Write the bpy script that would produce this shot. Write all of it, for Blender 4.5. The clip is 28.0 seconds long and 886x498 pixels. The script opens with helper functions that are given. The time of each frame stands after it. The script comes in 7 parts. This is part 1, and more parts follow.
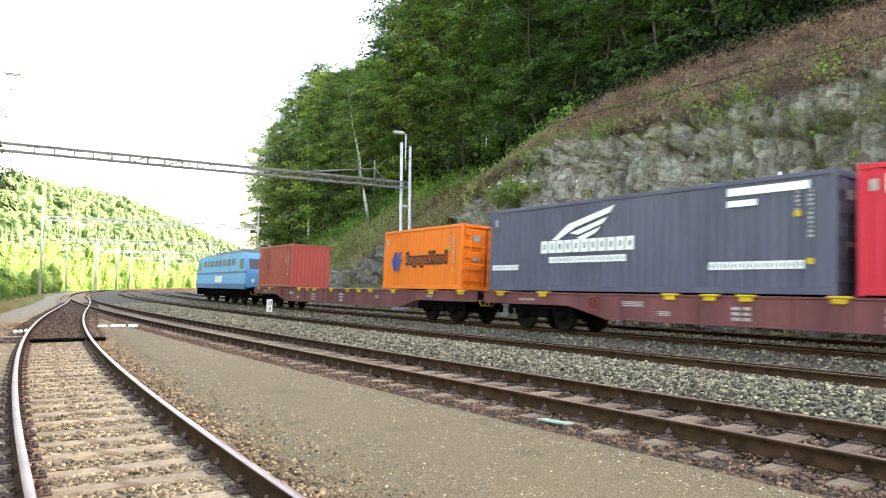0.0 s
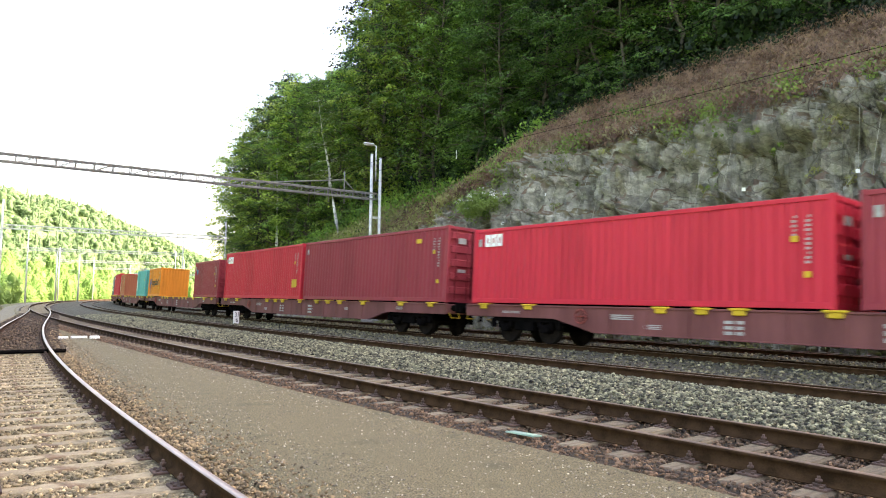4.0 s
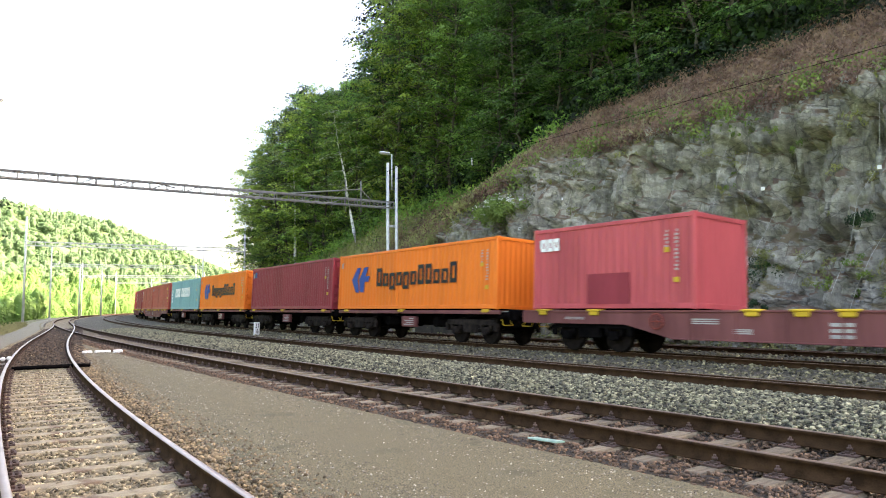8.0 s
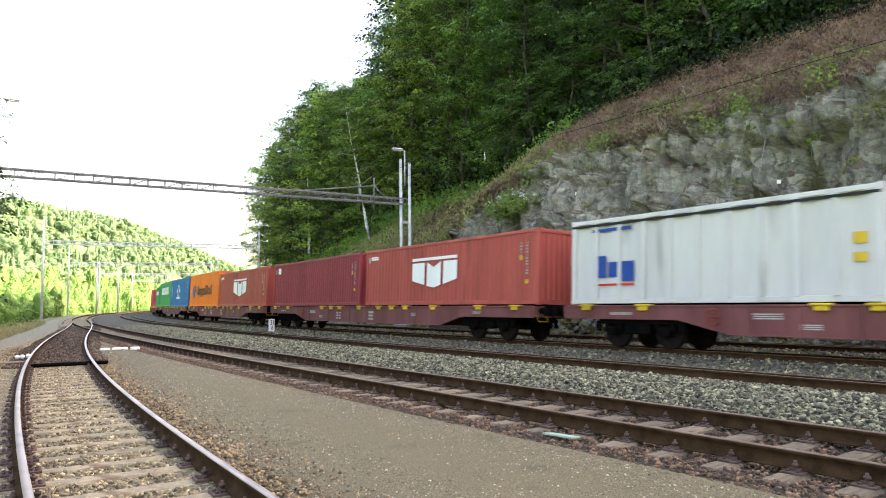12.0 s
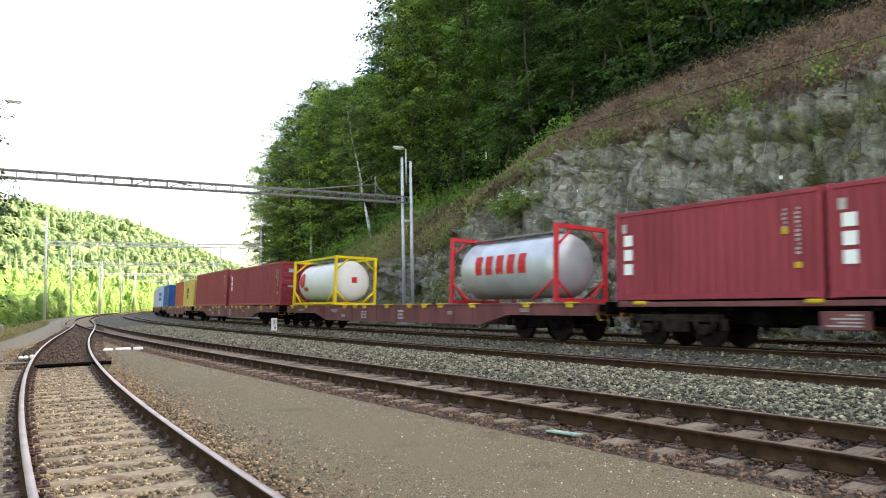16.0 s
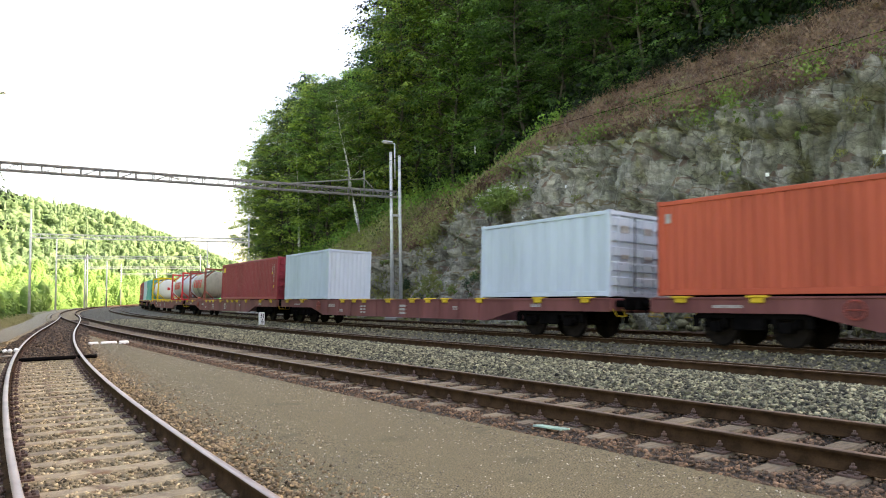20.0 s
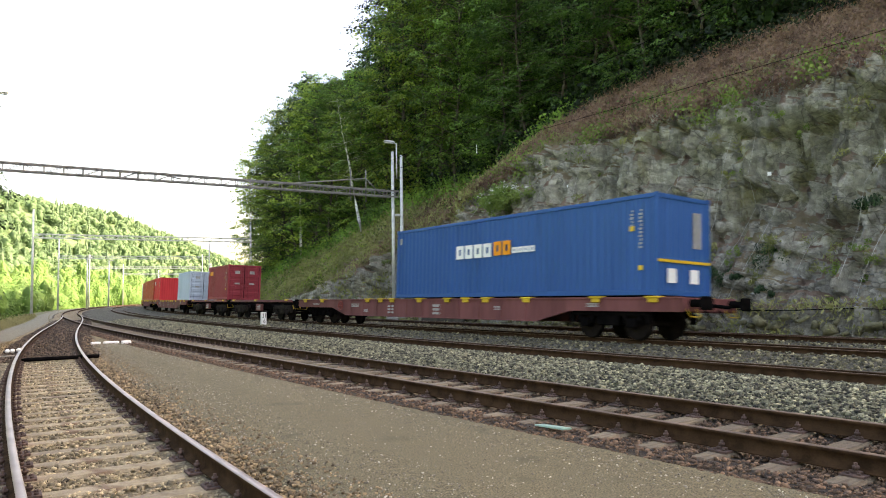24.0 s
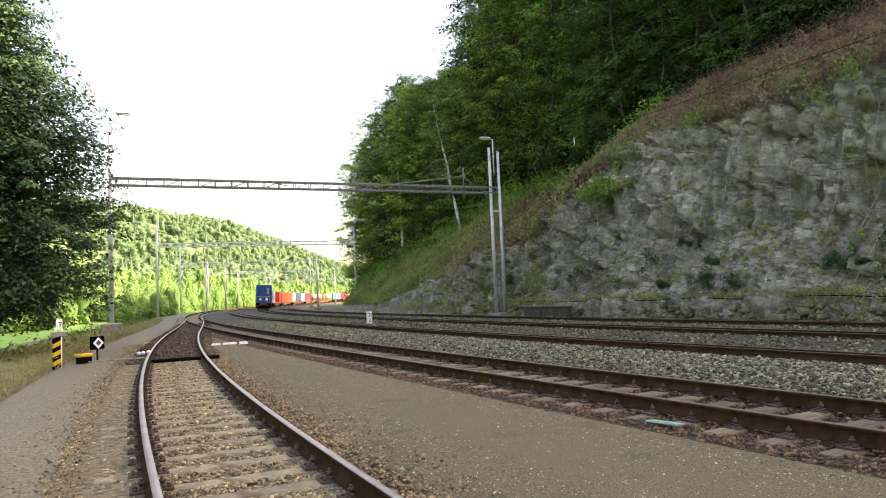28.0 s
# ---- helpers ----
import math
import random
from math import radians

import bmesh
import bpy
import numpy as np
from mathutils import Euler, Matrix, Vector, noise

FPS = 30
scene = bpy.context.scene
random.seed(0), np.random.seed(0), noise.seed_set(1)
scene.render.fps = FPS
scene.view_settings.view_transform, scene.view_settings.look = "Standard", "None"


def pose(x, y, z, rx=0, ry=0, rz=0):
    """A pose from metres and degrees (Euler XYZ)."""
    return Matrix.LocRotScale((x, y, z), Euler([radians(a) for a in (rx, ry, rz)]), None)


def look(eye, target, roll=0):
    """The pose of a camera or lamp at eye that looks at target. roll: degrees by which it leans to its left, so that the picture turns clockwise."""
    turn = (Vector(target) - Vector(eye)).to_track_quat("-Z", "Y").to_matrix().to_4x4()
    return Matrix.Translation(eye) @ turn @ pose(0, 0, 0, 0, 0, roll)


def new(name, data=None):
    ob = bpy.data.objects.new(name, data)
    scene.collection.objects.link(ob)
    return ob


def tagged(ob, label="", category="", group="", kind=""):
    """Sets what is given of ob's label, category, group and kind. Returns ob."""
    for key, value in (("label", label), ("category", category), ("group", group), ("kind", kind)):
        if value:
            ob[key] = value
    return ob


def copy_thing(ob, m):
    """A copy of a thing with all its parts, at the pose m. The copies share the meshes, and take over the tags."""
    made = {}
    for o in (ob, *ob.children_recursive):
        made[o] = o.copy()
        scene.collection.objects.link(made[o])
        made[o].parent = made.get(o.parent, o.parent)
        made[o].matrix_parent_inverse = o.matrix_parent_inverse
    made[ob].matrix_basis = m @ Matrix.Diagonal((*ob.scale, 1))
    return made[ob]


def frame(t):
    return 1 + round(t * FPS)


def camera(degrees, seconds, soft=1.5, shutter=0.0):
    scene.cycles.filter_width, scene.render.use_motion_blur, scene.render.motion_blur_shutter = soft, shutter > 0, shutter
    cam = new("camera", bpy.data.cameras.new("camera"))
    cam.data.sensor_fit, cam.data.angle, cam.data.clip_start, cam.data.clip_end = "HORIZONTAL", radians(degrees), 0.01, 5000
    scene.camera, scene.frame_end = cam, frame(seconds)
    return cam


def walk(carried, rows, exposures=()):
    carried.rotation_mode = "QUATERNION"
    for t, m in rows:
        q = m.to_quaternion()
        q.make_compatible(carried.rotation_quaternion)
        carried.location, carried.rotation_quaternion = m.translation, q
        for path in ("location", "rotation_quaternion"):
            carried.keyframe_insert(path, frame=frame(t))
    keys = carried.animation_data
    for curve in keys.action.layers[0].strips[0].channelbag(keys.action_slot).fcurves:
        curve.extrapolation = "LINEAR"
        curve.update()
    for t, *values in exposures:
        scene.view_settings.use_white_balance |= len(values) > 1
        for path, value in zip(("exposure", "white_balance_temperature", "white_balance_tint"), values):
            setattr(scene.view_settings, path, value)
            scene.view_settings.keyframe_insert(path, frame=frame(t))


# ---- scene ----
cam = camera(64.2, 28.0, soft=1.0, shutter=0.16)
EYE = (0.0, 0.0, 1.41)
VIEW = [
    (0, 93.050, -0.574, 0.996), (0.5, 92.523, -0.481, 0.666), (1, 92.723, -0.320, 1.145), (1.5, 92.967, -0.194, 0.934),
    (2, 93.157, -0.349, 0.028), (2.5, 93.455, -0.576, -0.737), (3, 93.795, -0.839, -1.483), (3.5, 94.061, -0.828, -1.508),
    (5.5, 94.003, -0.700, -1.298), (6, 94.071, -0.876, -1.067), (6.5, 94.147, -0.855, -0.922), (7, 94.287, -0.342, -0.666),
    (7.5, 94.495, 0.203, -0.303), (8, 94.622, 0.401, 0.034), (8.5, 94.531, 0.491, 0.349), (9, 94.455, 0.126, 0.630),
    (9.5, 94.463, -0.016, 0.982), (10, 94.531, 0.205, 1.172), (10.5, 94.596, 0.534, 1.062), (11, 94.632, 0.607, 1.117),
    (11.5, 94.445, 0.697, 1.043), (12, 94.303, 0.702, 1.150), (12.5, 94.199, 0.794, 1.311), (14.5, 94.307, 0.913, 1.480),
    (15, 94.287, 1.049, 1.457), (15.5, 94.229, 1.112, 1.425), (16, 94.154, 1.097, 1.337), (16.5, 94.072, 1.086, 1.146),
    (17, 94.014, 1.128, 0.864), (17.5, 93.949, 0.993, 0.747), (18, 93.872, 0.819, 0.652), (18.5, 93.873, 0.840, 0.567),
    (19, 93.849, 0.925, 0.512), (19.5, 93.823, 0.933, 0.466), (20, 93.723, 0.842, 0.374), (20.5, 93.624, 0.913, 0.293),
    (21, 93.642, 0.951, 0.255), (21.5, 93.663, 0.952, 0.240), (23.5, 93.740, 0.801, 0.224), (24, 93.695, 0.899, 0.520),
    (24.5, 93.630, 1.232, 2.126), (25, 93.464, 1.559, 3.671), (25.5, 93.347, 1.520, 5.787), (26, 93.431, 1.163, 7.095),
    (26.5, 93.550, 1.087, 7.867), (27, 93.580, 1.514, 7.927), (27.5, 93.535, 2.039, 8.294), (28, 93.633, 2.511, 8.744),
]
EXPOSURES = [(t, 2.3 + e, k, 18.0) for t, e, k in (
    (0.0, 0.86, 8600.0), (3.0, 0.70, 8550.0), (6.0, 0.64, 8200.0), (8.0, 0.60, 8100.0), (12.0, 0.54, 8150.0), (14.5, 0.58, 8300.0), (15.2, 0.50, 8350.0), (16.0, 0.33, 8400.0), (17.0, 0.36, 8500.0),
    (20.0, 0.27, 8700.0), (24.0, 0.22, 8700.0), (25.0, 0.24, 8700.0), (26.4, 0.24, 8700.0), (27.0, 0.08, 8700.0), (28.0, 0.0, 8750.0))]
walk(cam, [(t, pose(*EYE, rx, ry, rz)) for t, rx, ry, rz in VIEW], EXPOSURES)

# ---- daylight: bright hazy sky, low sun behind the wooded hillside ----
SUN_AZ, SUN_EL = radians(78.0), radians(34.0)      # azimuth from +y towards +x
world = bpy.data.worlds.new("hazy_sky")
scene.world = world
world.use_nodes = True
wn = world.node_tree
wn.nodes.clear()
sky = wn.nodes.new("ShaderNodeTexSky")
sky.sky_type, sky.sun_disc = "NISHITA", False
sky.sun_elevation, sky.sun_rotation = SUN_EL, SUN_AZ
sky.air_density, sky.dust_density, sky.ozone_density = 1.0, 3.0, 0.8
bg = wn.nodes.new("ShaderNodeBackground")
bg.inputs["Strength"].default_value = 0.15
wo = wn.nodes.new("ShaderNodeOutputWorld")
wn.links.new(sky.outputs[0], bg.inputs[0])
wn.links.new(bg.outputs[0], wo.inputs[0])
sun_data = bpy.data.lights.new("sun", "SUN")
sun_data.energy, sun_data.angle, sun_data.color = 4.5, radians(0.6), (1.0, 0.955, 0.88)
sun = new("sun", sun_data)
sun_way = Vector((math.sin(SUN_AZ) * math.cos(SUN_EL), math.cos(SUN_AZ) * math.cos(SUN_EL), math.sin(SUN_EL)))
sun.matrix_world = look(sun_way * 300, (0, 0, 0))

# ---- materials ----
def surface(name, c1, c2, scale=4.0, rough=0.7, bump=0.3, fine=40.0, metal=0.0, stain=None, stain_scale=0.6,
            stretch=(1, 1, 1), rand=0.0, island=0.0, bump_dist=0.02, coat=0.0, spec=0.5, stain_edge=0.52):
    """Two-scale procedural surface in object space: colour mottling, stains, fine relief."""
    m = bpy.data.materials.new(name)
    m.use_nodes = True
    nt = m.node_tree
    nt.nodes.clear()
    out = nt.nodes.new("ShaderNodeOutputMaterial")
    p = nt.nodes.new("ShaderNodeBsdfPrincipled")
    nt.links.new(p.outputs[0], out.inputs[0])
    tc = nt.nodes.new("ShaderNodeTexCoord")
    mp = nt.nodes.new("ShaderNodeMapping")
    mp.inputs["Scale"].default_value = stretch
    nt.links.new(tc.outputs["Object"], mp.inputs[0])
    n1 = nt.nodes.new("ShaderNodeTexNoise")
    n1.inputs["Scale"].default_value, n1.inputs["Detail"].default_value = scale, 5.0
    n2 = nt.nodes.new("ShaderNodeTexNoise")
    n2.inputs["Scale"].default_value, n2.inputs["Detail"].default_value = fine, 4.0
    for n in (n1, n2):
        nt.links.new(mp.outputs[0], n.inputs["Vector"])
    ramp = nt.nodes.new("ShaderNodeMapRange")
    ramp.inputs["From Min"].default_value, ramp.inputs["From Max"].default_value = 0.32, 0.68
    nt.links.new(n1.outputs["Fac"], ramp.inputs["Value"])
    add = nt.nodes.new("ShaderNodeMath")
    add.operation = "MULTIPLY_ADD"
    nt.links.new(n2.outputs["Fac"], add.inputs[0])
    add.inputs[1].default_value = 0.9
    nt.links.new(ramp.outputs[0], add.inputs[2])
    sub = nt.nodes.new("ShaderNodeMath")
    sub.operation, sub.use_clamp = "SUBTRACT", True
    nt.links.new(add.outputs[0], sub.inputs[0])
    sub.inputs[1].default_value = 0.45
    mix = nt.nodes.new("ShaderNodeMix")
    mix.data_type = "RGBA"
    mix.inputs["A"].default_value, mix.inputs["B"].default_value = (*c1, 1), (*c2, 1)
    nt.links.new(sub.outputs[0], mix.inputs["Factor"])
    colour = mix.outputs["Result"]
    if stain:
        n3 = nt.nodes.new("ShaderNodeTexNoise")
        n3.inputs["Scale"].default_value, n3.inputs["Detail"].default_value = stain_scale, 6.0
        nt.links.new(mp.outputs[0], n3.inputs["Vector"])
        r3 = nt.nodes.new("ShaderNodeMapRange")
        r3.inputs["From Min"].default_value, r3.inputs["From Max"].default_value = stain_edge, stain_edge + 0.14
        nt.links.new(n3.outputs["Fac"], r3.inputs["Value"])
        mix3 = nt.nodes.new("ShaderNodeMix")
        mix3.data_type = "RGBA"
        nt.links.new(r3.outputs[0], mix3.inputs["Factor"])
        nt.links.new(colour, mix3.inputs["A"])
        mix3.inputs["B"].default_value = (*stain, 1)
        colour = mix3.outputs["Result"]
    for amount, node, sock in ((rand, "ShaderNodeObjectInfo", "Random"), (island, "ShaderNodeNewGeometry", "Random Per Island")):
        if amount:
            src = nt.nodes.new(node)
            mr = nt.nodes.new("ShaderNodeMapRange")
            mr.inputs["To Min"].default_value, mr.inputs["To Max"].default_value = 1 - amount, 1 + amount
            nt.links.new(src.outputs[sock], mr.inputs["Value"])
            hsv = nt.nodes.new("ShaderNodeHueSaturation")
            nt.links.new(mr.outputs[0], hsv.inputs["Value"])
            nt.links.new(colour, hsv.inputs["Color"])
            colour = hsv.outputs[0]
    nt.links.new(colour, p.inputs["Base Color"])
    p.inputs["Roughness"].default_value, p.inputs["Metallic"].default_value = rough, metal
    p.inputs["Specular IOR Level"].default_value = spec
    if coat:
        p.inputs["Coat Weight"].default_value = coat
        p.inputs["Coat Roughness"].default_value = 0.25
    if bump:
        b = nt.nodes.new("ShaderNodeBump")
        b.inputs["Strength"].default_value, b.inputs["Distance"].default_value = bump, bump_dist
        nt.links.new(add.outputs[0], b.inputs["Height"])
        nt.links.new(b.outputs[0], p.inputs["Normal"])
    return m


def foliage(name, c1, c2, through_light=0.22, scale=0.45, per_leaf=0.3):
    """Leaf surface: colour varies leaf by leaf, clump by clump and tree by tree; part of the light goes through."""
    m = bpy.data.materials.new(name)
    m.use_nodes = True
    nt = m.node_tree
    nt.nodes.clear()
    out = nt.nodes.new("ShaderNodeOutputMaterial")
    geo = nt.nodes.new("ShaderNodeNewGeometry")
    obj = nt.nodes.new("ShaderNodeObjectInfo")
    tc = nt.nodes.new("ShaderNodeTexCoord")
    n1 = nt.nodes.new("ShaderNodeTexNoise")
    n1.inputs["Scale"].default_value = scale
    nt.links.new(tc.outputs["Object"], n1.inputs["Vector"])
    mix = nt.nodes.new("ShaderNodeMix")
    mix.data_type = "RGBA"
    mix.inputs["A"].default_value, mix.inputs["B"].default_value = (*c1, 1), (*c2, 1)
    avg = nt.nodes.new("ShaderNodeMath")
    avg.operation, avg.use_clamp = "MULTIPLY_ADD", True
    nt.links.new(geo.outputs["Random Per Island"], avg.inputs[0])
    avg.inputs[1].default_value = per_leaf
    cl = nt.nodes.new("ShaderNodeMapRange")
    cl.inputs["From Min"].default_value, cl.inputs["From Max"].default_value = 0.36, 0.64
    n1.inputs["Detail"].default_value = 3.0
    nt.links.new(n1.outputs["Fac"], cl.inputs["Value"])
    nt.links.new(cl.outputs[0], avg.inputs[2])
    off = nt.nodes.new("ShaderNodeMath")
    off.operation, off.use_clamp = "SUBTRACT", True
    nt.links.new(avg.outputs[0], off.inputs[0])
    off.inputs[1].default_value = per_leaf / 2
    nt.links.new(off.outputs[0], mix.inputs["Factor"])
    hsv = nt.nodes.new("ShaderNodeHueSaturation")
    nt.links.new(mix.outputs["Result"], hsv.inputs["Color"])
    mr = nt.nodes.new("ShaderNodeMapRange")
    mr.inputs["To Min"].default_value, mr.inputs["To Max"].default_value = 0.7, 1.25
    nt.links.new(obj.outputs["Random"], mr.inputs["Value"])
    nt.links.new(mr.outputs[0], hsv.inputs["Value"])
    d = nt.nodes.new("ShaderNodeBsdfPrincipled")
    d.inputs["Roughness"].default_value = 0.55
    d.inputs["Specular IOR Level"].default_value = 0.3
    t = nt.nodes.new("ShaderNodeBsdfTranslucent")
    nt.links.new(hsv.outputs[0], d.inputs["Base Color"])
    nt.links.new(hsv.outputs[0], t.inputs["Color"])
    ms = nt.nodes.new("ShaderNodeMixShader")
    ms.inputs[0].default_value = through_light
    nt.links.new(d.outputs[0], ms.inputs[1])
    nt.links.new(t.outputs[0], ms.inputs[2])
    nt.links.new(ms.outputs[0], out.inputs[0])
    return m


def paint(name, c, worn=0.10, rough=0.5, rust=None):
    """Weathered paint on steel: faded patches, streaks down the sides, a little rust."""
    d = tuple(x * (1 - 2.2 * worn) for x in c)
    l = tuple(min(1, x * (1 + worn) + 0.02 * worn) for x in c)
    return surface(name, l, d, scale=0.9, rough=rough, bump=0.12, fine=11.0, stretch=(1.0, 1.0, 0.16), stain=rust or tuple(x * 0.78 for x in c),
                   stain_scale=1.3, bump_dist=0.01, stain_edge=0.60, spec=0.16)


M_PATH = surface("fine_gravel_path", (0.250, 0.211, 0.116), (0.030, 0.024, 0.012), scale=70, fine=260, rough=0.95, bump=0.6, bump_dist=0.012,
                 stain=(0.087, 0.082, 0.043), stain_scale=1.7, stain_edge=0.60)
M_EARTH = surface("dry_grass_earth", (0.14, 0.12, 0.065), (0.075, 0.075, 0.035), scale=1.5, fine=30, rough=0.95, bump=0.8, bump_dist=0.05,
                  stain=(0.10, 0.15, 0.03), stain_scale=0.12)
M_BED_OLD = surface("brown_ballast_bed", (0.33, 0.262, 0.152), (0.105, 0.080, 0.048), scale=14, fine=70, rough=0.95, bump=1.0, bump_dist=0.04)
# rust-brown bed, darkened further for the shade between the sleepers
M_BED_RUST = surface("rusty_crib_shade_bed", (0.060, 0.040, 0.024), (0.016, 0.012, 0.008), scale=14, fine=70, rough=0.95, bump=1.0, bump_dist=0.04)
# bed under the loose stones, darkened to paint the shade in their gaps
M_BED_MAIN = surface("gap_shade_ballast_bed", (0.135, 0.122, 0.084), (0.020, 0.018, 0.012), scale=13, fine=60, rough=0.95, bump=1.0, bump_dist=0.05)
M_STONE_NEW = surface("grey_crushed_stone", (0.265, 0.252, 0.155), (0.009, 0.010, 0.006), scale=9, fine=50, rough=0.85, bump=0.3, island=0.92)
M_STONE_MAIN = surface("dusty_crushed_stone", (0.240, 0.212, 0.120), (0.012, 0.012, 0.008), scale=8, fine=50, rough=0.9, bump=0.3, island=0.85)
M_STONE_OLD = surface("brown_crushed_stone", (0.44, 0.355, 0.215), (0.12, 0.093, 0.055), scale=8, fine=50, rough=0.9, bump=0.3, island=0.6)
M_STONE_EDGE = surface("brown_shoulder_stone", (0.36, 0.262, 0.145), (0.095, 0.067, 0.038), scale=9, fine=50, rough=0.9, bump=0.3, island=0.6)
M_STONE_DARK = surface("dark_oily_stone", (0.115, 0.078, 0.052), (0.03, 0.022, 0.016), scale=9, fine=50, rough=0.9, bump=0.3, island=0.6)
M_STONE_RUST = surface("rusty_crushed_stone", (0.205, 0.122, 0.072), (0.050, 0.031, 0.020), scale=8, fine=50, rough=0.9, bump=0.3, island=0.5)
M_RAIL = surface("brown_rail_steel", (0.062, 0.034, 0.018), (0.027, 0.015, 0.008), scale=6, fine=50, rough=0.9, bump=0.25, spec=0.05)
M_RAIL_TOP_SIDING = surface("brownish_bright_rail_head", (0.43, 0.35, 0.31), (0.29, 0.225, 0.195), scale=2, fine=60, rough=0.42, bump=0.03, metal=0.6)
M_STONE_PALE = surface("pale_pebbles", (0.46, 0.42, 0.33), (0.10, 0.085, 0.06), scale=8, fine=50, rough=0.9, bump=0.2, island=0.6)
M_MOSSROCK = surface("mossy_rock", (0.215, 0.196, 0.110), (0.060, 0.058, 0.030), scale=2.2, fine=14, rough=0.95, bump=0.8, bump_dist=0.06, island=0.3)
M_RAIL_TOP_DULL = surface("dull_rail_head", (0.175, 0.112, 0.072), (0.10, 0.064, 0.042), scale=2, fine=60, rough=0.6, bump=0.05, metal=0.1)
M_SLEEPER = surface("weathered_concrete_sleeper", (0.315, 0.262, 0.168), (0.180, 0.145, 0.093), scale=9, fine=60, rough=0.9, bump=0.5, rand=0.22,
                    stain=(0.153, 0.100, 0.060), stain_scale=3.5)
M_SLEEPER_WOOD = surface("dark_wooden_sleeper", (0.225, 0.182, 0.122), (0.105, 0.082, 0.055), scale=9, fine=60, rough=0.9, bump=0.5, rand=0.25,
                         stain=(0.122, 0.070, 0.039), stain_scale=3.5, stretch=(3, 0.5, 1))
M_PLATE = surface("rusty_fastening", (0.10, 0.055, 0.04), (0.045, 0.027, 0.022), scale=20, fine=120, rough=0.8, bump=0.4, rand=0.25)
M_ROCK = surface("grey_schist_rock", (0.30, 0.30, 0.285), (0.13, 0.13, 0.125), scale=0.9, fine=9, rough=0.92, bump=0.9, bump_dist=0.12,
                 stain=(0.15, 0.14, 0.08), stain_scale=0.35, stretch=(1, 1, 0.55))
M_ROPE = surface("dull_galvanised_rope", (0.52, 0.51, 0.47), (0.33, 0.32, 0.29), scale=9, fine=50, rough=0.8, bump=0.2)
# leaf litter, its brown darkened further for the shade under the trees
M_LITTER = surface("shade_darkened_leaf_litter", (0.040, 0.030, 0.020), (0.016, 0.014, 0.009), scale=2, fine=16, rough=0.95, bump=0.8, bump_dist=0.05)
M_CONC = surface("grey_concrete", (0.30, 0.28, 0.25), (0.18, 0.165, 0.145), scale=5, fine=50, rough=0.9, bump=0.4)
M_GALV = surface("galvanised_steel", (0.60, 0.61, 0.62), (0.44, 0.45, 0.46), scale=3, fine=40, rough=0.5, bump=0.05, metal=0.35)
M_DARKSTEEL = surface("dark_lattice_steel", (0.22, 0.215, 0.205), (0.12, 0.118, 0.112), scale=5, fine=50, rough=0.7, bump=0.1)
M_BLACK = surface("sooty_black_steel", (0.007, 0.006, 0.006), (0.003, 0.003, 0.003), scale=4, fine=40, rough=1.0, bump=0.2, spec=0.0)
M_BOGIE = surface("dusty_bogie_steel", (0.034, 0.026, 0.022), (0.010, 0.008, 0.007), scale=5, fine=40, rough=0.95, bump=0.2, spec=0.05)
M_WHEEL = surface("oily_wheel_steel", (0.018, 0.014, 0.012), (0.007, 0.006, 0.005), scale=5, fine=40, rough=0.95, bump=0.15, spec=0.03)
M_WAGON = paint("faded_oxide_red_wagon_paint", (0.175, 0.060, 0.057), 0.16, 0.7)
M_YELLOW = paint("yellow_paint", (0.60, 0.385, 0.035), 0.10)
M_WHITE = paint("white_paint", (0.78, 0.78, 0.76), 0.04)
M_FIELD = surface("meadow_grass", (0.19, 0.37, 0.065), (0.13, 0.28, 0.045), scale=0.25, fine=6, rough=0.9, bump=0.6, bump_dist=0.08)
M_BARK = surface("grey_brown_bark", (0.095, 0.078, 0.060), (0.042, 0.034, 0.026), scale=3, fine=18, rough=0.95, bump=0.8, stretch=(1, 1, 0.3))
M_BIRCH = surface("white_birch_bark", (0.72, 0.69, 0.63), (0.45, 0.42, 0.38), scale=2, fine=9, rough=0.8, bump=0.2, stain=(0.06, 0.05, 0.045), stain_scale=2.2,
                  stretch=(0.7, 0.7, 2.0))
L_BEECH = foliage("beech_leaves", (0.045, 0.118, 0.024), (0.225, 0.395, 0.075), 0.40)
L_MAPLE = foliage("maple_leaves", (0.085, 0.165, 0.026), (0.34, 0.46, 0.075), 0.40)
# the shade inside the wood is put into the next two leaf colours
L_DEEPSHADE = foliage("shade_coloured_leaves", (0.004, 0.012, 0.005), (0.022, 0.052, 0.014))
L_SHADE = foliage("shade_coloured_beech_leaves", (0.024, 0.064, 0.016), (0.120, 0.235, 0.052), 0.4)
L_NEAR = foliage("alder_leaves", (0.012, 0.036, 0.014), (0.062, 0.128, 0.044), 0.14, 0.8, 0.5)
L_SCRUB = foliage("scrub_leaves", (0.07, 0.135, 0.028), (0.22, 0.30, 0.07))
L_BROWN = foliage("dry_bramble", (0.085, 0.044, 0.031), (0.285, 0.175, 0.127), 0.15, 0.9)
L_DRYGRASS = foliage("dry_grass_blades", (0.19, 0.18, 0.08), (0.30, 0.27, 0.14), 0.2)
L_ROUGH = foliage("rough_grass_blades", (0.165, 0.185, 0.058), (0.37, 0.36, 0.150), 0.2, 0.3)
# far leaves are desaturated and bluer: the valley haze is in their colour
L_FARWOOD = foliage("haze_paled_wood", (0.112, 0.205, 0.088), (0.152, 0.255, 0.112), 0.42, 0.22, 0.10)
L_FARFIR = foliage("haze_paled_firs", (0.082, 0.150, 0.078), (0.118, 0.190, 0.095), 0.4, 0.2, 0.10)

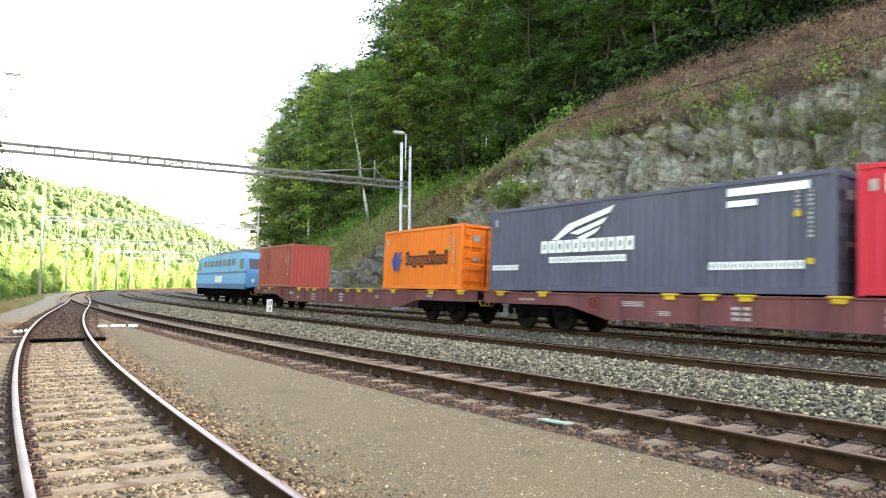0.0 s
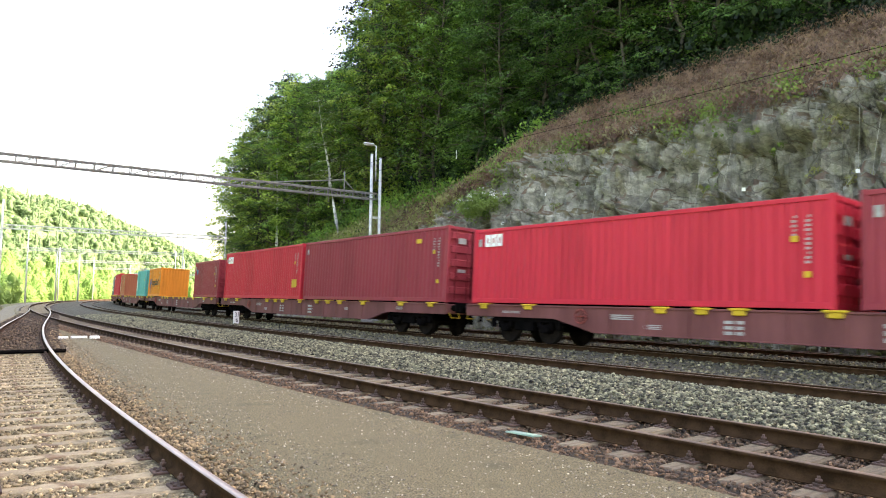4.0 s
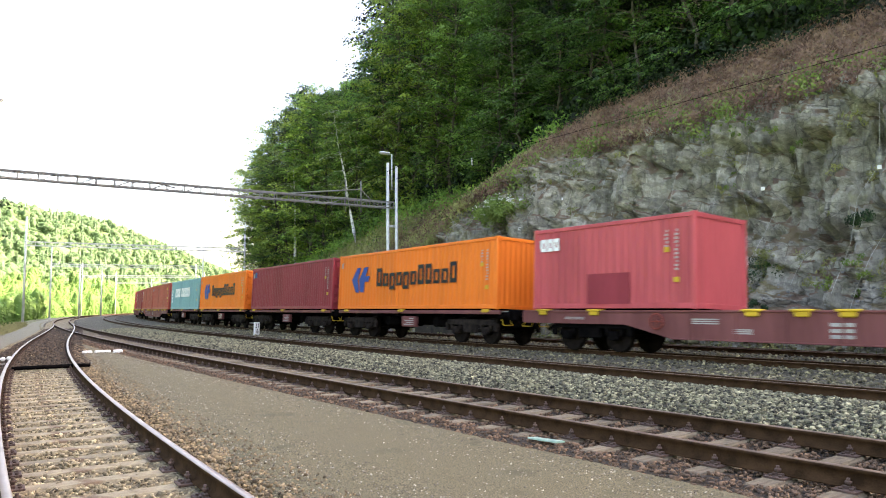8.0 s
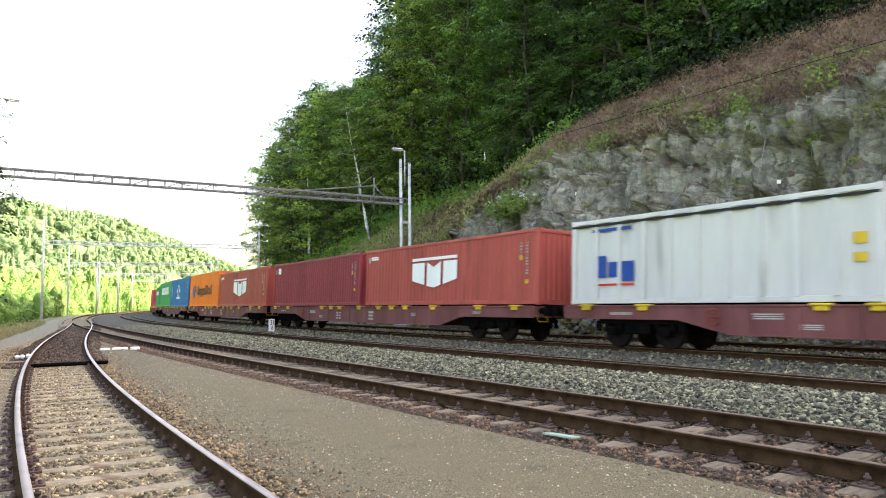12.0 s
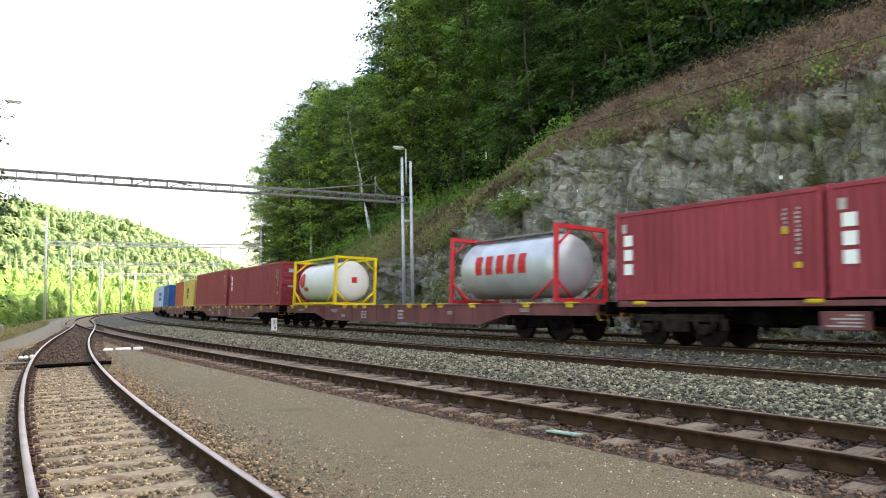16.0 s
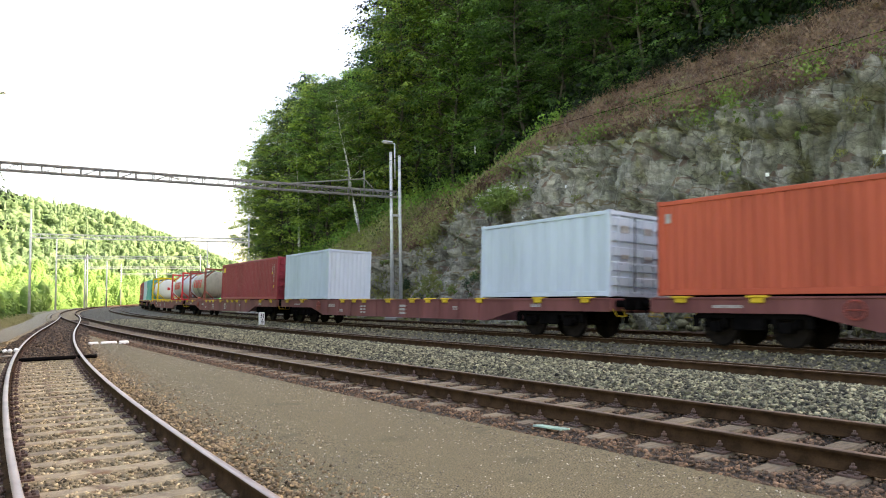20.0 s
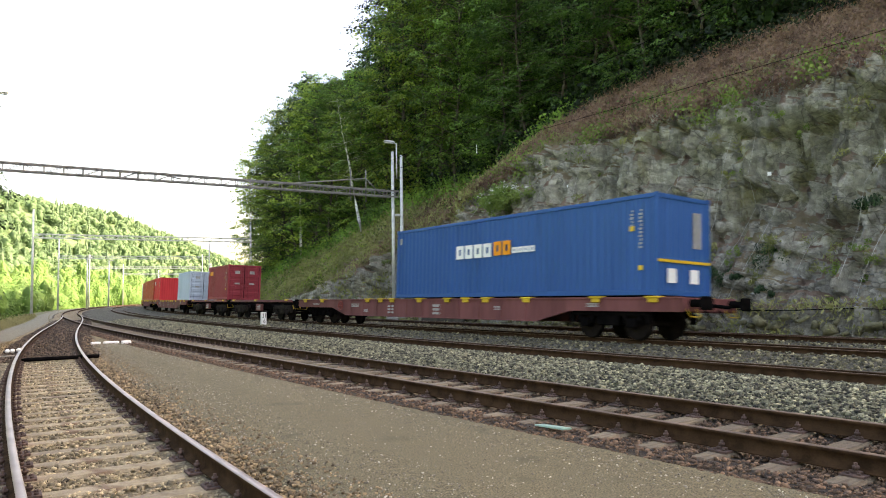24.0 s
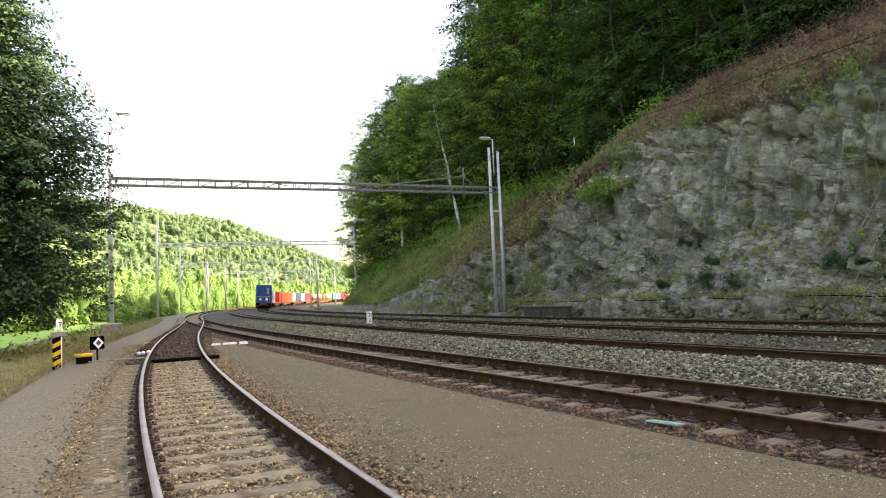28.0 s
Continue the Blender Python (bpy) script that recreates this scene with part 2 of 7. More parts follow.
L_ELDER = foliage("elder_leaves", (0.14, 0.27, 0.06), (0.34, 0.46, 0.12))
M_FARFLOOR = surface("shaded_wood_floor", (0.11, 0.165, 0.058), (0.075, 0.12, 0.045), scale=0.3, fine=4, rough=0.95, bump=0.5, bump_dist=0.2)
L_VALLEY = foliage("valley_leaves", (0.125, 0.245, 0.062), (0.205, 0.350, 0.090), 0.45, 0.4, 0.25)

# ---- plan: all is laid out along the main line, a bend of 510 m radius ----
X0, Y0, A0, K = 0.969, 28.0, 2.1896, 1 / 510.4
CX, CY = X0 + math.sin(A0) / K, Y0 - math.cos(A0) / K
CANT = radians(2.6)
OFF_B, OFF_C, OFF_D, OFF_E = -10.15, -4.7, 0.0, 4.0


def at(s, off, z=0.0):
    """The place s metres along the main line and off metres to its hill side."""
    a, r = A0 - K * s, 1 / K - off
    return Vector((CX - math.sin(a) * r, CY + math.cos(a) * r, z))


def on_line(s, off=0.0, z=0.0, lean=0.0):
    """Pose at (s, off): x along the line, away from the eye; y towards the camera's side; z up, leaning to the hill."""
    a = A0 - K * s
    return Matrix.Translation(at(s, off, z)) @ Matrix.Rotation(a, 4, "Z") @ Matrix.Rotation(lean, 4, "X")


def off_a(s):
    """Centre line of the siding that joins track B through the points."""
    if s < -24:
        return off_a(-24) + (s + 24) * 0.030
    if s <= 20:
        return -14.698 + 0.10607 * s + 9.2537e-4 * s * s - 1.98013e-5 * s ** 3
    if s >= 54:
        return OFF_B
    h, p0, p1, m0 = 34.0, off_a(20), OFF_B, 0.1193
    u = (s - 20) / h
    return (2 * u ** 3 - 3 * u * u + 1) * p0 + (u ** 3 - 2 * u * u + u) * h * m0 + (-2 * u ** 3 + 3 * u * u) * p1


def np_mesh(name, verts, faces, mat, smooth=False):
    """A mesh from arrays; all faces have the same number of corners."""
    verts, faces = np.asarray(verts, np.float32), np.asarray(faces, np.int32)
    me = bpy.data.meshes.new(name)
    n, k = faces.shape
    me.vertices.add(len(verts))
    me.vertices.foreach_set("co", verts.ravel())
    me.loops.add(n * k)
    me.loops.foreach_set("vertex_index", faces.ravel())
    me.polygons.add(n)
    me.polygons.foreach_set("loop_start", np.arange(0, n * k, k, dtype=np.int32))
    me.update(calc_edges=True)
    if smooth:
        me.polygons.foreach_set("use_smooth", np.ones(n, bool))
    for m in (mat if isinstance(mat, (list, tuple)) else [mat]):
        me.materials.append(m)
    return me


def mesh_of(name, bm, mat):
    me = bpy.data.meshes.new(name)
    bm.normal_update()
    bm.to_mesh(me)
    bm.free()
    for m in (mat if isinstance(mat, (list, tuple)) else [mat]):
        me.materials.append(m)
    return me


def part(name, bm, mat, parent=None, label="", m=None):
    """One mesh object out of a bmesh (or a ready mesh), under a thing or a part."""
    me = mesh_of(name, bm, mat) if isinstance(bm, bmesh.types.BMesh) else bm
    ob = new(name, me)
    ob.parent = parent
    if m is not None:
        ob.matrix_basis = m
    return tagged(ob, label)


def thing(name, label, category, m=None, group="", kind=""):
    ob = new(name)
    ob.empty_display_size = 0.2
    if m is not None:
        ob.matrix_basis = m
    return tagged(ob, label, category, group, kind)


def box(bm, x0, x1, y0, y1, z0, z1, bevel=0.0, mi=0):
    """Adds a box between two corners, with bevelled edges if asked."""
    r = bmesh.ops.create_cube(bm, size=1.0)
    vs = r["verts"]
    for v in vs:
        v.co = Vector(((x0 + x1) / 2 + v.co.x * (x1 - x0), (y0 + y1) / 2 + v.co.y * (y1 - y0), (z0 + z1) / 2 + v.co.z * (z1 - z0)))
    faces = {f for v in vs for f in v.link_faces}
    for f in faces:
        f.material_index = mi
    if bevel:
        edges = list({e for v in vs for e in v.link_edges})
        g = bmesh.ops.bevel(bm, geom=edges, offset=bevel, segments=1, affect="EDGES", profile=0.5)
        for f in g["faces"]:
            f.material_index = mi


def rod(bm, p0, p1, r0, r1=None, n=8, mi=0):
    """Adds a round bar from p0 to p1."""
    p0, p1 = Vector(p0), Vector(p1)
    d = p1 - p0
    m = Matrix.Translation((p0 + p1) / 2) @ d.to_track_quat("Z", "Y").to_matrix().to_4x4()
    r = bmesh.ops.create_cone(bm, cap_ends=True, segments=n, radius1=r0, radius2=r0 if r1 is None else r1, depth=d.length, matrix=m)
    for f in {f for v in r["verts"] for f in v.link_faces}:
        f.material_index = mi
        f.smooth = len(f.verts) == 4


def bms():
    return bmesh.new()


def sweep(name, profile, stations, mats, tops=()):
    """A closed profile (y, z) carried along poses; the strips named in tops take the second material."""
    n, verts = len(profile), []
    for m in stations:
        for y, z in profile:
            verts.append(m @ Vector((0, y, z)))
    verts = np.array([tuple(v) for v in verts])
    faces, mi = [], []
    for i in range(len(stations) - 1):
        for j in range(n):
            k = (j + 1) % n
            faces.append((i * n + j, (i + 1) * n + j, (i + 1) * n + k, i * n + k))
            mi.append(1 if j in tops else 0)
    me = np_mesh(name, verts, faces, mats)
    me.polygons.foreach_set("material_index", np.array(mi, np.int32))
    return me


def strip(name, s_list, offs, mat, z=None, smooth=True):
    """A sheet over stations s and offsets; offs and z may be functions of s giving lists."""
    rows = []
    for s in s_list:
        oo = offs(s) if callable(offs) else offs
        zz = z(s, oo) if callable(z) else z
        rows.append([tuple(at(s, o, h)) for o, h in zip(oo, zz)])
    w = len(rows[0])
    verts = np.array(rows).reshape(-1, 3)
    i, j = np.meshgrid(np.arange(len(rows) - 1), np.arange(w - 1), indexing="ij")
    a = (i * w + j).ravel()
    faces = np.stack([a, a + w, a + w + 1, a + 1], 1)
    return np_mesh(name, verts, faces, mat, smooth)


STONE = np.array([(-1, -1, -1), (1, -1, -1), (1, 1, -1), (-1, 1, -1), (-1, -1, 1), (1, -1, 1), (1, 1, 1), (-1, 1, 1)], float)
STONE_F = np.array([(3, 2, 1, 0), (4, 5, 6, 7), (0, 1, 5, 4), (1, 2, 6, 5), (2, 3, 7, 6), (3, 0, 4, 7)])


def stones(name, centres, size, mat, rng, flat=0.8):
    """Many loose stones, each a small uneven block turned at random."""
    n = len(centres)
    v = np.repeat(STONE[None], n, 0) * rng.uniform(0.64, 1.0, (n, 8, 3))
    v *= (np.asarray(size) * rng.uniform(0.55, 1.25, n))[:, None, None] * rng.uniform(0.26, 1.32, (n, 1, 3))
    q = rng.normal(size=(n, 4))
    q /= np.linalg.norm(q, axis=1)[:, None]
    w, x, y, z = q.T
    rot = np.stack([np.stack([1 - 2 * (y * y + z * z), 2 * (x * y - z * w), 2 * (x * z + y * w)], 1),
                    np.stack([2 * (x * y + z * w), 1 - 2 * (x * x + z * z), 2 * (y * z - x * w)], 1),
                    np.stack([2 * (x * z - y * w), 2 * (y * z + x * w), 1 - 2 * (x * x + y * y)], 1)], 1)
    v = np.einsum("nij,nkj->nki", rot, v)
    v[:, :, 2] *= flat
    v += np.asarray(centres)[:, None, :]
    f = (STONE_F[None] + (np.arange(n) * 8)[:, None, None]).reshape(-1, 4)
    return np_mesh(name, v.reshape(-1, 3), f, mat)


def at_np(s, off, z):
    a, r = A0 - K * s, 1 / K - off
    return np.stack([CX - np.sin(a) * r, CY + np.cos(a) * r, z], 1)

# ---- ground ----
def lerp_table(x, table):
    if x <= table[0][0]:
        return table[0][1]
    for (a, p), (b, q) in zip(table, table[1:]):
        if x <= b:
            return p + (q - p) * (x - a) / (b - a)
    return table[-1][1]


def foot(s):
    """Where the slope begins; it falls back from the line where the valley opens."""
    return lerp_table(s, [(16.5, 7.6), (20, 8.9), (22, 9.95), (26, 9.95), (32, 8.6), (38, 7.6), (60, 7.6), (66, 8.3), (72, 9.8), (80, 12.4), (95, 16.6), (118, 21.5), (160, 29), (260, 42), (900, 60)])


def path_edge(s):
    return off_a(min(s, 60)) - 3.05


def verge_z(off_from_edge):
    return lerp_table(off_from_edge, [(-1500, -2.4), (-60, -2.4), (-14, -1.9), (-7, -1.1), (-2.5, -0.32), (-0.3, -0.16), (0, -0.19), (1, -0.5)])


g_off = [-1500, -700, -350, -180, -100, -60, -36, -24, -18, -14, -11, -9, -7.5, -6, -5, -4, -3.2, -2.5, -1.8, -1.2, -0.7, -0.3, 0, 1.0]
g_s = sorted(set(list(range(-800, -60, 40)) + [x * 1.5 for x in range(-40, 61)] + list(range(96, 240, 12)) + list(range(240, 1300, 60))))
rows, fmat = [], []
for s in g_s:
    e = path_edge(s)
    r = []
    for d in g_off:
        w = 0.10 * noise.noise(Vector((s * 0.35, d * 0.6, 3.0))) if -20 < d < -0.5 else 0.0
        r.append(tuple(at(s, e + d + (0.25 * noise.noise(Vector((s * 0.5, 0, 9.0))) if -0.8 < d < 0.5 else 0), verge_z(d) + w)))
    r.append(tuple(at(s, 0, -0.55)))
    r.append(tuple(at(s, foot(s) + 2, -0.62)))
    rows.append(r)
w = len(rows[0])
ii, jj = np.meshgrid(np.arange(len(rows) - 1), np.arange(w - 1), indexing="ij")
aa = (ii * w + jj).ravel()
ground_me = np_mesh("ground", np.array(rows).reshape(-1, 3), np.stack([aa, aa + w, aa + w + 1, aa + 1], 1), [M_EARTH, M_FIELD], True)
ground_me.polygons.foreach_set("material_index", (jj.ravel() < 9).astype(np.int32))
tagged(part("ground", ground_me, None), "level valley floor with dry verge and green meadow", "ground", kind="structure")

near_s = [x * 0.5 for x in range(-120, 0)] + [x * 1.0 for x in range(0, 80)] + [80 + x * 5 for x in range(0, 60)]
M_VERGEPATH = surface("grey_trodden_gravel", (0.245, 0.228, 0.165), (0.090, 0.082, 0.056), scale=30, fine=170, rough=0.95, bump=0.5, bump_dist=0.010,
                      stain=(0.13, 0.12, 0.08), stain_scale=1.3, stain_edge=0.60)


def path_rows(s):
    o1 = min(OFF_B - 1.98, off_a(s) + 1.28)
    return [min(o1 - 0.05, off_a(s) + 1.0), o1, (o1 + OFF_B - 1.85) / 2, OFF_B - 1.85, OFF_B - 1.3]


tagged(part("pavement_between", strip("pavement_between", near_s, path_rows, M_PATH, lambda s, oo: [-0.25, -0.165, -0.14, -0.15, -0.26]), None),
       "trodden grey-brown fine gravel path between the tracks", "path", kind="structure")
tagged(part("pavement_verge", strip("pavement_verge", near_s, lambda s: [path_edge(s), path_edge(s) + 0.7, off_a(s) - 1.72, off_a(s) - 1.45], M_VERGEPATH,
                                    lambda s, oo: [-0.17, -0.145, -0.155, -0.25]), None), "trodden grey gravel path beside the siding", "path", kind="structure")

# ballast beds
tagged(part("ballast_siding", strip("ballast_siding", near_s, lambda s: [off_a(s) - 1.85, off_a(s) - 1.35, off_a(s), off_a(s) + 1.05, off_a(s) + 1.4], M_BED_OLD,
                                    lambda s, oo: [-0.215, -0.185, -0.222, -0.185, -0.225]), None), "old brown ballast of the siding", "ballast", kind="structure")
tagged(part("ballast_loop", strip("ballast_loop", near_s, [OFF_B - 1.95, OFF_B - 1.45, OFF_B, OFF_B + 1.0, OFF_B + 1.5], M_BED_RUST,
                                  [-0.21, -0.19, -0.29, -0.20, -0.21]), None), "rust-stained ballast of the loop track, darkened for shade between sleepers", "ballast", kind="structure")
far_s = [-800 + 20 * x for x in range(0, 37)] + [-60 + 2 * x for x in range(0, 70)] + [80 + 10 * x for x in range(0, 80)]
MAIN_OFF = [-9.0, -8.5, -7.9, -6.4, -5.7, -4.7, -3.9, -3.2, -2.2, -0.9, 0.0, 0.8, 2.0, 3.1, 4.0, 4.9, 5.8, 6.6, 7.6]
MAIN_Z = [-0.32, -0.17, -0.09, -0.08, -0.10, -0.14, -0.18, -0.19, -0.15, -0.10, -0.14, -0.18, -0.17, -0.11, -0.14, -0.19, -0.34, -0.52, -0.58]
tagged(part("ballast_main_line", strip("ballast_main_line", far_s, MAIN_OFF, M_BED_MAIN, MAIN_Z), None),
       "grey ballast under the canted main tracks", "ballast", kind="structure")


def main_z(off):
    return np.interp(off, MAIN_OFF, MAIN_Z)


rng = np.random.default_rng(7)


def scatter(name, n, s0, s1, o0, o1, zf, size, mat, label, sink=0.3, near_bias=1.5, keep=None):
    s = s0 + (s1 - s0) * rng.random(n) ** near_bias
    o = rng.uniform(0, 1, n)
    lo, hi = (np.array([f(x) for x in s]) if callable(f) else np.full(n, f) for f in (o0, o1))
    off = lo + (hi - lo) * o
    if keep is not None:
        k = keep(s, off)
        s, off = s[k], off[k]
    z = zf(s, off) + rng.uniform(-sink, 0.6, len(s)) * size
    me = stones(name, at_np(s, off, z), size * (1 + 0.35 * (s > 5)), mat, rng)
    tagged(part(name, me, None), label, "gravel", kind="stuff")


scatter("crushed_stone", 60000, -21, 34, -9.0, -5.55, lambda s, o: main_z(o), 0.031, M_STONE_NEW, "pale grey crushed stone heaped beside the main line", near_bias=1.6)
scatter("line_stone", 34000, -19, 46, -5.4, 6.3, lambda s, o: main_z(o), 0.038, M_STONE_MAIN, "dusty olive-grey stone between the main tracks", near_bias=1.4)


def between_sleepers(centre, first, step, slant, spill=0.10):
    """Keeps the stones that lie in the gaps, and a few on the sleepers."""
    def keep(s, off):
        lat = off - np.array([centre(x) for x in s])
        u = (s + slant * lat - first) / step
        return (np.abs(u - np.round(u)) * step > 0.115) | (np.abs(lat) > 1.22) | (rng.random(len(s)) < spill)
    return keep


scatter("siding_stone", 40000, -20.5, 16, lambda s: off_a(s) - 1.62, lambda s: off_a(s) + 1.30, lambda s, o: np.full(len(s), -0.207), 0.021, M_STONE_OLD,
        "small brown stones packed between siding sleepers", near_bias=1.6, keep=between_sleepers(off_a, -21.0, 0.6, 0.1))
scatter("stray_stone", 4200, -20.5, 10, lambda s: off_a(s) - 2.1, lambda s: off_a(s) - 1.35, lambda s, o: np.full(len(s), -0.158), 0.015, M_STONE_EDGE,
        "stray brown stones spilled over the path edge", near_bias=1.5)
scatter("shoulder_stone", 6500, -20.5, 12, lambda s: off_a(s) + 0.95, lambda s: off_a(s) + 1.38, lambda s, o: np.full(len(s), -0.172), 0.021, M_STONE_EDGE,
        "brown stones heaped along the siding shoulder", near_bias=1.5)
scatter("strewn_stone", 2200, -20.5, 10, lambda s: off_a(s) + 1.3, lambda s: off_a(s) + 1.75, lambda s, o: np.full(len(s), -0.156), 0.014, M_STONE_EDGE,
        "loose brown stones strewn over the gravel path edge", near_bias=1.5)
scatter("points_stone", 9000, -0.5, 40, lambda s: off_a(s) - 1.3, lambda s: max(off_a(s) + 1.3, OFF_B - 2.0) if s > 9 else off_a(s) + 1.3, lambda s, o: np.full(len(s), -0.172), 0.034, M_STONE_DARK,
        "dark oily stones between the rails of the points", near_bias=1.3)
scatter("loop_stone", 30000, -20.5, 18, OFF_B - 1.98, OFF_B + 1.45, lambda s, o: np.interp(o - OFF_B, [-1.95, -1.45, 0, 1.0, 1.5], [-0.205, -0.188, -0.275, -0.195, -0.2]), 0.022, M_STONE_RUST,
        "rust-brown stones packed between loop sleepers", near_bias=1.4, keep=between_sleepers(lambda s: OFF_B, -21.3, 0.62, 0.0, 0.05))
scatter("path_pebble", 15000, -20.5, 6, lambda s: off_a(s) + 1.2, OFF_B - 1.9, lambda s, o: np.full(len(s), -0.146), 0.0075, M_STONE_PALE,
        "scattered pale pebbles on the gravel path", near_bias=1.2)

# ---- tracks ----
RAIL = [(-.0625, -.172), (.0625, -.172), (.0625, -.160), (.012, -.142), (.0085, -.045), (.036, -.035), (.036, -.006), (.028, 0),
        (-.028, 0), (-.036, -.006), (-.036, -.035), (-.0085, -.045), (-.012, -.142), (-.0625, -.160)]


def rails(track, off, stations, lean, top, sides=(1, -1), z=0.0):
    f = off if callable(off) else (lambda s: off)
    for side in sides:
        poses = []
        for s in stations:
            g = math.atan((f(s + 0.2) - f(s - 0.2)) / 0.4)
            poses.append(on_line(s, f(s), z, lean) @ Matrix.Rotation(-g, 4, "Z") @ Matrix.Translation((0, 0.7535 * side, 0)))
        part("rail", sweep("rail", RAIL, poses, [M_RAIL, top], tops=(6, 7, 8)), None, track)


def sleeper_mesh(mat, w=0.25, half=1.25, top=-0.190):
    bm = bms()
    box(bm, -w / 2, w / 2, -half, half, top - 0.16, top, 0.025)
    return mesh_of("sleeper", bm, mat)


def plate_mesh():
    """Ribbed base plate with two screw bolts and clips."""
    bm = bms()
    box(bm, -0.10, 0.10, -0.18, 0.18, -0.176, -0.153, 0.004)
    for y in (-0.085, 0.085):
        box(bm, -0.055, 0.055, y - 0.018, y + 0.018, -0.156, -0.128, 0.005)
        rod(bm, (0, y, -0.14), (0, y, -0.062), 0.015, n=6)
        rod(bm, (0, y, -0.112), (0, y, -0.088), 0.030, n=6)
    for y in (-0.14, 0.14):
        rod(bm, (0.045, y, -0.157), (0.045, y, -0.135), 0.018, n=6)
        rod(bm, (-0.045, y, -0.157), (-0.045, y, -0.135), 0.018, n=6)
    return mesh_of("baseplate", bm, M_PLATE)


SLEEPER, SLEEPER_WOOD, PLATE = sleeper_mesh(M_SLEEPER), sleeper_mesh(M_SLEEPER_WOOD), plate_mesh()
fine_s = [-60 + 0.8 * x for x in range(0, 150)] + [60 + 4 * x for x in range(0, 70)]
long_s = [-800 + 8 * x for x in range(0, 92)] + [-64 + 2 * x for x in range(0, 90)] + [116 + 8 * x for x in range(0, 95)]
siding = thing("siding_track", "shiny-topped siding rails on worn sleepers, bending into points", "railway track", kind="structure")
rails(siding, off_a, [s for s in fine_s if s <= 60], 0, M_RAIL_TOP_SIDING)
loop = thing("loop_track", "rusty brown loop track on bolted sleepers", "railway track", kind="structure")
rails(loop, OFF_B, fine_s, 0, M_RAIL_TOP_DULL)
for nm, off, lean in (("main_track_near", OFF_C, radians(4.8)), ("main_track_middle", OFF_D, CANT), ("main_track_far", OFF_E, CANT)):
    tr = thing(nm, "canted main-line track in grey ballast", "railway track", kind="structure")
    rails(tr, off, long_s, lean, M_RAIL_TOP_DULL)


def lay_sleepers(track, off, s0, s1, step, jitter, mesh):
    f = off if callable(off) else (lambda s: off)
    s = s0
    while s < s1:
        g = math.atan((f(s + 0.2) - f(s - 0.2)) / 0.4)
        m = on_line(s + rng.uniform(-jitter, jitter), f(s), 0) @ Matrix.Rotation(-g + rng.uniform(-0.012, 0.012), 4, "Z")
        part("sleeper", mesh, None, track, m=m @ Matrix.Translation((0, rng.uniform(-0.03, 0.03), rng.uniform(-0.012, 0.004))))
        if s < 26:
            for y in (-0.7535, 0.7535):
                part("baseplate", PLATE, None, track, m=m @ Matrix.Translation((0, y, -0.017)))
        s += step


lay_sleepers(siding, off_a, -33.0, 34.0, 0.60, 0.015, SLEEPER)
lay_sleepers(loop, OFF_B, -31.22, 40.0, 0.62, 0.03, SLEEPER_WOOD)


# ---- hillside with the rock cutting ----
def smooth(x, a, b):
    u = min(1.0, max(0.0, (x - a) / (b - a)))
    return u * u * (3 - 2 * u)


def cliff_top(s):
    return lerp_table(s, [(-40, 10.2), (-5, 9.9), (4, 9.7), (10, 9.2), (15, 8.0), (20, 6.2), (26, 4.6), (34, 2.8), (40, 1.5), (46, 0.7), (60, 0.5)])


PROFILE = [(0.0, -0.06), (0.035, 0.055), (0.05, 0.075), (0.13, 0.085), (0.30, 0.20), (0.52, 0.36), (0.58, 0.42), (0.64, 0.61), (0.72, 0.65), (0.77, 0.83), (0.84, 0.87), (0.90, 0.99), (1.0, 1.03)]


def hill_z(s, off):
    """Foot wall, ledge, broken slope, then steep faces with ledges; the slope above lies back."""
    d, top = off - foot(s), cliff_top(s)
    wide = 0.42 * top
    if d <= 0:
        return -0.6
    if d < wide:
        return top * lerp_table(d / wide, PROFILE)
    slope = 0.68 + 0.22 * smooth(s, 12, 45)
    e = d - wide
    return top + slope * min(e, 60) + 0.35 * max(0, e - 60)


def rock_push(p, s, off):
    """How far the rock stands proud: buttresses, dipping beds, upright joints cut into it, broken blocks."""
    wob = 0.35 * noise.noise(Vector((s * 0.30, p * 0.22, 0)))
    big = noise.fractal(Vector((s * 0.13, p * 0.06, 1.3)), 1.0, 2.1, 3)
    a, b = s * 0.62 + 0.10 * p + wob, p * 0.30 - 0.07 * s + wob
    slab = noise.cell(Vector((a, b, 2.0))) + 0.6 * (a - math.floor(a)) - 0.35 * (b - math.floor(b))
    some = smooth(noise.noise(Vector((s * 0.4, p * 0.4, 11.0))), -0.25, 0.15)
    near = min(a - math.floor(a), math.ceil(a) - a)
    joint = math.sqrt(max(0.0, 1 - near / 0.06)) * some
    near = min(b - math.floor(b), math.ceil(b) - b)
    joint = max(joint, 0.8 * math.sqrt(max(0.0, 1 - near / 0.04)) * some)
    a, b = s * 1.5 + 0.22 * p + wob, p * 0.8 - 0.2 * s + 2 * wob
    block = noise.cell(Vector((a, b, 7.0))) + 0.8 * (a - math.floor(a)) - 0.4 * (b - math.floor(b))
    near = min(a - math.floor(a), math.ceil(a) - a)
    joint = max(joint, 0.6 * math.sqrt(max(0.0, 1 - near / 0.09)) * (1 - some))
    a, b = s * 4.1 + 0.5 * p + wob, p * 2.2 - 0.7 * s + wob
    chip = noise.cell(Vector((a, b, 4.0))) + 0.5 * (a - math.floor(a))
    return 0.9 * big + 0.72 * slab + 0.62 * block + 0.24 * chip - 0.50 * joint - 0.68


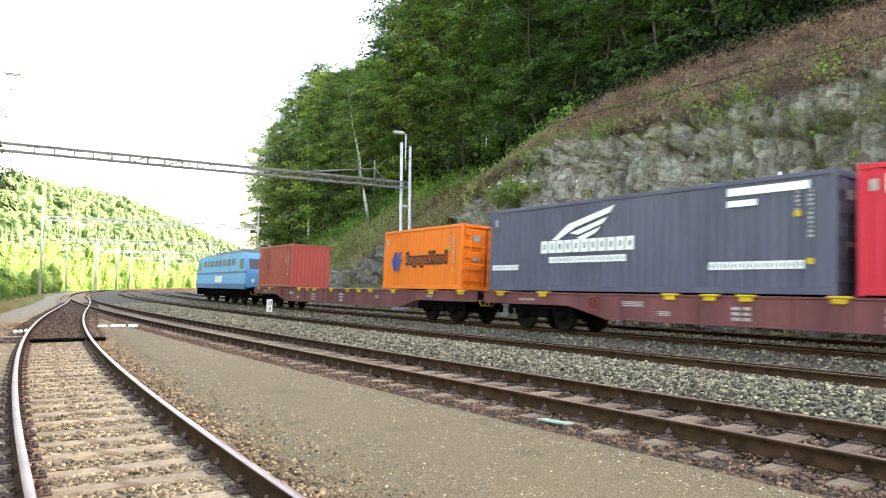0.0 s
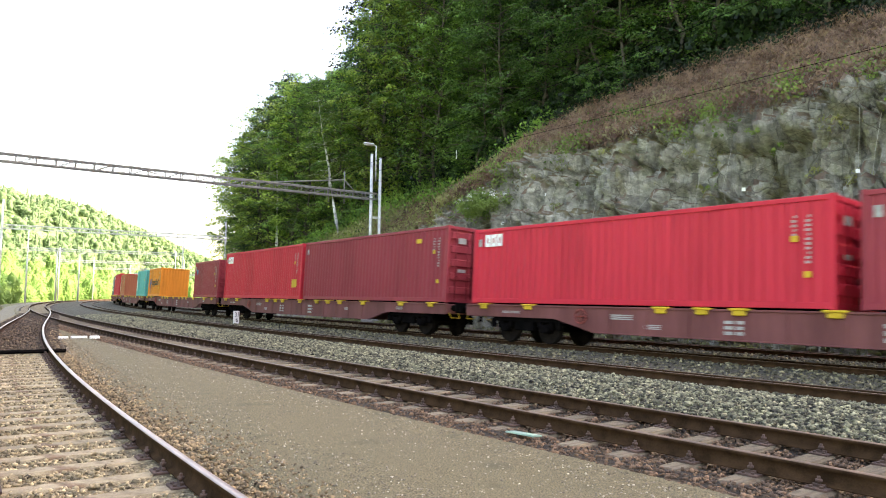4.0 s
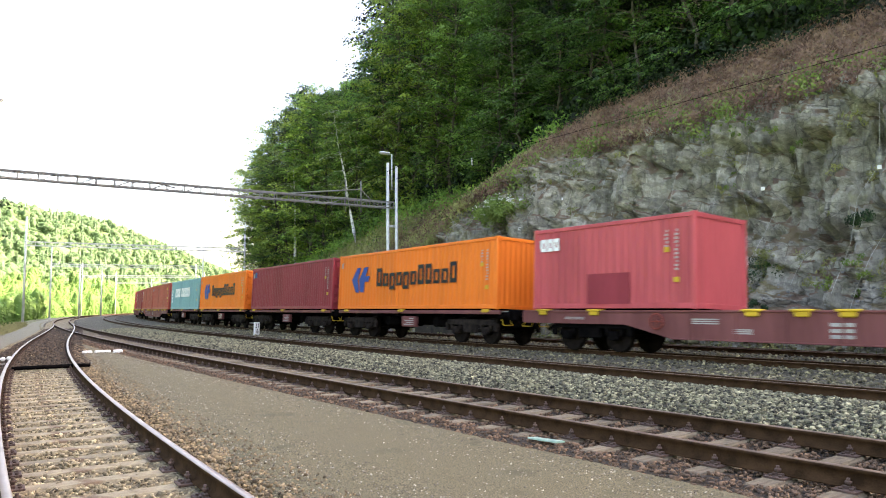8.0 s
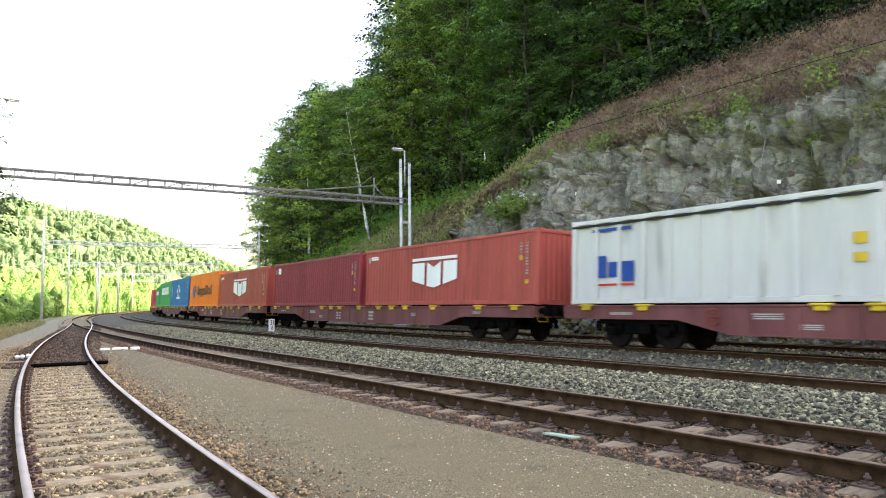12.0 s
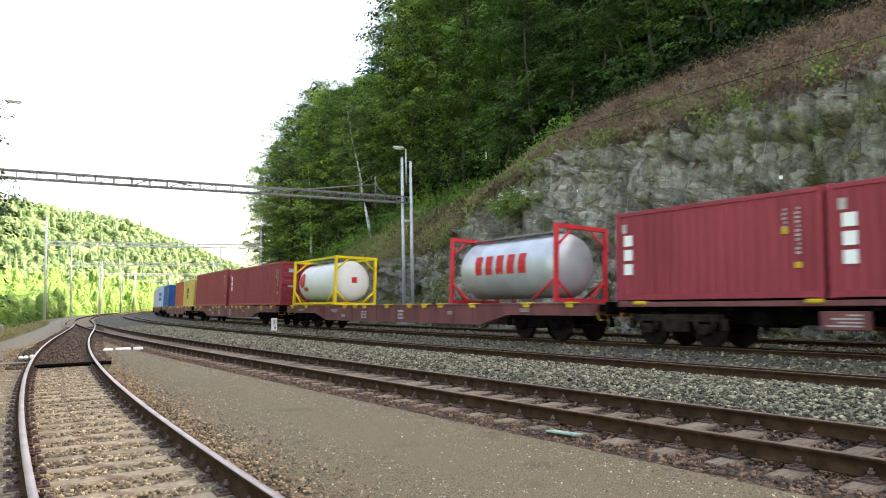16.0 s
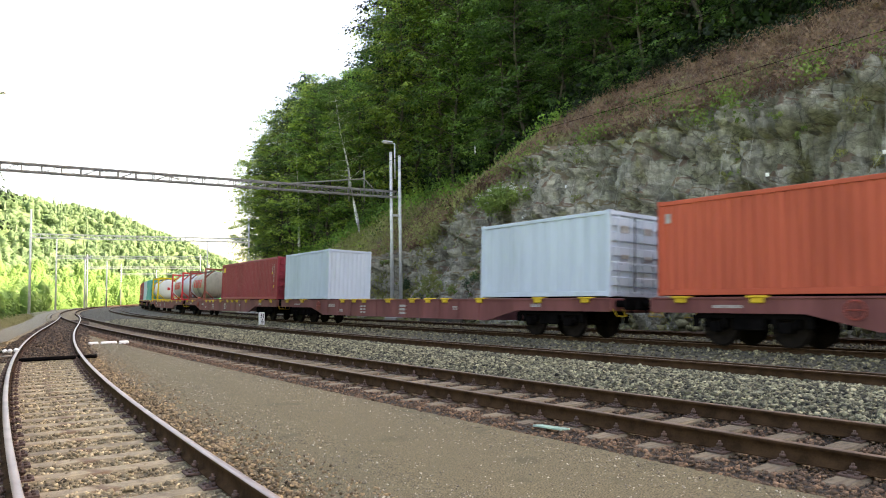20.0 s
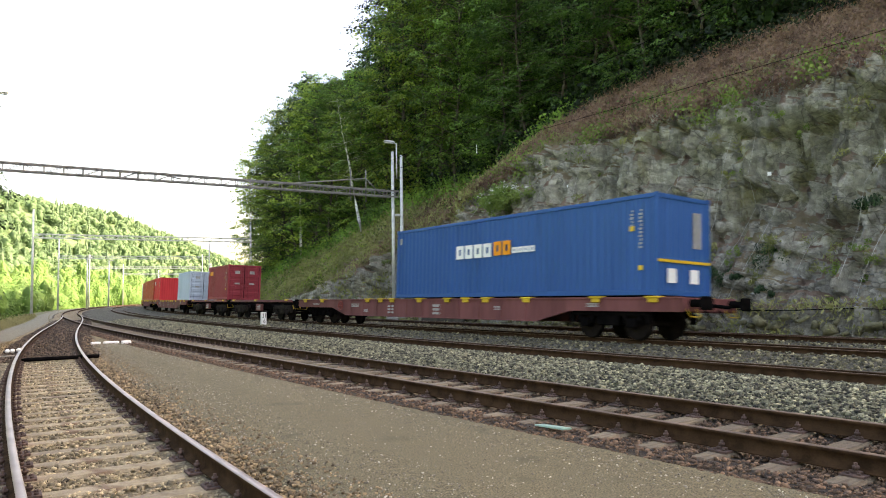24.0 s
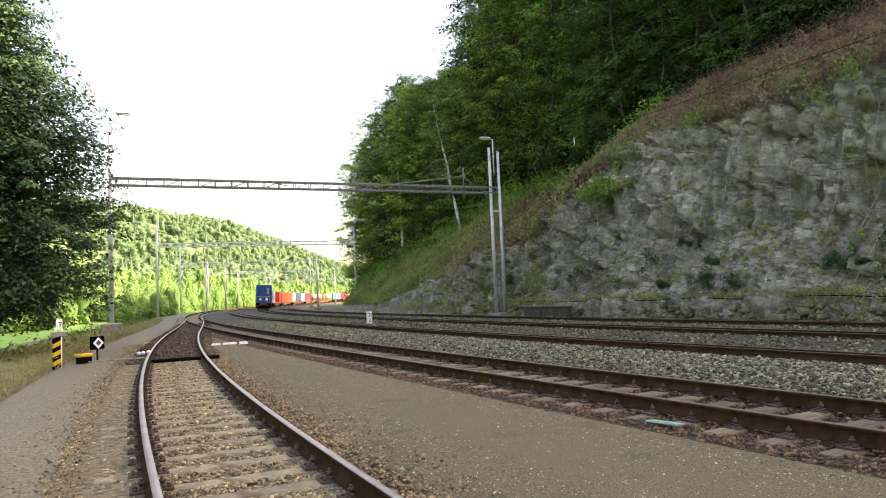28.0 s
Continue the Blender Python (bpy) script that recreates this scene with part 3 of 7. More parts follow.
# stations before -52 are unseen, added so the hill shades the eye's surroundings
h_s = [-172 + 8.0 * x for x in range(0, 15)] + [-52 + 1.0 * x for x in range(0, 25)] + [-27 + 0.12 * x for x in range(0, 475)] + [30 + 0.3 * x for x in range(0, 80)] + [54 + 1.0 * x for x in range(0, 20)] + [74 + 4 * x for x in range(0, 58)] + [310 + 20 * x for x in range(0, 20)]
h_u = [-0.08, -0.01, 0, 0.012, 0.024, 0.036, 0.05, 0.075, 0.10, 0.13] + [0.13 + 0.87 * x / 110 for x in range(1, 111)]
h_e = [0.3 + 0.5 * x for x in range(0, 30)] + [16 + 2.5 * x for x in range(0, 8)] + [38, 45, 55, 70, 90, 120]
rows = []
for s in h_s:
    top = cliff_top(s)
    wide = 0.42 * top
    amp = 0.40 + 0.60 * smooth(top, 1.5, 5.0)
    r = []
    for u in h_u:
        off = foot(s) + u * wide
        z = hill_z(s, off)
        k = (0.42 * smooth(u, -0.02, 0.03) + 0.25 * smooth(u, 0.13, 0.3) + 0.43 * smooth(u, 0.5, 0.62)) * amp * (1.0 if s < 50 else 0.4)
        push = rock_push(z, s, off) * k
        r.append(tuple(at(s, off - 0.9 * push, z + 0.25 * push)))
    for e in h_e:
        off = foot(s) + wide + e
        fade = max(0.0, 1 - e / 2.5)
        bump = 0.30 * noise.fractal(Vector((s * 0.5, off * 0.5, 4.0)), 1.0, 2.0, 3) + 0.3 * noise.noise(Vector((s * 0.12, off * 0.12, 2.0)))
        push = rock_push(hill_z(s, off), s, off) * amp * fade
        r.append(tuple(at(s, off - 0.9 * push, hill_z(s, off) + 0.25 * push + bump * (1 - fade))))
    rows.append(r)
w = len(rows[0])
ii, jj = np.meshgrid(np.arange(len(rows) - 1), np.arange(w - 1), indexing="ij")
aa = (ii * w + jj).ravel()


def hill_material():
    """Bare rock where it is steep, soil and dead bramble where it lies back."""
    m = surface("rock_and_slope", (0.475, 0.452, 0.375), (0.235, 0.222, 0.178), scale=2.6, fine=20, rough=0.93, bump=1.0, bump_dist=0.09,
                stain=(0.20, 0.185, 0.085), stain_scale=0.30, stretch=(1, 1, 0.8), stain_edge=0.54)
    nt = m.node_tree
    p = next(n for n in nt.nodes if n.type == "BSDF_PRINCIPLED")
    rock = p.inputs["Base Color"].links[0].from_socket
    mapped = next(n for n in nt.nodes if n.type == "MAPPING").outputs[0]
    for n in nt.nodes:
        if n.type == "TEX_NOISE":
            n.inputs["Detail"].default_value, n.inputs["Roughness"].default_value = 9.0, 0.68
    warp = nt.nodes.new("ShaderNodeTexNoise")
    warp.inputs["Scale"].default_value, warp.inputs["Detail"].default_value = 1.4, 4.0
    nt.links.new(mapped, warp.inputs["Vector"])
    shift = nt.nodes.new("ShaderNodeVectorMath")
    shift.operation = "MULTIPLY_ADD"
    nt.links.new(warp.outputs["Color"], shift.inputs[0])
    shift.inputs[1].default_value = (0.16, 0.16, 0.12)
    bedded = nt.nodes.new("ShaderNodeMapping")
    bedded.inputs["Scale"].default_value = (0.8, 0.8, 2.1)
    bedded.inputs["Rotation"].default_value = (radians(7), radians(-9), 0)
    nt.links.new(mapped, bedded.inputs[0])
    nt.links.new(bedded.outputs[0], shift.inputs[2])
    bump = next(n for n in nt.nodes if n.type == "BUMP")
    height = bump.inputs["Height"].links[0].from_socket
    part_mask = nt.nodes.new("ShaderNodeTexNoise")
    part_mask.inputs["Scale"].default_value, part_mask.inputs["Detail"].default_value = 0.8, 5.0
    nt.links.new(mapped, part_mask.inputs["Vector"])
    some = nt.nodes.new("ShaderNodeMapRange")
    some.inputs["From Min"].default_value, some.inputs["From Max"].default_value = 0.42, 0.50
    nt.links.new(part_mask.outputs["Fac"], some.inputs["Value"])
    for vs, edge, dark in ((0.55, 0.014, 0.55), (1.5, 0.026, 0.42), (4.5, 0.045, 0.25)):
        vor = nt.nodes.new("ShaderNodeTexVoronoi")
        vor.feature = "DISTANCE_TO_EDGE"
        vor.inputs["Scale"].default_value = vs
        nt.links.new(shift.outputs[0], vor.inputs["Vector"])
        face = nt.nodes.new("ShaderNodeTexVoronoi")
        face.inputs["Scale"].default_value = vs
        nt.links.new(shift.outputs[0], face.inputs["Vector"])
        bw = nt.nodes.new("ShaderNodeRGBToBW")
        nt.links.new(face.outputs["Color"], bw.inputs[0])
        tone = nt.nodes.new("ShaderNodeMapRange")
        tone.inputs["To Min"].default_value, tone.inputs["To Max"].default_value = 0.74, 1.20
        nt.links.new(bw.outputs[0], tone.inputs["Value"])
        hv = nt.nodes.new("ShaderNodeHueSaturation")
        nt.links.new(tone.outputs[0], hv.inputs["Value"])
        nt.links.new(rock, hv.inputs["Color"])
        # joint lines, coloured near black to paint the shade inside the cracks
        crack = nt.nodes.new("ShaderNodeMapRange")
        crack.inputs["From Max"].default_value = edge
        crack.inputs["To Min"].default_value, crack.inputs["To Max"].default_value = dark, 0.0
        nt.links.new(vor.outputs["Distance"], crack.inputs["Value"])
        cut = nt.nodes.new("ShaderNodeMath")
        cut.operation = "MULTIPLY"
        nt.links.new(crack.outputs[0], cut.inputs[0])
        nt.links.new(some.outputs[0], cut.inputs[1])
        crack = cut
        cm = nt.nodes.new("ShaderNodeMix")
        cm.data_type = "RGBA"
        nt.links.new(crack.outputs[0], cm.inputs["Factor"])
        nt.links.new(hv.outputs[0], cm.inputs["A"])
        cm.inputs["B"].default_value = (0.035, 0.033, 0.026, 1)
        rock = cm.outputs["Result"]
        ha = nt.nodes.new("ShaderNodeMath")
        ha.operation = "MULTIPLY_ADD"
        nt.links.new(bw.outputs[0], ha.inputs[0])
        ha.inputs[1].default_value = 1.5
        nt.links.new(height, ha.inputs[2])
        hb = nt.nodes.new("ShaderNodeMath")
        hb.operation = "SUBTRACT"
        nt.links.new(ha.outputs[0], hb.inputs[0])
        nt.links.new(crack.outputs[0], hb.inputs[1])
        height = hb.outputs[0]
    # pale mineral runs down the face
    runs = nt.nodes.new("ShaderNodeMapping")
    runs.inputs["Scale"].default_value = (2.6, 2.6, 0.16)
    tcr = next(n for n in nt.nodes if n.type == "TEX_COORD")
    nt.links.new(tcr.outputs["Object"], runs.inputs[0])
    rn = nt.nodes.new("ShaderNodeTexNoise")
    rn.inputs["Scale"].default_value, rn.inputs["Detail"].default_value = 1.0, 7.0
    nt.links.new(runs.outputs[0], rn.inputs["Vector"])
    rr = nt.nodes.new("ShaderNodeMapRange")
    rr.inputs["From Min"].default_value, rr.inputs["From Max"].default_value = 0.56, 0.68
    rr.inputs["To Max"].default_value = 0.32
    nt.links.new(rn.outputs["Fac"], rr.inputs["Value"])
    rm = nt.nodes.new("ShaderNodeMix")
    rm.data_type = "RGBA"
    nt.links.new(rr.outputs[0], rm.inputs["Factor"])
    nt.links.new(rock, rm.inputs["A"])
    rm.inputs["B"].default_value = (0.58, 0.56, 0.51, 1)
    rock = rm.outputs["Result"]
    # dark seepage streaks
    wet = nt.nodes.new("ShaderNodeMapping")
    wet.inputs["Scale"].default_value, wet.inputs["Location"].default_value = (1.5, 1.5, 0.13), (3.7, 1.9, 0.4)
    nt.links.new(tcr.outputs["Object"], wet.inputs[0])
    wnz = nt.nodes.new("ShaderNodeTexNoise")
    wnz.inputs["Scale"].default_value, wnz.inputs["Detail"].default_value, wnz.inputs["Roughness"].default_value = 1.0, 8.0, 0.65
    nt.links.new(wet.outputs[0], wnz.inputs["Vector"])
    wr = nt.nodes.new("ShaderNodeMapRange")
    wr.inputs["From Min"].default_value, wr.inputs["From Max"].default_value = 0.53, 0.62
    wr.inputs["To Max"].default_value = 0.42
    nt.links.new(wnz.outputs["Fac"], wr.inputs["Value"])
    wm = nt.nodes.new("ShaderNodeMix")
    wm.data_type = "RGBA"
    nt.links.new(wr.outputs[0], wm.inputs["Factor"])
    nt.links.new(rock, wm.inputs["A"])
    wm.inputs["B"].default_value = (0.105, 0.100, 0.078, 1)
    rock = wm.outputs["Result"]
    nt.links.new(height, bump.inputs["Height"])
    geo = nt.nodes.new("ShaderNodeNewGeometry")
    sep = nt.nodes.new("ShaderNodeSeparateXYZ")
    nt.links.new(geo.outputs["Normal"], sep.inputs[0])
    nz = nt.nodes.new("ShaderNodeTexNoise")
    nz.inputs["Scale"].default_value, nz.inputs["Detail"].default_value = 1.2, 6.0
    tc = nt.nodes.new("ShaderNodeTexCoord")
    nt.links.new(tc.outputs["Object"], nz.inputs["Vector"])
    add = nt.nodes.new("ShaderNodeMath")
    add.operation = "MULTIPLY_ADD"
    nt.links.new(nz.outputs["Fac"], add.inputs[0])
    add.inputs[1].default_value = 0.8
    nt.links.new(sep.outputs["Z"], add.inputs[2])
    mr = nt.nodes.new("ShaderNodeMapRange")
    mr.inputs["From Min"].default_value, mr.inputs["From Max"].default_value = 0.90, 1.10
    nt.links.new(add.outputs[0], mr.inputs["Value"])
    soil = nt.nodes.new("ShaderNodeTexNoise")
    soil.inputs["Scale"].default_value, soil.inputs["Detail"].default_value = 0.35, 6.0
    nt.links.new(tc.outputs["Object"], soil.inputs["Vector"])
    sm = nt.nodes.new("ShaderNodeMix")
    sm.data_type = "RGBA"
    sm.inputs["A"].default_value, sm.inputs["B"].default_value = (0.205, 0.138, 0.10, 1), (0.185, 0.155, 0.080, 1)
    s2 = nt.nodes.new("ShaderNodeMapRange")
    s2.inputs["From Min"].default_value, s2.inputs["From Max"].default_value = 0.45, 0.6
    nt.links.new(soil.outputs["Fac"], s2.inputs["Value"])
    nt.links.new(s2.outputs[0], sm.inputs["Factor"])
    mx = nt.nodes.new("ShaderNodeMix")
    mx.data_type = "RGBA"
    nt.links.new(mr.outputs[0], mx.inputs["Factor"])
    nt.links.new(rock, mx.inputs["A"])
    nt.links.new(sm.outputs["Result"], mx.inputs["B"])
    nt.links.new(mx.outputs["Result"], p.inputs["Base Color"])
    return m


def forest_edge(s):
    return lerp_table(s, [(-60, 20.6), (-5, 20.4), (4, 19.6), (10, 19.6), (20, 19.9), (29, 19.3), (36, 17.8), (42, 16.0), (50, 14.0), (58, 11.9), (66, 10.9), (74, 12.4), (84, 16.0), (95, 20.5), (118, 27), (160, 35), (260, 48), (900, 66)])


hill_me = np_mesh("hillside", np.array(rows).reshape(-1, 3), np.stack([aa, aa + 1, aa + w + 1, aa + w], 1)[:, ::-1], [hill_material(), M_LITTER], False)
# past the forest edge the slope takes the shade-darkened litter
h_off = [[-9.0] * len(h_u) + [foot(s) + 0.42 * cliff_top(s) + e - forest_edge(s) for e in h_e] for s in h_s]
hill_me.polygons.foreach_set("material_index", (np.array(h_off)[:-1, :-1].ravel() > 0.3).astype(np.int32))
tagged(part("hillside", hill_me, None), "grey rock cutting under a steep bramble and forest slope", "hillside", kind="structure")


def on_rock(s, u):
    """The place on the broken face at part u of its width."""
    top = cliff_top(s)
    off = foot(s) + u * 0.42 * top
    z = hill_z(s, off)
    push = rock_push(z, s, off) * (0.42 * smooth(u, -0.02, 0.03) + 0.25 * smooth(u, 0.13, 0.3) + 0.43 * smooth(u, 0.5, 0.62)) * (0.40 + 0.60 * smooth(top, 1.5, 5.0))
    return at(s, off - 0.9 * push, z + 0.25 * push)


foot_rng = np.random.default_rng(5)
fs = foot_rng.uniform(-27, 30, 520)
fo = np.array([foot(x) for x in fs]) - 0.12 + 0.30 * foot_rng.random(520)
fz = foot_rng.uniform(-0.6, 0.40, 520) - 0.9 * np.maximum(0, np.array([foot(x) for x in fs]) - fo)
tagged(part("foot_rocks", stones("foot_rocks", at_np(fs, fo, fz), 0.20, M_MOSSROCK, foot_rng, 0.75), None), "broken mossy blocks along the foot of the cutting", "rocks", kind="stuff")
fp = [on_rock(x, u) for x, u in zip(foot_rng.uniform(-27, 26, 3600), 0.05 + 0.50 * foot_rng.random(3600) ** 1.4) if noise.noise(Vector((x * 0.4, u * 5, 2.0))) > -0.05]
tagged(part("fallen_stones", stones("fallen_stones", np.array([tuple(p) for p in fp]), 0.055, M_ROCK, foot_rng, 0.7), None),
       "small fallen stones on the broken rock slope", "rocks", kind="stuff")

netting = thing("rockfall_netting", "pale wire ropes of rockfall netting hung over the rock face", "netting")
for i in range(26):
    s0 = -25 + i * 1.65 + foot_rng.uniform(-0.5, 0.5)
    top = cliff_top(s0)
    segs, u0, u1 = [], foot_rng.uniform(0.05, 0.35), foot_rng.uniform(0.7, 0.98)
    pts = []
    for k in range(6):
        u = u0 + (u1 - u0) * k / 5
        ss = s0 - 1.6 * (u - 0.5)
        off = foot(ss) + u * 0.42 * top
        z = hill_z(ss, off)
        push = max(rock_push(z + 0.5 * d, ss, off) for d in (-1, -0.5, 0, 0.5, 1)) * (0.42 + 0.25 * smooth(u, 0.13, 0.3) + 0.43 * smooth(u, 0.5, 0.62)) * (0.40 + 0.60 * smooth(top, 1.5, 5.0))
        pts.append(at(ss, off - 0.9 * push - 0.05, z + 0.25 * push + 0.05))
    cu = bpy.data.curves.new("rope", "CURVE")
    cu.dimensions, cu.bevel_depth, cu.bevel_resolution = "3D", 0.009, 0
    sp = cu.splines.new("POLY")
    sp.points.add(len(pts) - 1)
    for p, c in zip(sp.points, pts):
        p.co = (*c, 1)
    tmp = bpy.data.objects.new("rope", cu)
    me = bpy.data.meshes.new_from_object(tmp)
    bpy.data.objects.remove(tmp)
    me.materials.append(M_ROPE)
    part("rope", me, None, netting)


for i in range(14):
    p = on_rock(-22 + i * 2.3 + foot_rng.uniform(-0.6, 0.6), foot_rng.uniform(0.60, 0.88))
    bm = bms()
    box(bm, -0.075, 0.075, -0.012, 0.012, -0.075, 0.075, 0.01)
    part("anchor_plate", bm, M_WHITE, netting, "small white anchor plate", m=Matrix.Translation(p + Vector((-0.10, -0.22, 0.05))) @ Matrix.Rotation(A0 + 0.6, 4, "Z"))
bm = bms()
for i in range(40):
    a, b = -26 + i * 1.1, -24.9 + i * 1.1
    if b < 17:
        rod(bm, tuple(at(a, foot(a) + 0.05, 0.68 + 0.05 * math.sin(a))), tuple(at(b, foot(b) + 0.05, 0.68 + 0.05 * math.sin(b))), 0.016, n=4)
part("ground_rope", bm, M_BLACK, netting, "dark steel rope along the ledge")


# ---- overhead line: portals, masts, lamps, feeder wires ----
def lattice_beam(bm, x0, x1, hgt=0.42, wid=0.45, step=0.95):
    """Lattice girder along x: four chords, uprights and diagonals."""
    for y in (-wid / 2, wid / 2):
        for z in (0, hgt):
            box(bm, x0, x1, y - 0.045, y + 0.045, z - 0.045, z + 0.045)
    n = int((x1 - x0) / step)
    for i in range(n + 1):
        x = x0 + (x1 - x0) * i / n
        for y in (-wid / 2, wid / 2):
            box(bm, x - 0.03, x + 0.03, y - 0.02, y + 0.02, 0, hgt)
            if i < n:
                rod(bm, (x, y, 0 if i % 2 else hgt), (x + (x1 - x0) / n, y, hgt if i % 2 else 0), 0.02, n=4)
        box(bm, x - 0.025, x + 0.025, -wid / 2, wid / 2, -0.02, 0.02)


def lamp_head(parent, m):
    bm = bms()
    box(bm, -0.42, 0.42, -0.16, 0.16, 0.0, 0.16, 0.06)
    lh = part("lamp_head", bm, M_GALV, parent, "pale streetlight head", m=m)
    bm = bms()
    box(bm, -0.34, 0.34, -0.12, 0.12, -0.03, 0.0, 0.01)
    part("lens", bm, M_WHITE, lh)


def portal(s, o_near, o_far, z_beam, top, detail=True):
    """Overhead-line portal across the tracks; y of its space runs from the far foot to the near one."""
    t = thing("overhead_portal", "grey steel overhead-line portal with lattice beam", "portal", on_line(s, 0, -0.5), group="overhead portals")
    bm = bms()
    lattice_beam(bm, -o_far, -o_near)
    # far beams take the paler steel to stand for haze
    part("beam", bm, M_DARKSTEEL if detail else M_GALV, t, "dark lattice beam" if detail else "lattice beam paled for haze", m=pose(0, 0, z_beam + 0.5) @ Matrix.Rotation(radians(90), 4, "Z"))
    for o, two in ((o_far, detail), (o_near, False)):
        for dx in ((-0.36, 0.36) if two else (0.0,)):
            bm = bms()
            rod(bm, (0, -o - dx, 0), (0, -o - dx, top + 0.5 + (0.2 if dx < 0 else 0)), 0.14, 0.10, 12)
            part("mast", bm, M_GALV, t, "pale galvanised tubular mast")
        bm = bms()
        box(bm, -0.9, 0.9, -o - 0.55, -o + 0.55, -0.3, 1.05 if o == o_near and detail else 0.35, 0.04)
        part("footing", bm, M_CONC, t, "concrete footing")
        if two:
            for z in (7.7,):
                bm = bms()
                box(bm, -0.06, 0.06, -o - 0.36, -o + 0.36, z, z + 0.16)
                part("brace", bm, M_GALV, t)
    return t


main_portal = portal(22.3, -16.25, 9.35, 8.6, 11.75)
bm = bms()
rod(bm, (0.05, -9.35, 10.5), (0.05, -9.35, 13.1), 0.05)
rod(bm, (0.05, -9.35, 13.1), (0.05, -8.9, 13.15), 0.04)
part("lamp_arm", bm, M_GALV, main_portal)
lamp_head(main_portal, pose(0.05, -8.75, 13.1, 0, 0, 90))
bm = bms()
rod(bm, (0, 16.25, 12.0), (0, 15.7, 13.4), 0.04)
part("lamp_arm", bm, M_GALV, main_portal)
lamp_head(main_portal, pose(0, 15.5, 13.35, 0, 0, 90))
for nm, p0, p1, rad in (("upright", (0, -6.8, 8.6), (0, -6.8, 10.9), 0.05), ("upright", (0, -5.6, 8.6), (0, -5.6, 10.9), 0.05), ("stay", (0, -6.8, 10.3), (0, -0.9, 9.5), 0.05),
                        ("stay", (0, -6.8, 10.3), (0, -7.9, 9.3), 0.04), ("stay", (0, 7.4, 9.6), (0, 5.9, 9.3), 0.04)):
    bm = bms()
    rod(bm, p0, p1, rad)
    part(nm, bm, M_DARKSTEEL, main_portal, "thin dark steel bar on the beam")
for s in (66.0, 108.0, 150.0, 194.0, 240.0):
    portal(s, -13.9, 9.9, 8.4, 11.6, False)
for s, off in ((120, -10.6), (128, -7.6)):
    t = thing("lamp_mast", "pale tubular lamp mast beside the tracks", "lamp mast", on_line(s, off, -0.4), group="lamp masts")
    bm = bms()
    rod(bm, (0, 0, 0), (0, 0, 9.5), 0.16, 0.11, 10)
    part("mast", bm, M_GALV, t)
    lamp_head(t, pose(0, -0.5, 9.5, 0, 0, 90))


def wire(name, points, r=0.02):
    cu = bpy.data.curves.new(name, "CURVE")
    cu.dimensions, cu.bevel_depth, cu.bevel_resolution = "3D", r, 0
    sp = cu.splines.new("POLY")
    sp.points.add(len(points) - 1)
    for p, c in zip(sp.points, points):
        p.co = (*c, 1)
    tmp = bpy.data.objects.new(name, cu)
    me = bpy.data.meshes.new_from_object(tmp)
    bpy.data.objects.remove(tmp)
    me.materials.append(M_BLACK)
    return part(name, me, None)


def hang(s0, s1, off, z0, z1, sag):
    return [at(s0 + (s1 - s0) * i / 16, off, z0 + (z1 - z0) * i / 16 - sag * 4 * (i / 16) * (1 - i / 16)) for i in range(17)]


feeder = wire("feeder_wire", hang(22.3, -32, 9.3, 10.7, 10.9, 0.5), 0.012)
tagged(feeder, "thin dark feeder wire along the cutting", "wire", group="feeder wires")
feeder2 = wire("feeder_wire", hang(66, -32, 8.9, 9.2, 15.2, 0.6), 0.016)
tagged(feeder2, "thin dark feeder wire along the cutting", "wire", group="feeder wires")
ins = thing("insulator", "white ribbed insulator hung on the feeder wire", "insulator", on_line(12.0, 9.3, 10.1))
bm = bms()
for i in range(5):
    rod(bm, (0, 0, i * 0.085), (0, 0, i * 0.085 + 0.04), 0.048, 0.025, 8)
rod(bm, (0, 0, -0.05), (0, 0, 0.5), 0.012)
part("insulator_body", bm, M_WHITE, ins)

# ---- lineside things ----
def glyphs(text, size, mat, parent, m, name="numerals"):
    """Flat characters of the built-in font, as a mesh."""
    cu = bpy.data.curves.new(name, "FONT")
    cu.body, cu.size, cu.align_x, cu.align_y, cu.extrude = text, size, "CENTER", "CENTER", 0.002
    tmp = bpy.data.objects.new(name, cu)
    me = bpy.data.meshes.new_from_object(tmp)
    bpy.data.objects.remove(tmp)
    me.materials.append(mat)
    return part(name, me, None, parent, m=m)


km = thing("distance_post", "white concrete distance post with black numerals", "distance post",
           on_line(17.0, -2.45, -0.35) @ Matrix.Rotation(radians(-62), 4, "Z"))
bm = bms()
box(bm, -0.20, 0.20, -0.06, 0.06, 0, 0.92, 0.02)
part("post", bm, M_WHITE, km)
for txt, z in (("31", 0.70), ("6", 0.40)):
    glyphs(txt, 0.36, M_BLACK, km, pose(0, -0.064, z, 90, 0, 0))

turn = Matrix.Rotation(radians(-55), 4, "Z")
ind = thing("points_post", "black and yellow striped post with white telephone box marked T", "post", on_line(-0.3, -17.75, -0.2) @ turn @ Matrix.Scale(0.86, 4))
bm = bms()
rod(bm, (0.12, 0.05, 0), (0.12, 0.05, 1.55), 0.06, n=10)
part("mast", bm, M_WHITE, ind, "white tube")
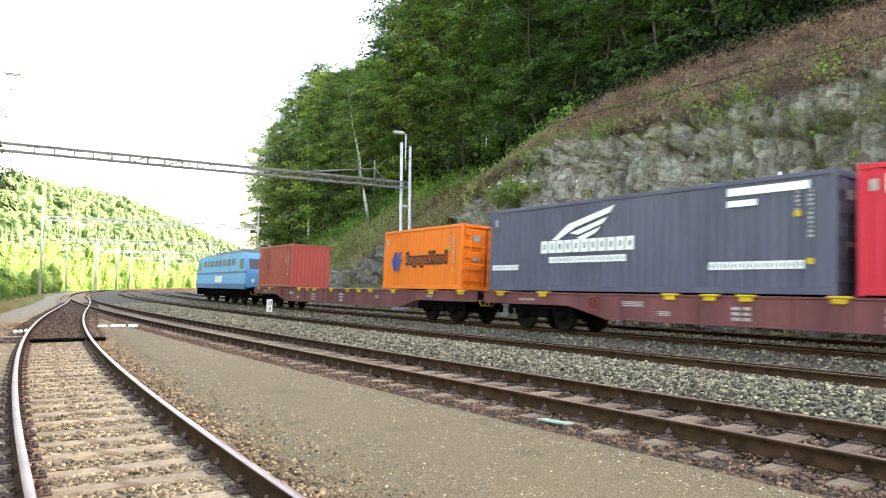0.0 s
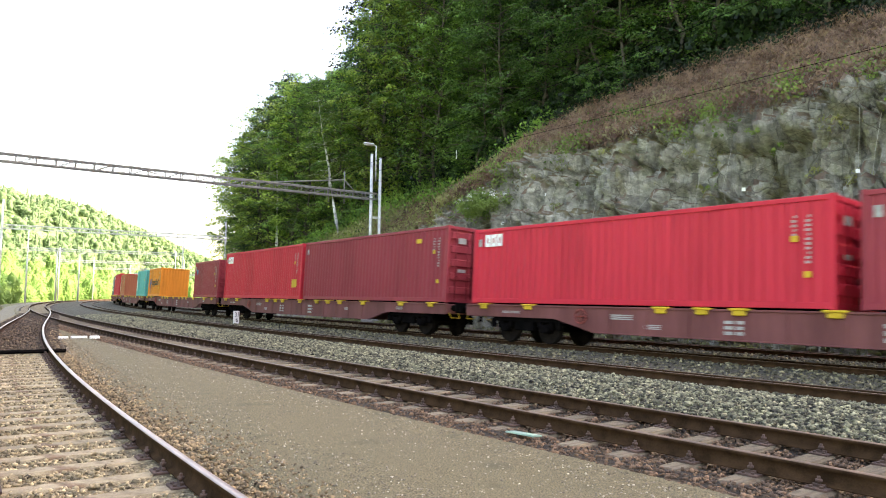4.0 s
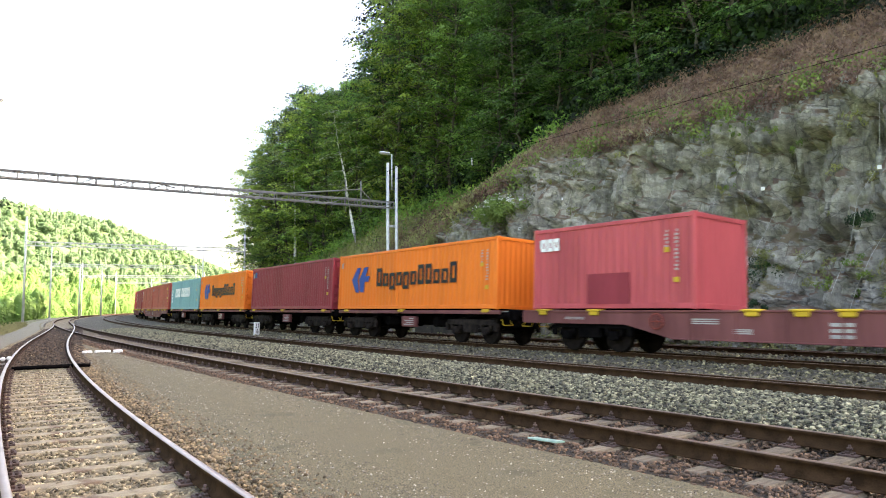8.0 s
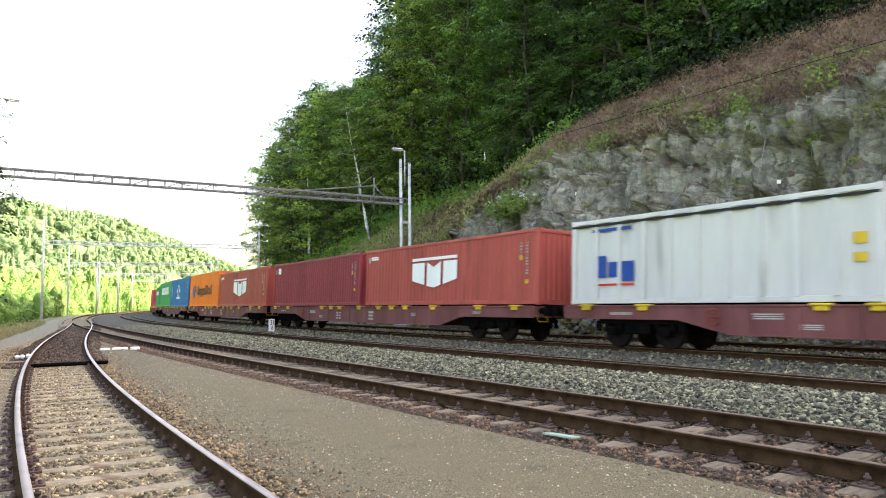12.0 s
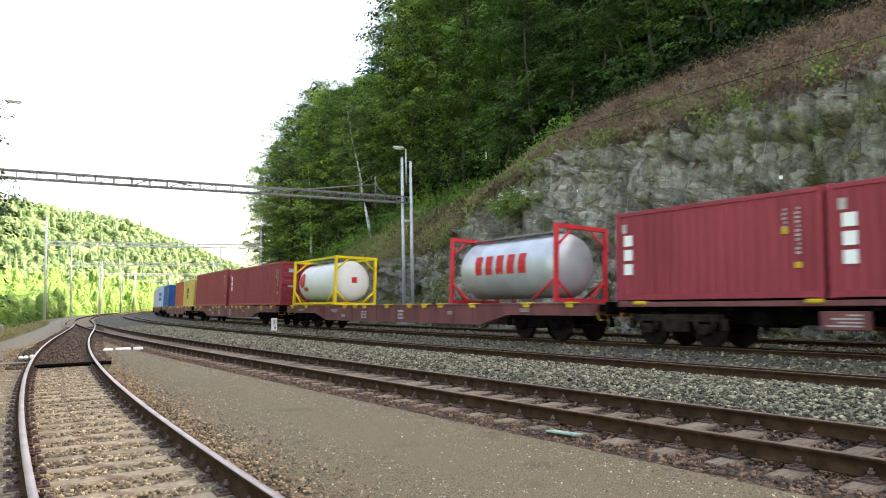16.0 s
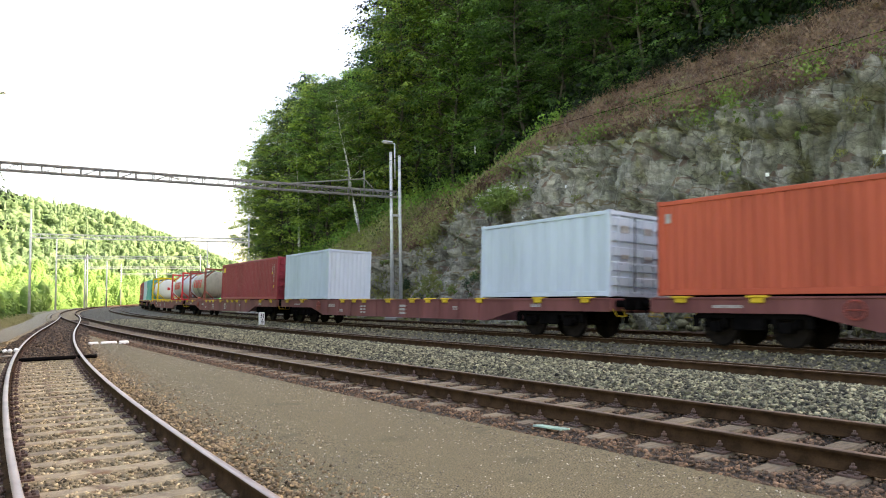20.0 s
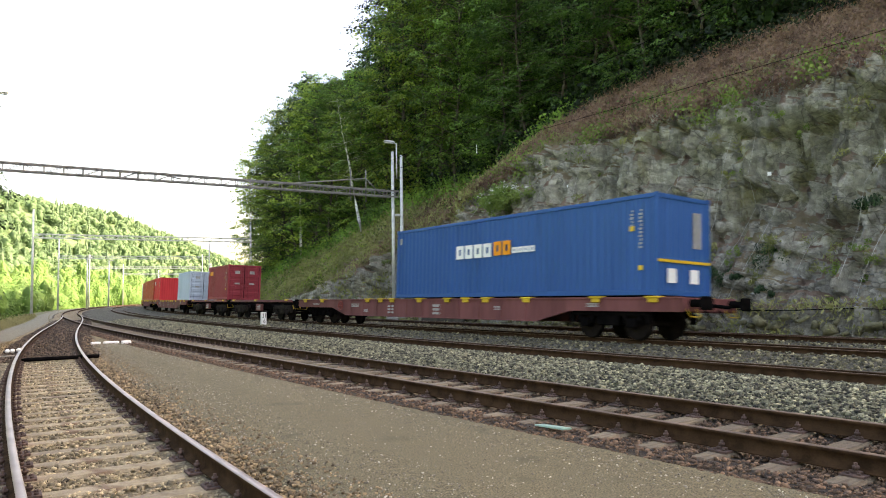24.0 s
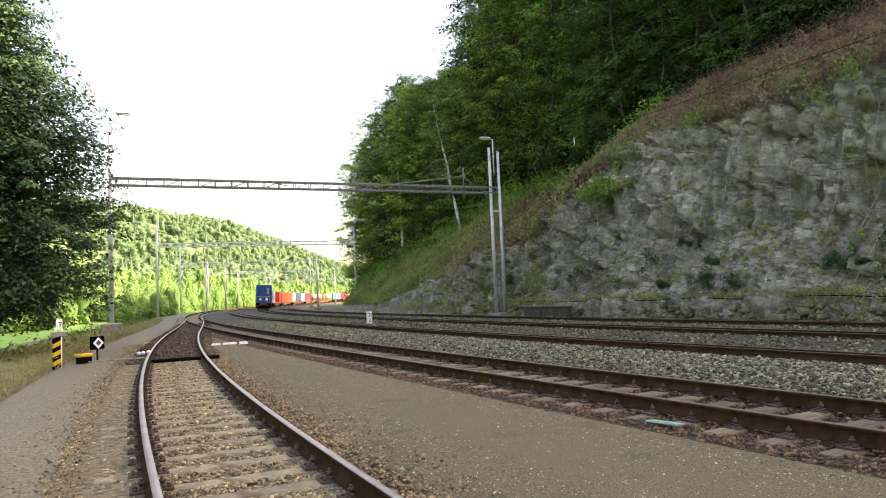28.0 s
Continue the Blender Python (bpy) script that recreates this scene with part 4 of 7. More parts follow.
for i in range(7):
    bm = bms()
    z = i * 0.14
    vs = [bm.verts.new(c) for c in ((-0.16, -0.05, z), (0.08, -0.05, z + 0.10), (0.08, -0.05, z + 0.24), (-0.16, -0.05, z + 0.14),
                                    (-0.16, 0.02, z), (0.08, 0.02, z + 0.10), (0.08, 0.02, z + 0.24), (-0.16, 0.02, z + 0.14))]
    for f in ((0, 1, 2, 3), (7, 6, 5, 4), (0, 4, 5, 1), (1, 5, 6, 2), (2, 6, 7, 3), (3, 7, 4, 0)):
        bm.faces.new([vs[j] for j in f])
    part("stripe", bm, M_YELLOW if i % 2 else M_BLACK, ind)
bm = bms()
box(bm, -0.16, 0.30, -0.04, 0.12, 1.05, 1.20, 0.01)
part("box", bm, M_CONC, ind)
bm = bms()
box(bm, -0.06, 0.16, -0.06, 0.02, 1.22, 1.62, 0.04)
part("sign", bm, M_WHITE, ind)
glyphs("T", 0.22, M_BLACK, ind, pose(0.05, -0.066, 1.42, 90, 0, 0), "letter")

pm = thing("points_machine", "low dark points machine with yellow lid and white diamond signal", "points machine", on_line(1.1, -16.85, -0.2) @ turn)
bm = bms()
box(bm, -0.50, -0.16, -0.14, 0.14, 0.0, 0.24, 0.02)
part("motor_box", bm, M_BLACK, pm)
bm = bms()
box(bm, -0.54, -0.12, -0.16, 0.16, 0.24, 0.34, 0.03)
part("lid", bm, M_YELLOW, pm, "yellow lid")
bm = bms()
rod(bm, (0.10, 0, 0), (0.10, 0, 0.6), 0.025, n=8)
rod(bm, (0.0, 0, 0.02), (0.2, 0, 0.02), 0.05, n=8)
part("signal_stem", bm, M_BLACK, pm)
bm = bms()
box(bm, -0.12, 0.32, -0.05, 0.05, 0.42, 0.80, 0.02)
part("signal_plate", bm, M_BLACK, pm)
bm = bms()
bmesh.ops.create_cube(bm, size=1.0, matrix=Matrix.Translation((0.10, -0.056, 0.61)) @ Matrix.Rotation(radians(45), 4, "Y") @ Matrix.Diagonal((0.24, 0.012, 0.24, 1)))
part("diamond", bm, M_WHITE, pm, "white diamond")
bm = bms()
bmesh.ops.create_cube(bm, size=1.0, matrix=Matrix.Translation((0.10, -0.064, 0.61)) @ Matrix.Rotation(radians(45), 4, "Y") @ Matrix.Diagonal((0.12, 0.012, 0.12, 1)))
part("diamond_centre", bm, surface("signal_blue", (0.05, 0.09, 0.2), (0.03, 0.05, 0.12)), pm)

rods_t = thing("points_rodding", "galvanised points rods crossing under the siding rails", "rodding", on_line(0.4, off_a(0.4), -0.1))
for y0, y1, x, mat, r in ((0.75, 2.35, 0.35, M_CONC, 0.022), (-1.0, 0.75, -1.5, M_BLACK, 0.05), (-0.8, 0.8, -1.35, M_BLACK, 0.03)):
    bm = bms()
    rod(bm, (x, y0, 0), (x, y1, 0.0), r, n=8)
    part("rod", bm, mat, rods_t)
bm = bms()
for x, y, z in ((1.7, 0.80, 0.06), (1.5, 0.66, 0.09), (1.85, 0.92, 0.05)):
    bmesh.ops.create_icosphere(bm, subdivisions=2, radius=0.085, matrix=Matrix.Translation((x, y, z)) @ Matrix.Diagonal((1.3, 0.8, 0.7, 1)))
part("clamp", bm, M_WHITE, rods_t, "white painted points clamp")

mark = thing("clearance_marker", "white painted clearance marker bars beside the points", "marker", on_line(5.35, -12.2, -0.2))
for y0, y1 in ((-0.62, -0.30), (-0.22, 0.30), (0.38, 0.70)):
    bm = bms()
    box(bm, -0.08, 0.08, y0, y1, 0, 0.13, 0.03)
    part("bar", bm, M_WHITE, mark)

shard = thing("glass_sheet", "pale green broken sheet lying by the loop rail", "sheet", on_line(-15.8, -11.5, -0.15) @ Matrix.Rotation(radians(8), 4, "Z") @ Matrix.Rotation(radians(6), 4, "X"))
bm = bms()
box(bm, -0.20, 0.20, -0.09, 0.09, 0, 0.02, 0.004)
part("sheet", bm, surface("pale_green_plastic", (0.30, 0.46, 0.38), (0.22, 0.36, 0.30), scale=6, rough=0.35, bump=0.1), shard)

wl = thing("drain_chamber", "low mossy concrete drain chamber at the rock foot", "drain", on_line(13.2, 7.75, -0.62))
bm = bms()
box(bm, -2.3, 2.3, -0.5, 0.5, 0, 0.95, 0.05)
part("chamber", bm, surface("mossy_concrete", (0.075, 0.064, 0.042), (0.030, 0.026, 0.017), scale=2.5, fine=22, rough=0.95, bump=0.6), wl)
bm = bms()
box(bm, -2.4, 2.4, -0.58, 0.58, 0.95, 1.06, 0.03)
part("lid", bm, surface("mossy_slab", (0.17, 0.15, 0.10), (0.09, 0.08, 0.05), scale=3, fine=22, rough=0.95, bump=0.6), wl)

# ---- the goods train: x forward (away from the eye), y to the camera's side, z up from the rail ----
SPEED, DECK = 26.05, 1.235
TRAIN = []        # (thing, place of its middle along the line at 0 s)


def corrugated(name, length, height, mat, period=0.278, depth=0.046, axis="x"):
    """Sheet steel folded into upright trapezoid waves; faces +y, its foot at z = 0."""
    n = max(3, round(length / period))
    p = length / n
    xs, ys = [], []
    for i in range(n):
        x = -length / 2 + i * p
        for f, d in ((0.0, 0.0), (0.26, 0.0), (0.50, -depth), (0.76, -depth)):
            xs.append(x + f * p)
            ys.append(d)
    xs.append(length / 2)
    ys.append(0.0)
    v = [(x, y, 0) for x, y in zip(xs, ys)] + [(x, y, height) for x, y in zip(xs, ys)]
    k = len(xs)
    return np_mesh(name, v, [(i + 1, i, k + i, k + i + 1) for i in range(k - 1)], mat)


def bars_logo(parent, name, mat, x, z, w, h, pattern, y=1.2235, label=""):
    """A word or emblem as a row of plain blocks, one mesh: pattern gives (start, end, foot, top) as parts of w and h."""
    bm = bms()
    for a, b, c, d in pattern:
        box(bm, x - b * w, x - a * w, y - 0.006, y, z + c * h, z + d * h)
    return part(name, bm, mat, parent, label)


def word(n, low=0.0, tall=(), gap=0.15, drop=()):
    """Plain blocks for a word of n letters; those in tall stand higher."""
    return [(i / n, (i + 1 - gap) / n, -0.2 if i in drop else low, 1.0 if i in tall or not tall else 0.70) for i in range(n)]


def hollow(blocks, stem=0.30, bar=0.20):
    """The same blocks with an open middle."""
    out = []
    for a, b, c, d in blocks:
        w, h = stem * (b - a), bar * (d - c)
        out += [(a, a + w, c, d), (b - w, b, c, d), (a + w, b - w, c, c + h), (a + w, b - w, d - h, d)]
    return out


def outline(parent, name, mat, x, z, w, h, shapes, y=1.2235, label=""):
    """Plain flat shapes given by their corners as parts of w and h."""
    bm = bms()
    for pts in shapes:
        front = [bm.verts.new((x - a * w, y, z + b * h)) for a, b in pts]
        back = [bm.verts.new((x - a * w, y - 0.006, z + b * h)) for a, b in pts]
        bm.faces.new(front)
        for j in range(len(pts)):
            bm.faces.new((front[j], back[j], back[(j + 1) % len(pts)], front[(j + 1) % len(pts)]))
    bmesh.ops.recalc_face_normals(bm, faces=bm.faces)
    return part(name, bm, mat, parent, label)


BLADES = [[(0, 0.52), (0.30, 1), (0.50, 1), (0.33, 0.52), (0.44, 0), (0.24, 0)],
          [(0.42, 0.52), (0.70, 1), (0.93, 1), (0.76, 0.64), (1.0, 0.64), (0.93, 0.42), (0.74, 0.42), (0.70, 0), (0.50, 0)]]
WING = [[(0, 0.05), (0.26, 0.52), (1, 1), (0.93, 0.78), (0.40, 0.42), (0.10, 0.05)], [(0.30, 0.24), (0.90, 0.66), (0.83, 0.48), (0.44, 0.17)],
        [(0.42, 0.08), (0.80, 0.38), (0.72, 0.20), (0.52, 0.0)]]


def rosette(parent, name, mat, x, z, r, y=1.2235, n=20):
    bm = bms()
    bmesh.ops.create_cone(bm, cap_ends=True, segments=n, radius1=r, radius2=r, depth=0.008,
                          matrix=Matrix.Translation((x, y - 0.004, z)) @ Matrix.Rotation(radians(90), 4, "X"))
    return part(name, bm, mat, parent)


def container(label, s_lead, length, mat, height=2.591, end="door", category="container", ribs=0.278, mark=True):
    """Freight container with frame, folded side sheets, roof, front wall and doors at the trailing end."""
    t = thing("container", label, category, group="containers on the train")
    hl, hw = length / 2, 1.219
    bm = bms()
    for x in (-hl, hl - 0.13):
        for y in (-hw, hw - 0.13):
            box(bm, x, x + 0.13, y, y + 0.13, 0.0, height, 0.012)
            for z in (0.0, height - 0.118):
                box(bm, x - 0.004, x + 0.134, y - 0.004, y + 0.134, z - 0.003, z + 0.122, 0.01)
    for y in (-hw + 0.01, hw - 0.09):
        box(bm, -hl + 0.1, hl - 0.1, y, y + 0.08, height - 0.13, height - 0.02, 0.01)
        box(bm, -hl + 0.1, hl - 0.1, y, y + 0.08, 0.02, 0.17, 0.01)
    for x in (-hl + 0.01, hl - 0.09):
        box(bm, x, x + 0.08, -hw + 0.1, hw - 0.1, height - 0.14, height - 0.02, 0.01)
        box(bm, x, x + 0.08, -hw + 0.1, hw - 0.1, 0.02, 0.17, 0.01)
    part("frame", bm, mat, t)
    side = corrugated("side_panel", length - 0.24, height - 0.29, mat, ribs)
    part("side_panel", side, None, t, m=pose(0, hw - 0.022, 0.165))
    part("side_panel", side, None, t, m=pose(0, -hw + 0.022, 0.165, 0, 0, 180))
    wall = corrugated("end_wall", 2.438 - 0.24, height - 0.29, mat, 0.25, 0.04)
    part("end_wall", wall, None, t, m=pose(hl - 0.03, 0, 0.165, 0, 0, -90))
    if end == "wall":
        part("end_wall", wall, None, t, m=pose(-hl + 0.03, 0, 0.165, 0, 0, 90))
    else:
        for sgn in (1, -1):
            bm = bms()
            box(bm, -hl + 0.075, -hl + 0.115, min(0.008 * sgn, 1.09 * sgn), max(0.008 * sgn, 1.09 * sgn), 0.17, height - 0.14, 0.008)
            for i in range(5):
                z = 0.32 + i * (height - 0.62) / 4.4
                box(bm, -hl + 0.012, -hl + 0.085, min(0.07 * sgn, 1.05 * sgn), max(0.07 * sgn, 1.05 * sgn), z, z + 0.29, 0.03)
            d = part("door", bm, mat, t)
            for y in (0.26, 0.82):
                bm = bms()
                rod(bm, (-hl - 0.005, y * sgn, 0.10), (-hl - 0.005, y * sgn, height - 0.08), 0.02, n=6)
                for z in (0.5, 0.9, height - 0.5):
                    box(bm, -hl - 0.02, -hl + 0.02, y * sgn - 0.05, y * sgn + 0.05, z, z + 0.05)
                rod(bm, (-hl - 0.02, y * sgn, 1.0), (-hl - 0.02, (y - 0.22) * sgn, 0.98), 0.014, n=6)
                part("lock_rod", bm, mat, d)
            bm = bms()
            for z, h in ((height - 0.66, 0.22), (1.15, 0.12)):
                box(bm, -hl - 0.006, -hl + 0.004, min(0.36 * sgn, 0.72 * sgn), max(0.36 * sgn, 0.72 * sgn), z, z + h)
            tagged(part("marking", bm, M_MARK, d), "pale stencilled marks", kind="stuff")
        for y0, y1 in ((-0.02, 0.02), (-1.10, -1.07), (1.07, 1.10)):
            bm = bms()
            box(bm, -hl + 0.06, -hl + 0.12, y0, y1, 0.17, height - 0.14)
            part("door_seal", bm, M_BLACK, t, "black rubber door seal")
    bm = bms()
    box(bm, -hl + 0.02, hl - 0.02, -hw + 0.02, hw - 0.02, height - 0.05, height - 0.012, 0.006)
    n = max(3, round(length / 1.1))
    for i in range(n):
        x = -hl + 0.5 + i * (length - 1) / (n - 1)
        box(bm, x - 0.2, x + 0.2, -hw + 0.15, hw - 0.15, height - 0.02, height - 0.004)
    part("roof", bm, mat, t)
    bm = bms()
    box(bm, -hl + 0.1, hl - 0.1, -hw + 0.1, hw - 0.1, 0.03, 0.12)
    part("floor", bm, M_BLACK, t)
    if mark:
        bm = bms()
        for i in range(11):
            z = height - 0.50 - i * 0.105
            box(bm, -hl + 0.52, -hl + (0.62 if i % 4 else 0.57), 1.2170, 1.2225, z, z + 0.06)
            if i < 5:
                box(bm, -hl + 0.84, -hl + (0.93 if i % 3 else 0.89), 1.2170, 1.2225, z, z + 0.06)
        tagged(part("marking", bm, M_MARK, t), "faded pale data panel", kind="stuff")
        bm = bms()
        box(bm, hl - 0.42, hl - 0.26, 1.2170, 1.2225, height - 0.62, height - 0.36)
        part("plate", bm, M_MARK, t)
        for x, z in ((-hl + 0.80, height - 1.05), (-hl + 0.50, 0.72)):
            bm = bms()
            box(bm, x, x + 0.16, 1.2170, 1.2230, z, z + 0.14)
            part("sticker", bm, M_YELLOW, t, "small yellow sticker")
    TRAIN.append((t, s_lead - hl, DECK))
    return t


M_MARK = surface("stencil_white", (0.40, 0.39, 0.37), (0.26, 0.25, 0.24), scale=6, fine=30, rough=0.6, bump=0)
C_REDBROWN = paint("red_brown_paint", (0.407, 0.079, 0.063), 0.10, rust=(0.16, 0.05, 0.035))
C_OXBLOOD = paint("oxblood_paint", (0.285, 0.038, 0.052), 0.09)
C_CRIMSON = paint("crimson_paint", (0.565, 0.029, 0.051), 0.07)
C_PINKRED = paint("faded_red_paint", (0.497, 0.085, 0.096), 0.10)
C_VERMILION = paint("vermilion_paint", (0.633, 0.045, 0.052), 0.06)
C_RUSTORANGE = paint("rust_orange_paint", (0.452, 0.084, 0.047), 0.09)
C_BRICK = paint("brick_brown_paint", (0.429, 0.130, 0.068), 0.09)
C_ORANGE = paint("orange_paint", (0.84, 0.188, 0.026), 0.05, rust=(0.70, 0.16, 0.03))
C_SLATE = paint("slate_grey_paint", (0.096, 0.096, 0.136), 0.10)
C_TEAL = paint("teal_paint", (0.064, 0.355, 0.322), 0.10)
C_OLDORANGE = paint("aged_orange_paint", (0.72, 0.225, 0.030), 0.10, rust=(0.50, 0.16, 0.04))
C_GREYTEAL = paint("grey_teal_paint", (0.181, 0.362, 0.373), 0.08)
C_GREEN = paint("green_paint", (0.028, 0.305, 0.096), 0.08)
C_BLUE = paint("mid_blue_paint", (0.012, 0.148, 0.340), 0.08)
C_ROYAL = paint("royal_blue_paint", (0.018, 0.088, 0.262), 0.05)
C_CREAM = paint("off_white_paint", (0.55, 0.54, 0.53), 0.06, rust=(0.36, 0.35, 0.33))
C_PALEBLUE = paint("pale_blue_paint", (0.362, 0.520, 0.746), 0.05)
C_LIGHTGREY = paint("light_grey_blue_paint", (0.429, 0.531, 0.610), 0.05, rust=(0.33, 0.41, 0.47))
C_WHITEBLUE = paint("cool_white_paint", (0.43, 0.50, 0.59), 0.05, rust=(0.36, 0.42, 0.49))
C_SAND = paint("sand_yellow_paint", (0.621, 0.418, 0.113), 0.08)
M_HANDWHEEL = paint("worn_red_handwheel", (0.30, 0.06, 0.045), 0.10)
M_NAVY = paint("navy_print", (0.010, 0.058, 0.27), 0.03)
M_BLACKPRINT = paint("black_print", (0.015, 0.015, 0.02), 0.03)
M_REDPRINT = paint("red_print", (0.55, 0.03, 0.03), 0.03)
M_ORANGEPRINT = paint("orange_print", (0.8, 0.28, 0.02), 0.03)
M_STEELTANK = surface("dull_stainless_tank", (0.52, 0.55, 0.57), (0.40, 0.43, 0.45), scale=1.2, fine=14, rough=0.38, bump=0.05, metal=0.35)
M_WHITETANK = paint("white_tank_paint", (0.72, 0.72, 0.68), 0.04, 0.4)
M_BEIGETANK = surface("dusty_beige_tank_paint", (0.40, 0.365, 0.29), (0.27, 0.245, 0.195), scale=0.9, fine=9, rough=0.6, bump=0.08, stain=(0.07, 0.062, 0.05), stain_scale=1.1, stain_edge=0.55, stretch=(1, 1, 0.5))
M_BEIGEFRAME = paint("rusty_red_brown_frame", (0.23, 0.065, 0.05), 0.14, 0.6)
M_TANKYELLOW = paint("tank_frame_yellow", (0.72, 0.50, 0.015), 0.06)
M_TANKRED = paint("tank_frame_red", (0.55, 0.035, 0.045), 0.06)


def ship_word(t, length, height=2.591):
    """Blue blade emblem and dark word of the orange boxes."""
    k = 1.0 if length > 7 else 0.52
    outline(t, "emblem", M_NAVY, length * 0.5 - 1.35 * k, 0.78, 1.7 * k, 1.15 * (0.72 if k < 1 else 1), BLADES, label="blue twin-blade emblem")
    bars_logo(t, "lettering", M_BLACKPRINT, length * 0.5 - 3.7 * k, 1.02, 6.2 * k, 0.80 * (0.72 if k < 1 else 1),
              hollow(word(11, tall=(0, 6, 7, 10), drop=(2, 4), gap=0.22)), label="dark plain lettering blocks")


def white_word(t, x, z, w, h, n, mat=None, **kw):
    bars_logo(t, "lettering", mat or M_WHITE, x, z, w, h, hollow(word(n, **kw), 0.36, 0.28), label="plain lettering blocks")


def stack_word(t, x, z, h, w, n, mat=None):
    """Upright column of plain blocks."""
    bars_logo(t, "lettering", mat or M_WHITE, x, z, w, h, [(0, 1, i / n, (i + 0.75) / n) for i in range(n)], label="upright lettering blocks")


L20, L30, L40, L45 = 6.058, 9.125, 12.192, 13.716
c = container("red-brown corrugated twenty-foot container behind the locomotive", 23.25, L20, C_REDBROWN, end="wall")
c = container("bright orange twenty-foot container with blue emblem", 5.75, L20, C_ORANGE)
ship_word(c, L20)
c = container("slate grey forty-foot container with white wing emblem", -2.05, L40, C_SLATE, 2.896)
outline(c, "emblem", M_WHITE, 2.9, 1.62, 2.6, 1.0, WING, label="white wing emblem")
white_word(c, 3.4, 1.25, 3.9, 0.40, 11)
white_word(c, 3.0, 0.92, 3.2, 0.20, 14)
white_word(c, 5.9, 0.72, 1.4, 0.18, 7)
white_word(c, -2.9, 0.62, 2.5, 0.20, 12)
bars_logo(c, "lettering", M_WHITE, -3.4, 2.48, 2.1, 0.2, [(0, 1, 0, 1)])
bars_logo(c, "lettering", M_WHITE, -3.4, 2.20, 0.8, 0.16, [(0, 1, 0, 1)])
c = container("crimson forty-foot container with white mark", -14.65, L40, C_CRIMSON, 2.896)
white_word(c, 5.5, 2.2, 0.85, 0.42, 3)
c = container("faded brick-brown twenty-foot container", -28.4, L20, C_BRICK, end="wall")
stack_word(c, 2.6, 0.5, 1.8, 0.22, 8)
c = container("teal twenty-foot container with white upright lettering", -46.85, L20, C_TEAL)
stack_word(c, 2.75, 0.55, 1.5, 0.35, 1)
c = container("aged orange twenty-foot container with rusty repair patches", -54.75, L20, C_OLDORANGE, end="wall")
for x, z, w, h in ((2.05, 0.32, 0.42, 0.42), (-1.9, 1.0, 0.22, 0.3), (0.4, 1.75, 0.2, 0.16)):
    bars_logo(c, "patch", C_BRICK, x, z, w, h, [(0, 1, 0, 1)], 1.2225, label="rusty repair patch")
ship_word(c, L20)
c = container("oxblood twenty-foot container with round blue badge", -73.15, L20, C_OXBLOOD)
rosette(c, "badge", C_BLUE, 2.3, 1.85, 0.2)
c = container("crimson forty-foot container with white mark", -80.8, L40, C_CRIMSON, 2.896)
white_word(c, 5.6, 2.2, 0.95, 0.42, 3)
bars_logo(c, "marking", M_YELLOW, -4.95, 0.62, 0.62, 0.42, [(0, 1, 0, 1)])
c = container("oxblood forty-foot container with yellow labels", -93.35, L40, C_OXBLOOD, 2.896)
bars_logo(c, "marking", M_YELLOW, -4.0, 2.3, 0.35, 0.18, [(0, 1, 0, 1)])
c = container("crimson forty-foot container with white mark", -107.05, L40, C_CRIMSON)
white_word(c, 5.5, 1.95, 0.9, 0.42, 3)
c = container("oxblood forty-foot container with white upright lettering", -119.75, L40, C_OXBLOOD)
stack_word(c, 5.5, 1.0, 1.2, 0.35, 3)
c = container("faded red forty-foot container with white upright lettering", -133.45, L40, C_REDBROWN)
stack_word(c, 5.5, 0.9, 1.4, 0.3, 7)
c = container("red-brown forty-foot container with blue and yellow sticker", -146.2, L40, C_REDBROWN)
bars_logo(c, "sticker", C_ROYAL, 5.6, 2.0, 0.35, 0.32, [(0, 1, 0, 1)])
for x, z in ((-4.6, 1.9), (-4.95, 1.0)):
    bars_logo(c, "marking", M_YELLOW, x, z, 0.45, 0.25, [(0, 1, 0, 1)])
c = container("grey-teal forty-foot container with white lettering", -160.0, L40, C_GREYTEAL)
white_word(c, 4.0, 1.1, 2.35, 0.78, 5)
white_word(c, 1.15, 1.1, 3.7, 0.78, 8)
stack_word(c, 5.6, 0.6, 1.3, 0.3, 4)
c = container("bright orange forty-foot container with blue emblem", -172.85, L40, C_ORANGE)
ship_word(c, L40)
c = container("oxblood forty-foot container with blue sticker", -186.5, L40, C_OXBLOOD)
bars_logo(c, "sticker", C_ROYAL, 5.6, 2.0, 0.35, 0.32, [(0, 1, 0, 1)])
c = container("bright orange forty-foot container with blue emblem", -199.4, L40, C_ORANGE, end="wall")
ship_word(c, L40)
c = container("faded pinkish-red twenty-foot container with white mark", -213.4, L20, C_PINKRED, end="wall")
white_word(c, 2.7, 1.85, 0.85, 0.4, 3)
bars_logo(c, "patch", C_OXBLOOD, 0.7, 0.15, 1.6, 0.9, [(0, 1, 0, 1)], label="darker repair patch")
c = container("green twenty-foot container with white lettering", -232.0, L20, C_GREEN)
white_word(c, 2.4, 1.5, 4.2, 0.5, 9)
c = container("green forty-foot container with white lettering", -239.75, L40, C_GREEN, 2.896)
white_word(c, 3.7, 1.42, 7.8, 0.82, 9)
c = container("mid-blue forty-foot container with white round emblem", -252.75, L40, C_BLUE, 2.896)
rosette(c, "emblem", M_WHITE, 0.6, 1.62, 0.62)
rosette(c, "emblem_core", C_BLUE, 0.6, 1.62, 0.5, 1.2255)
white_word(c, 1.75, 1.48, 2.3, 0.3, 5)
white_word(c, 1.9, 0.80, 2.6, 0.2, 8)
stack_word(c, 5.5, 1.0, 1.2, 0.2, 7)
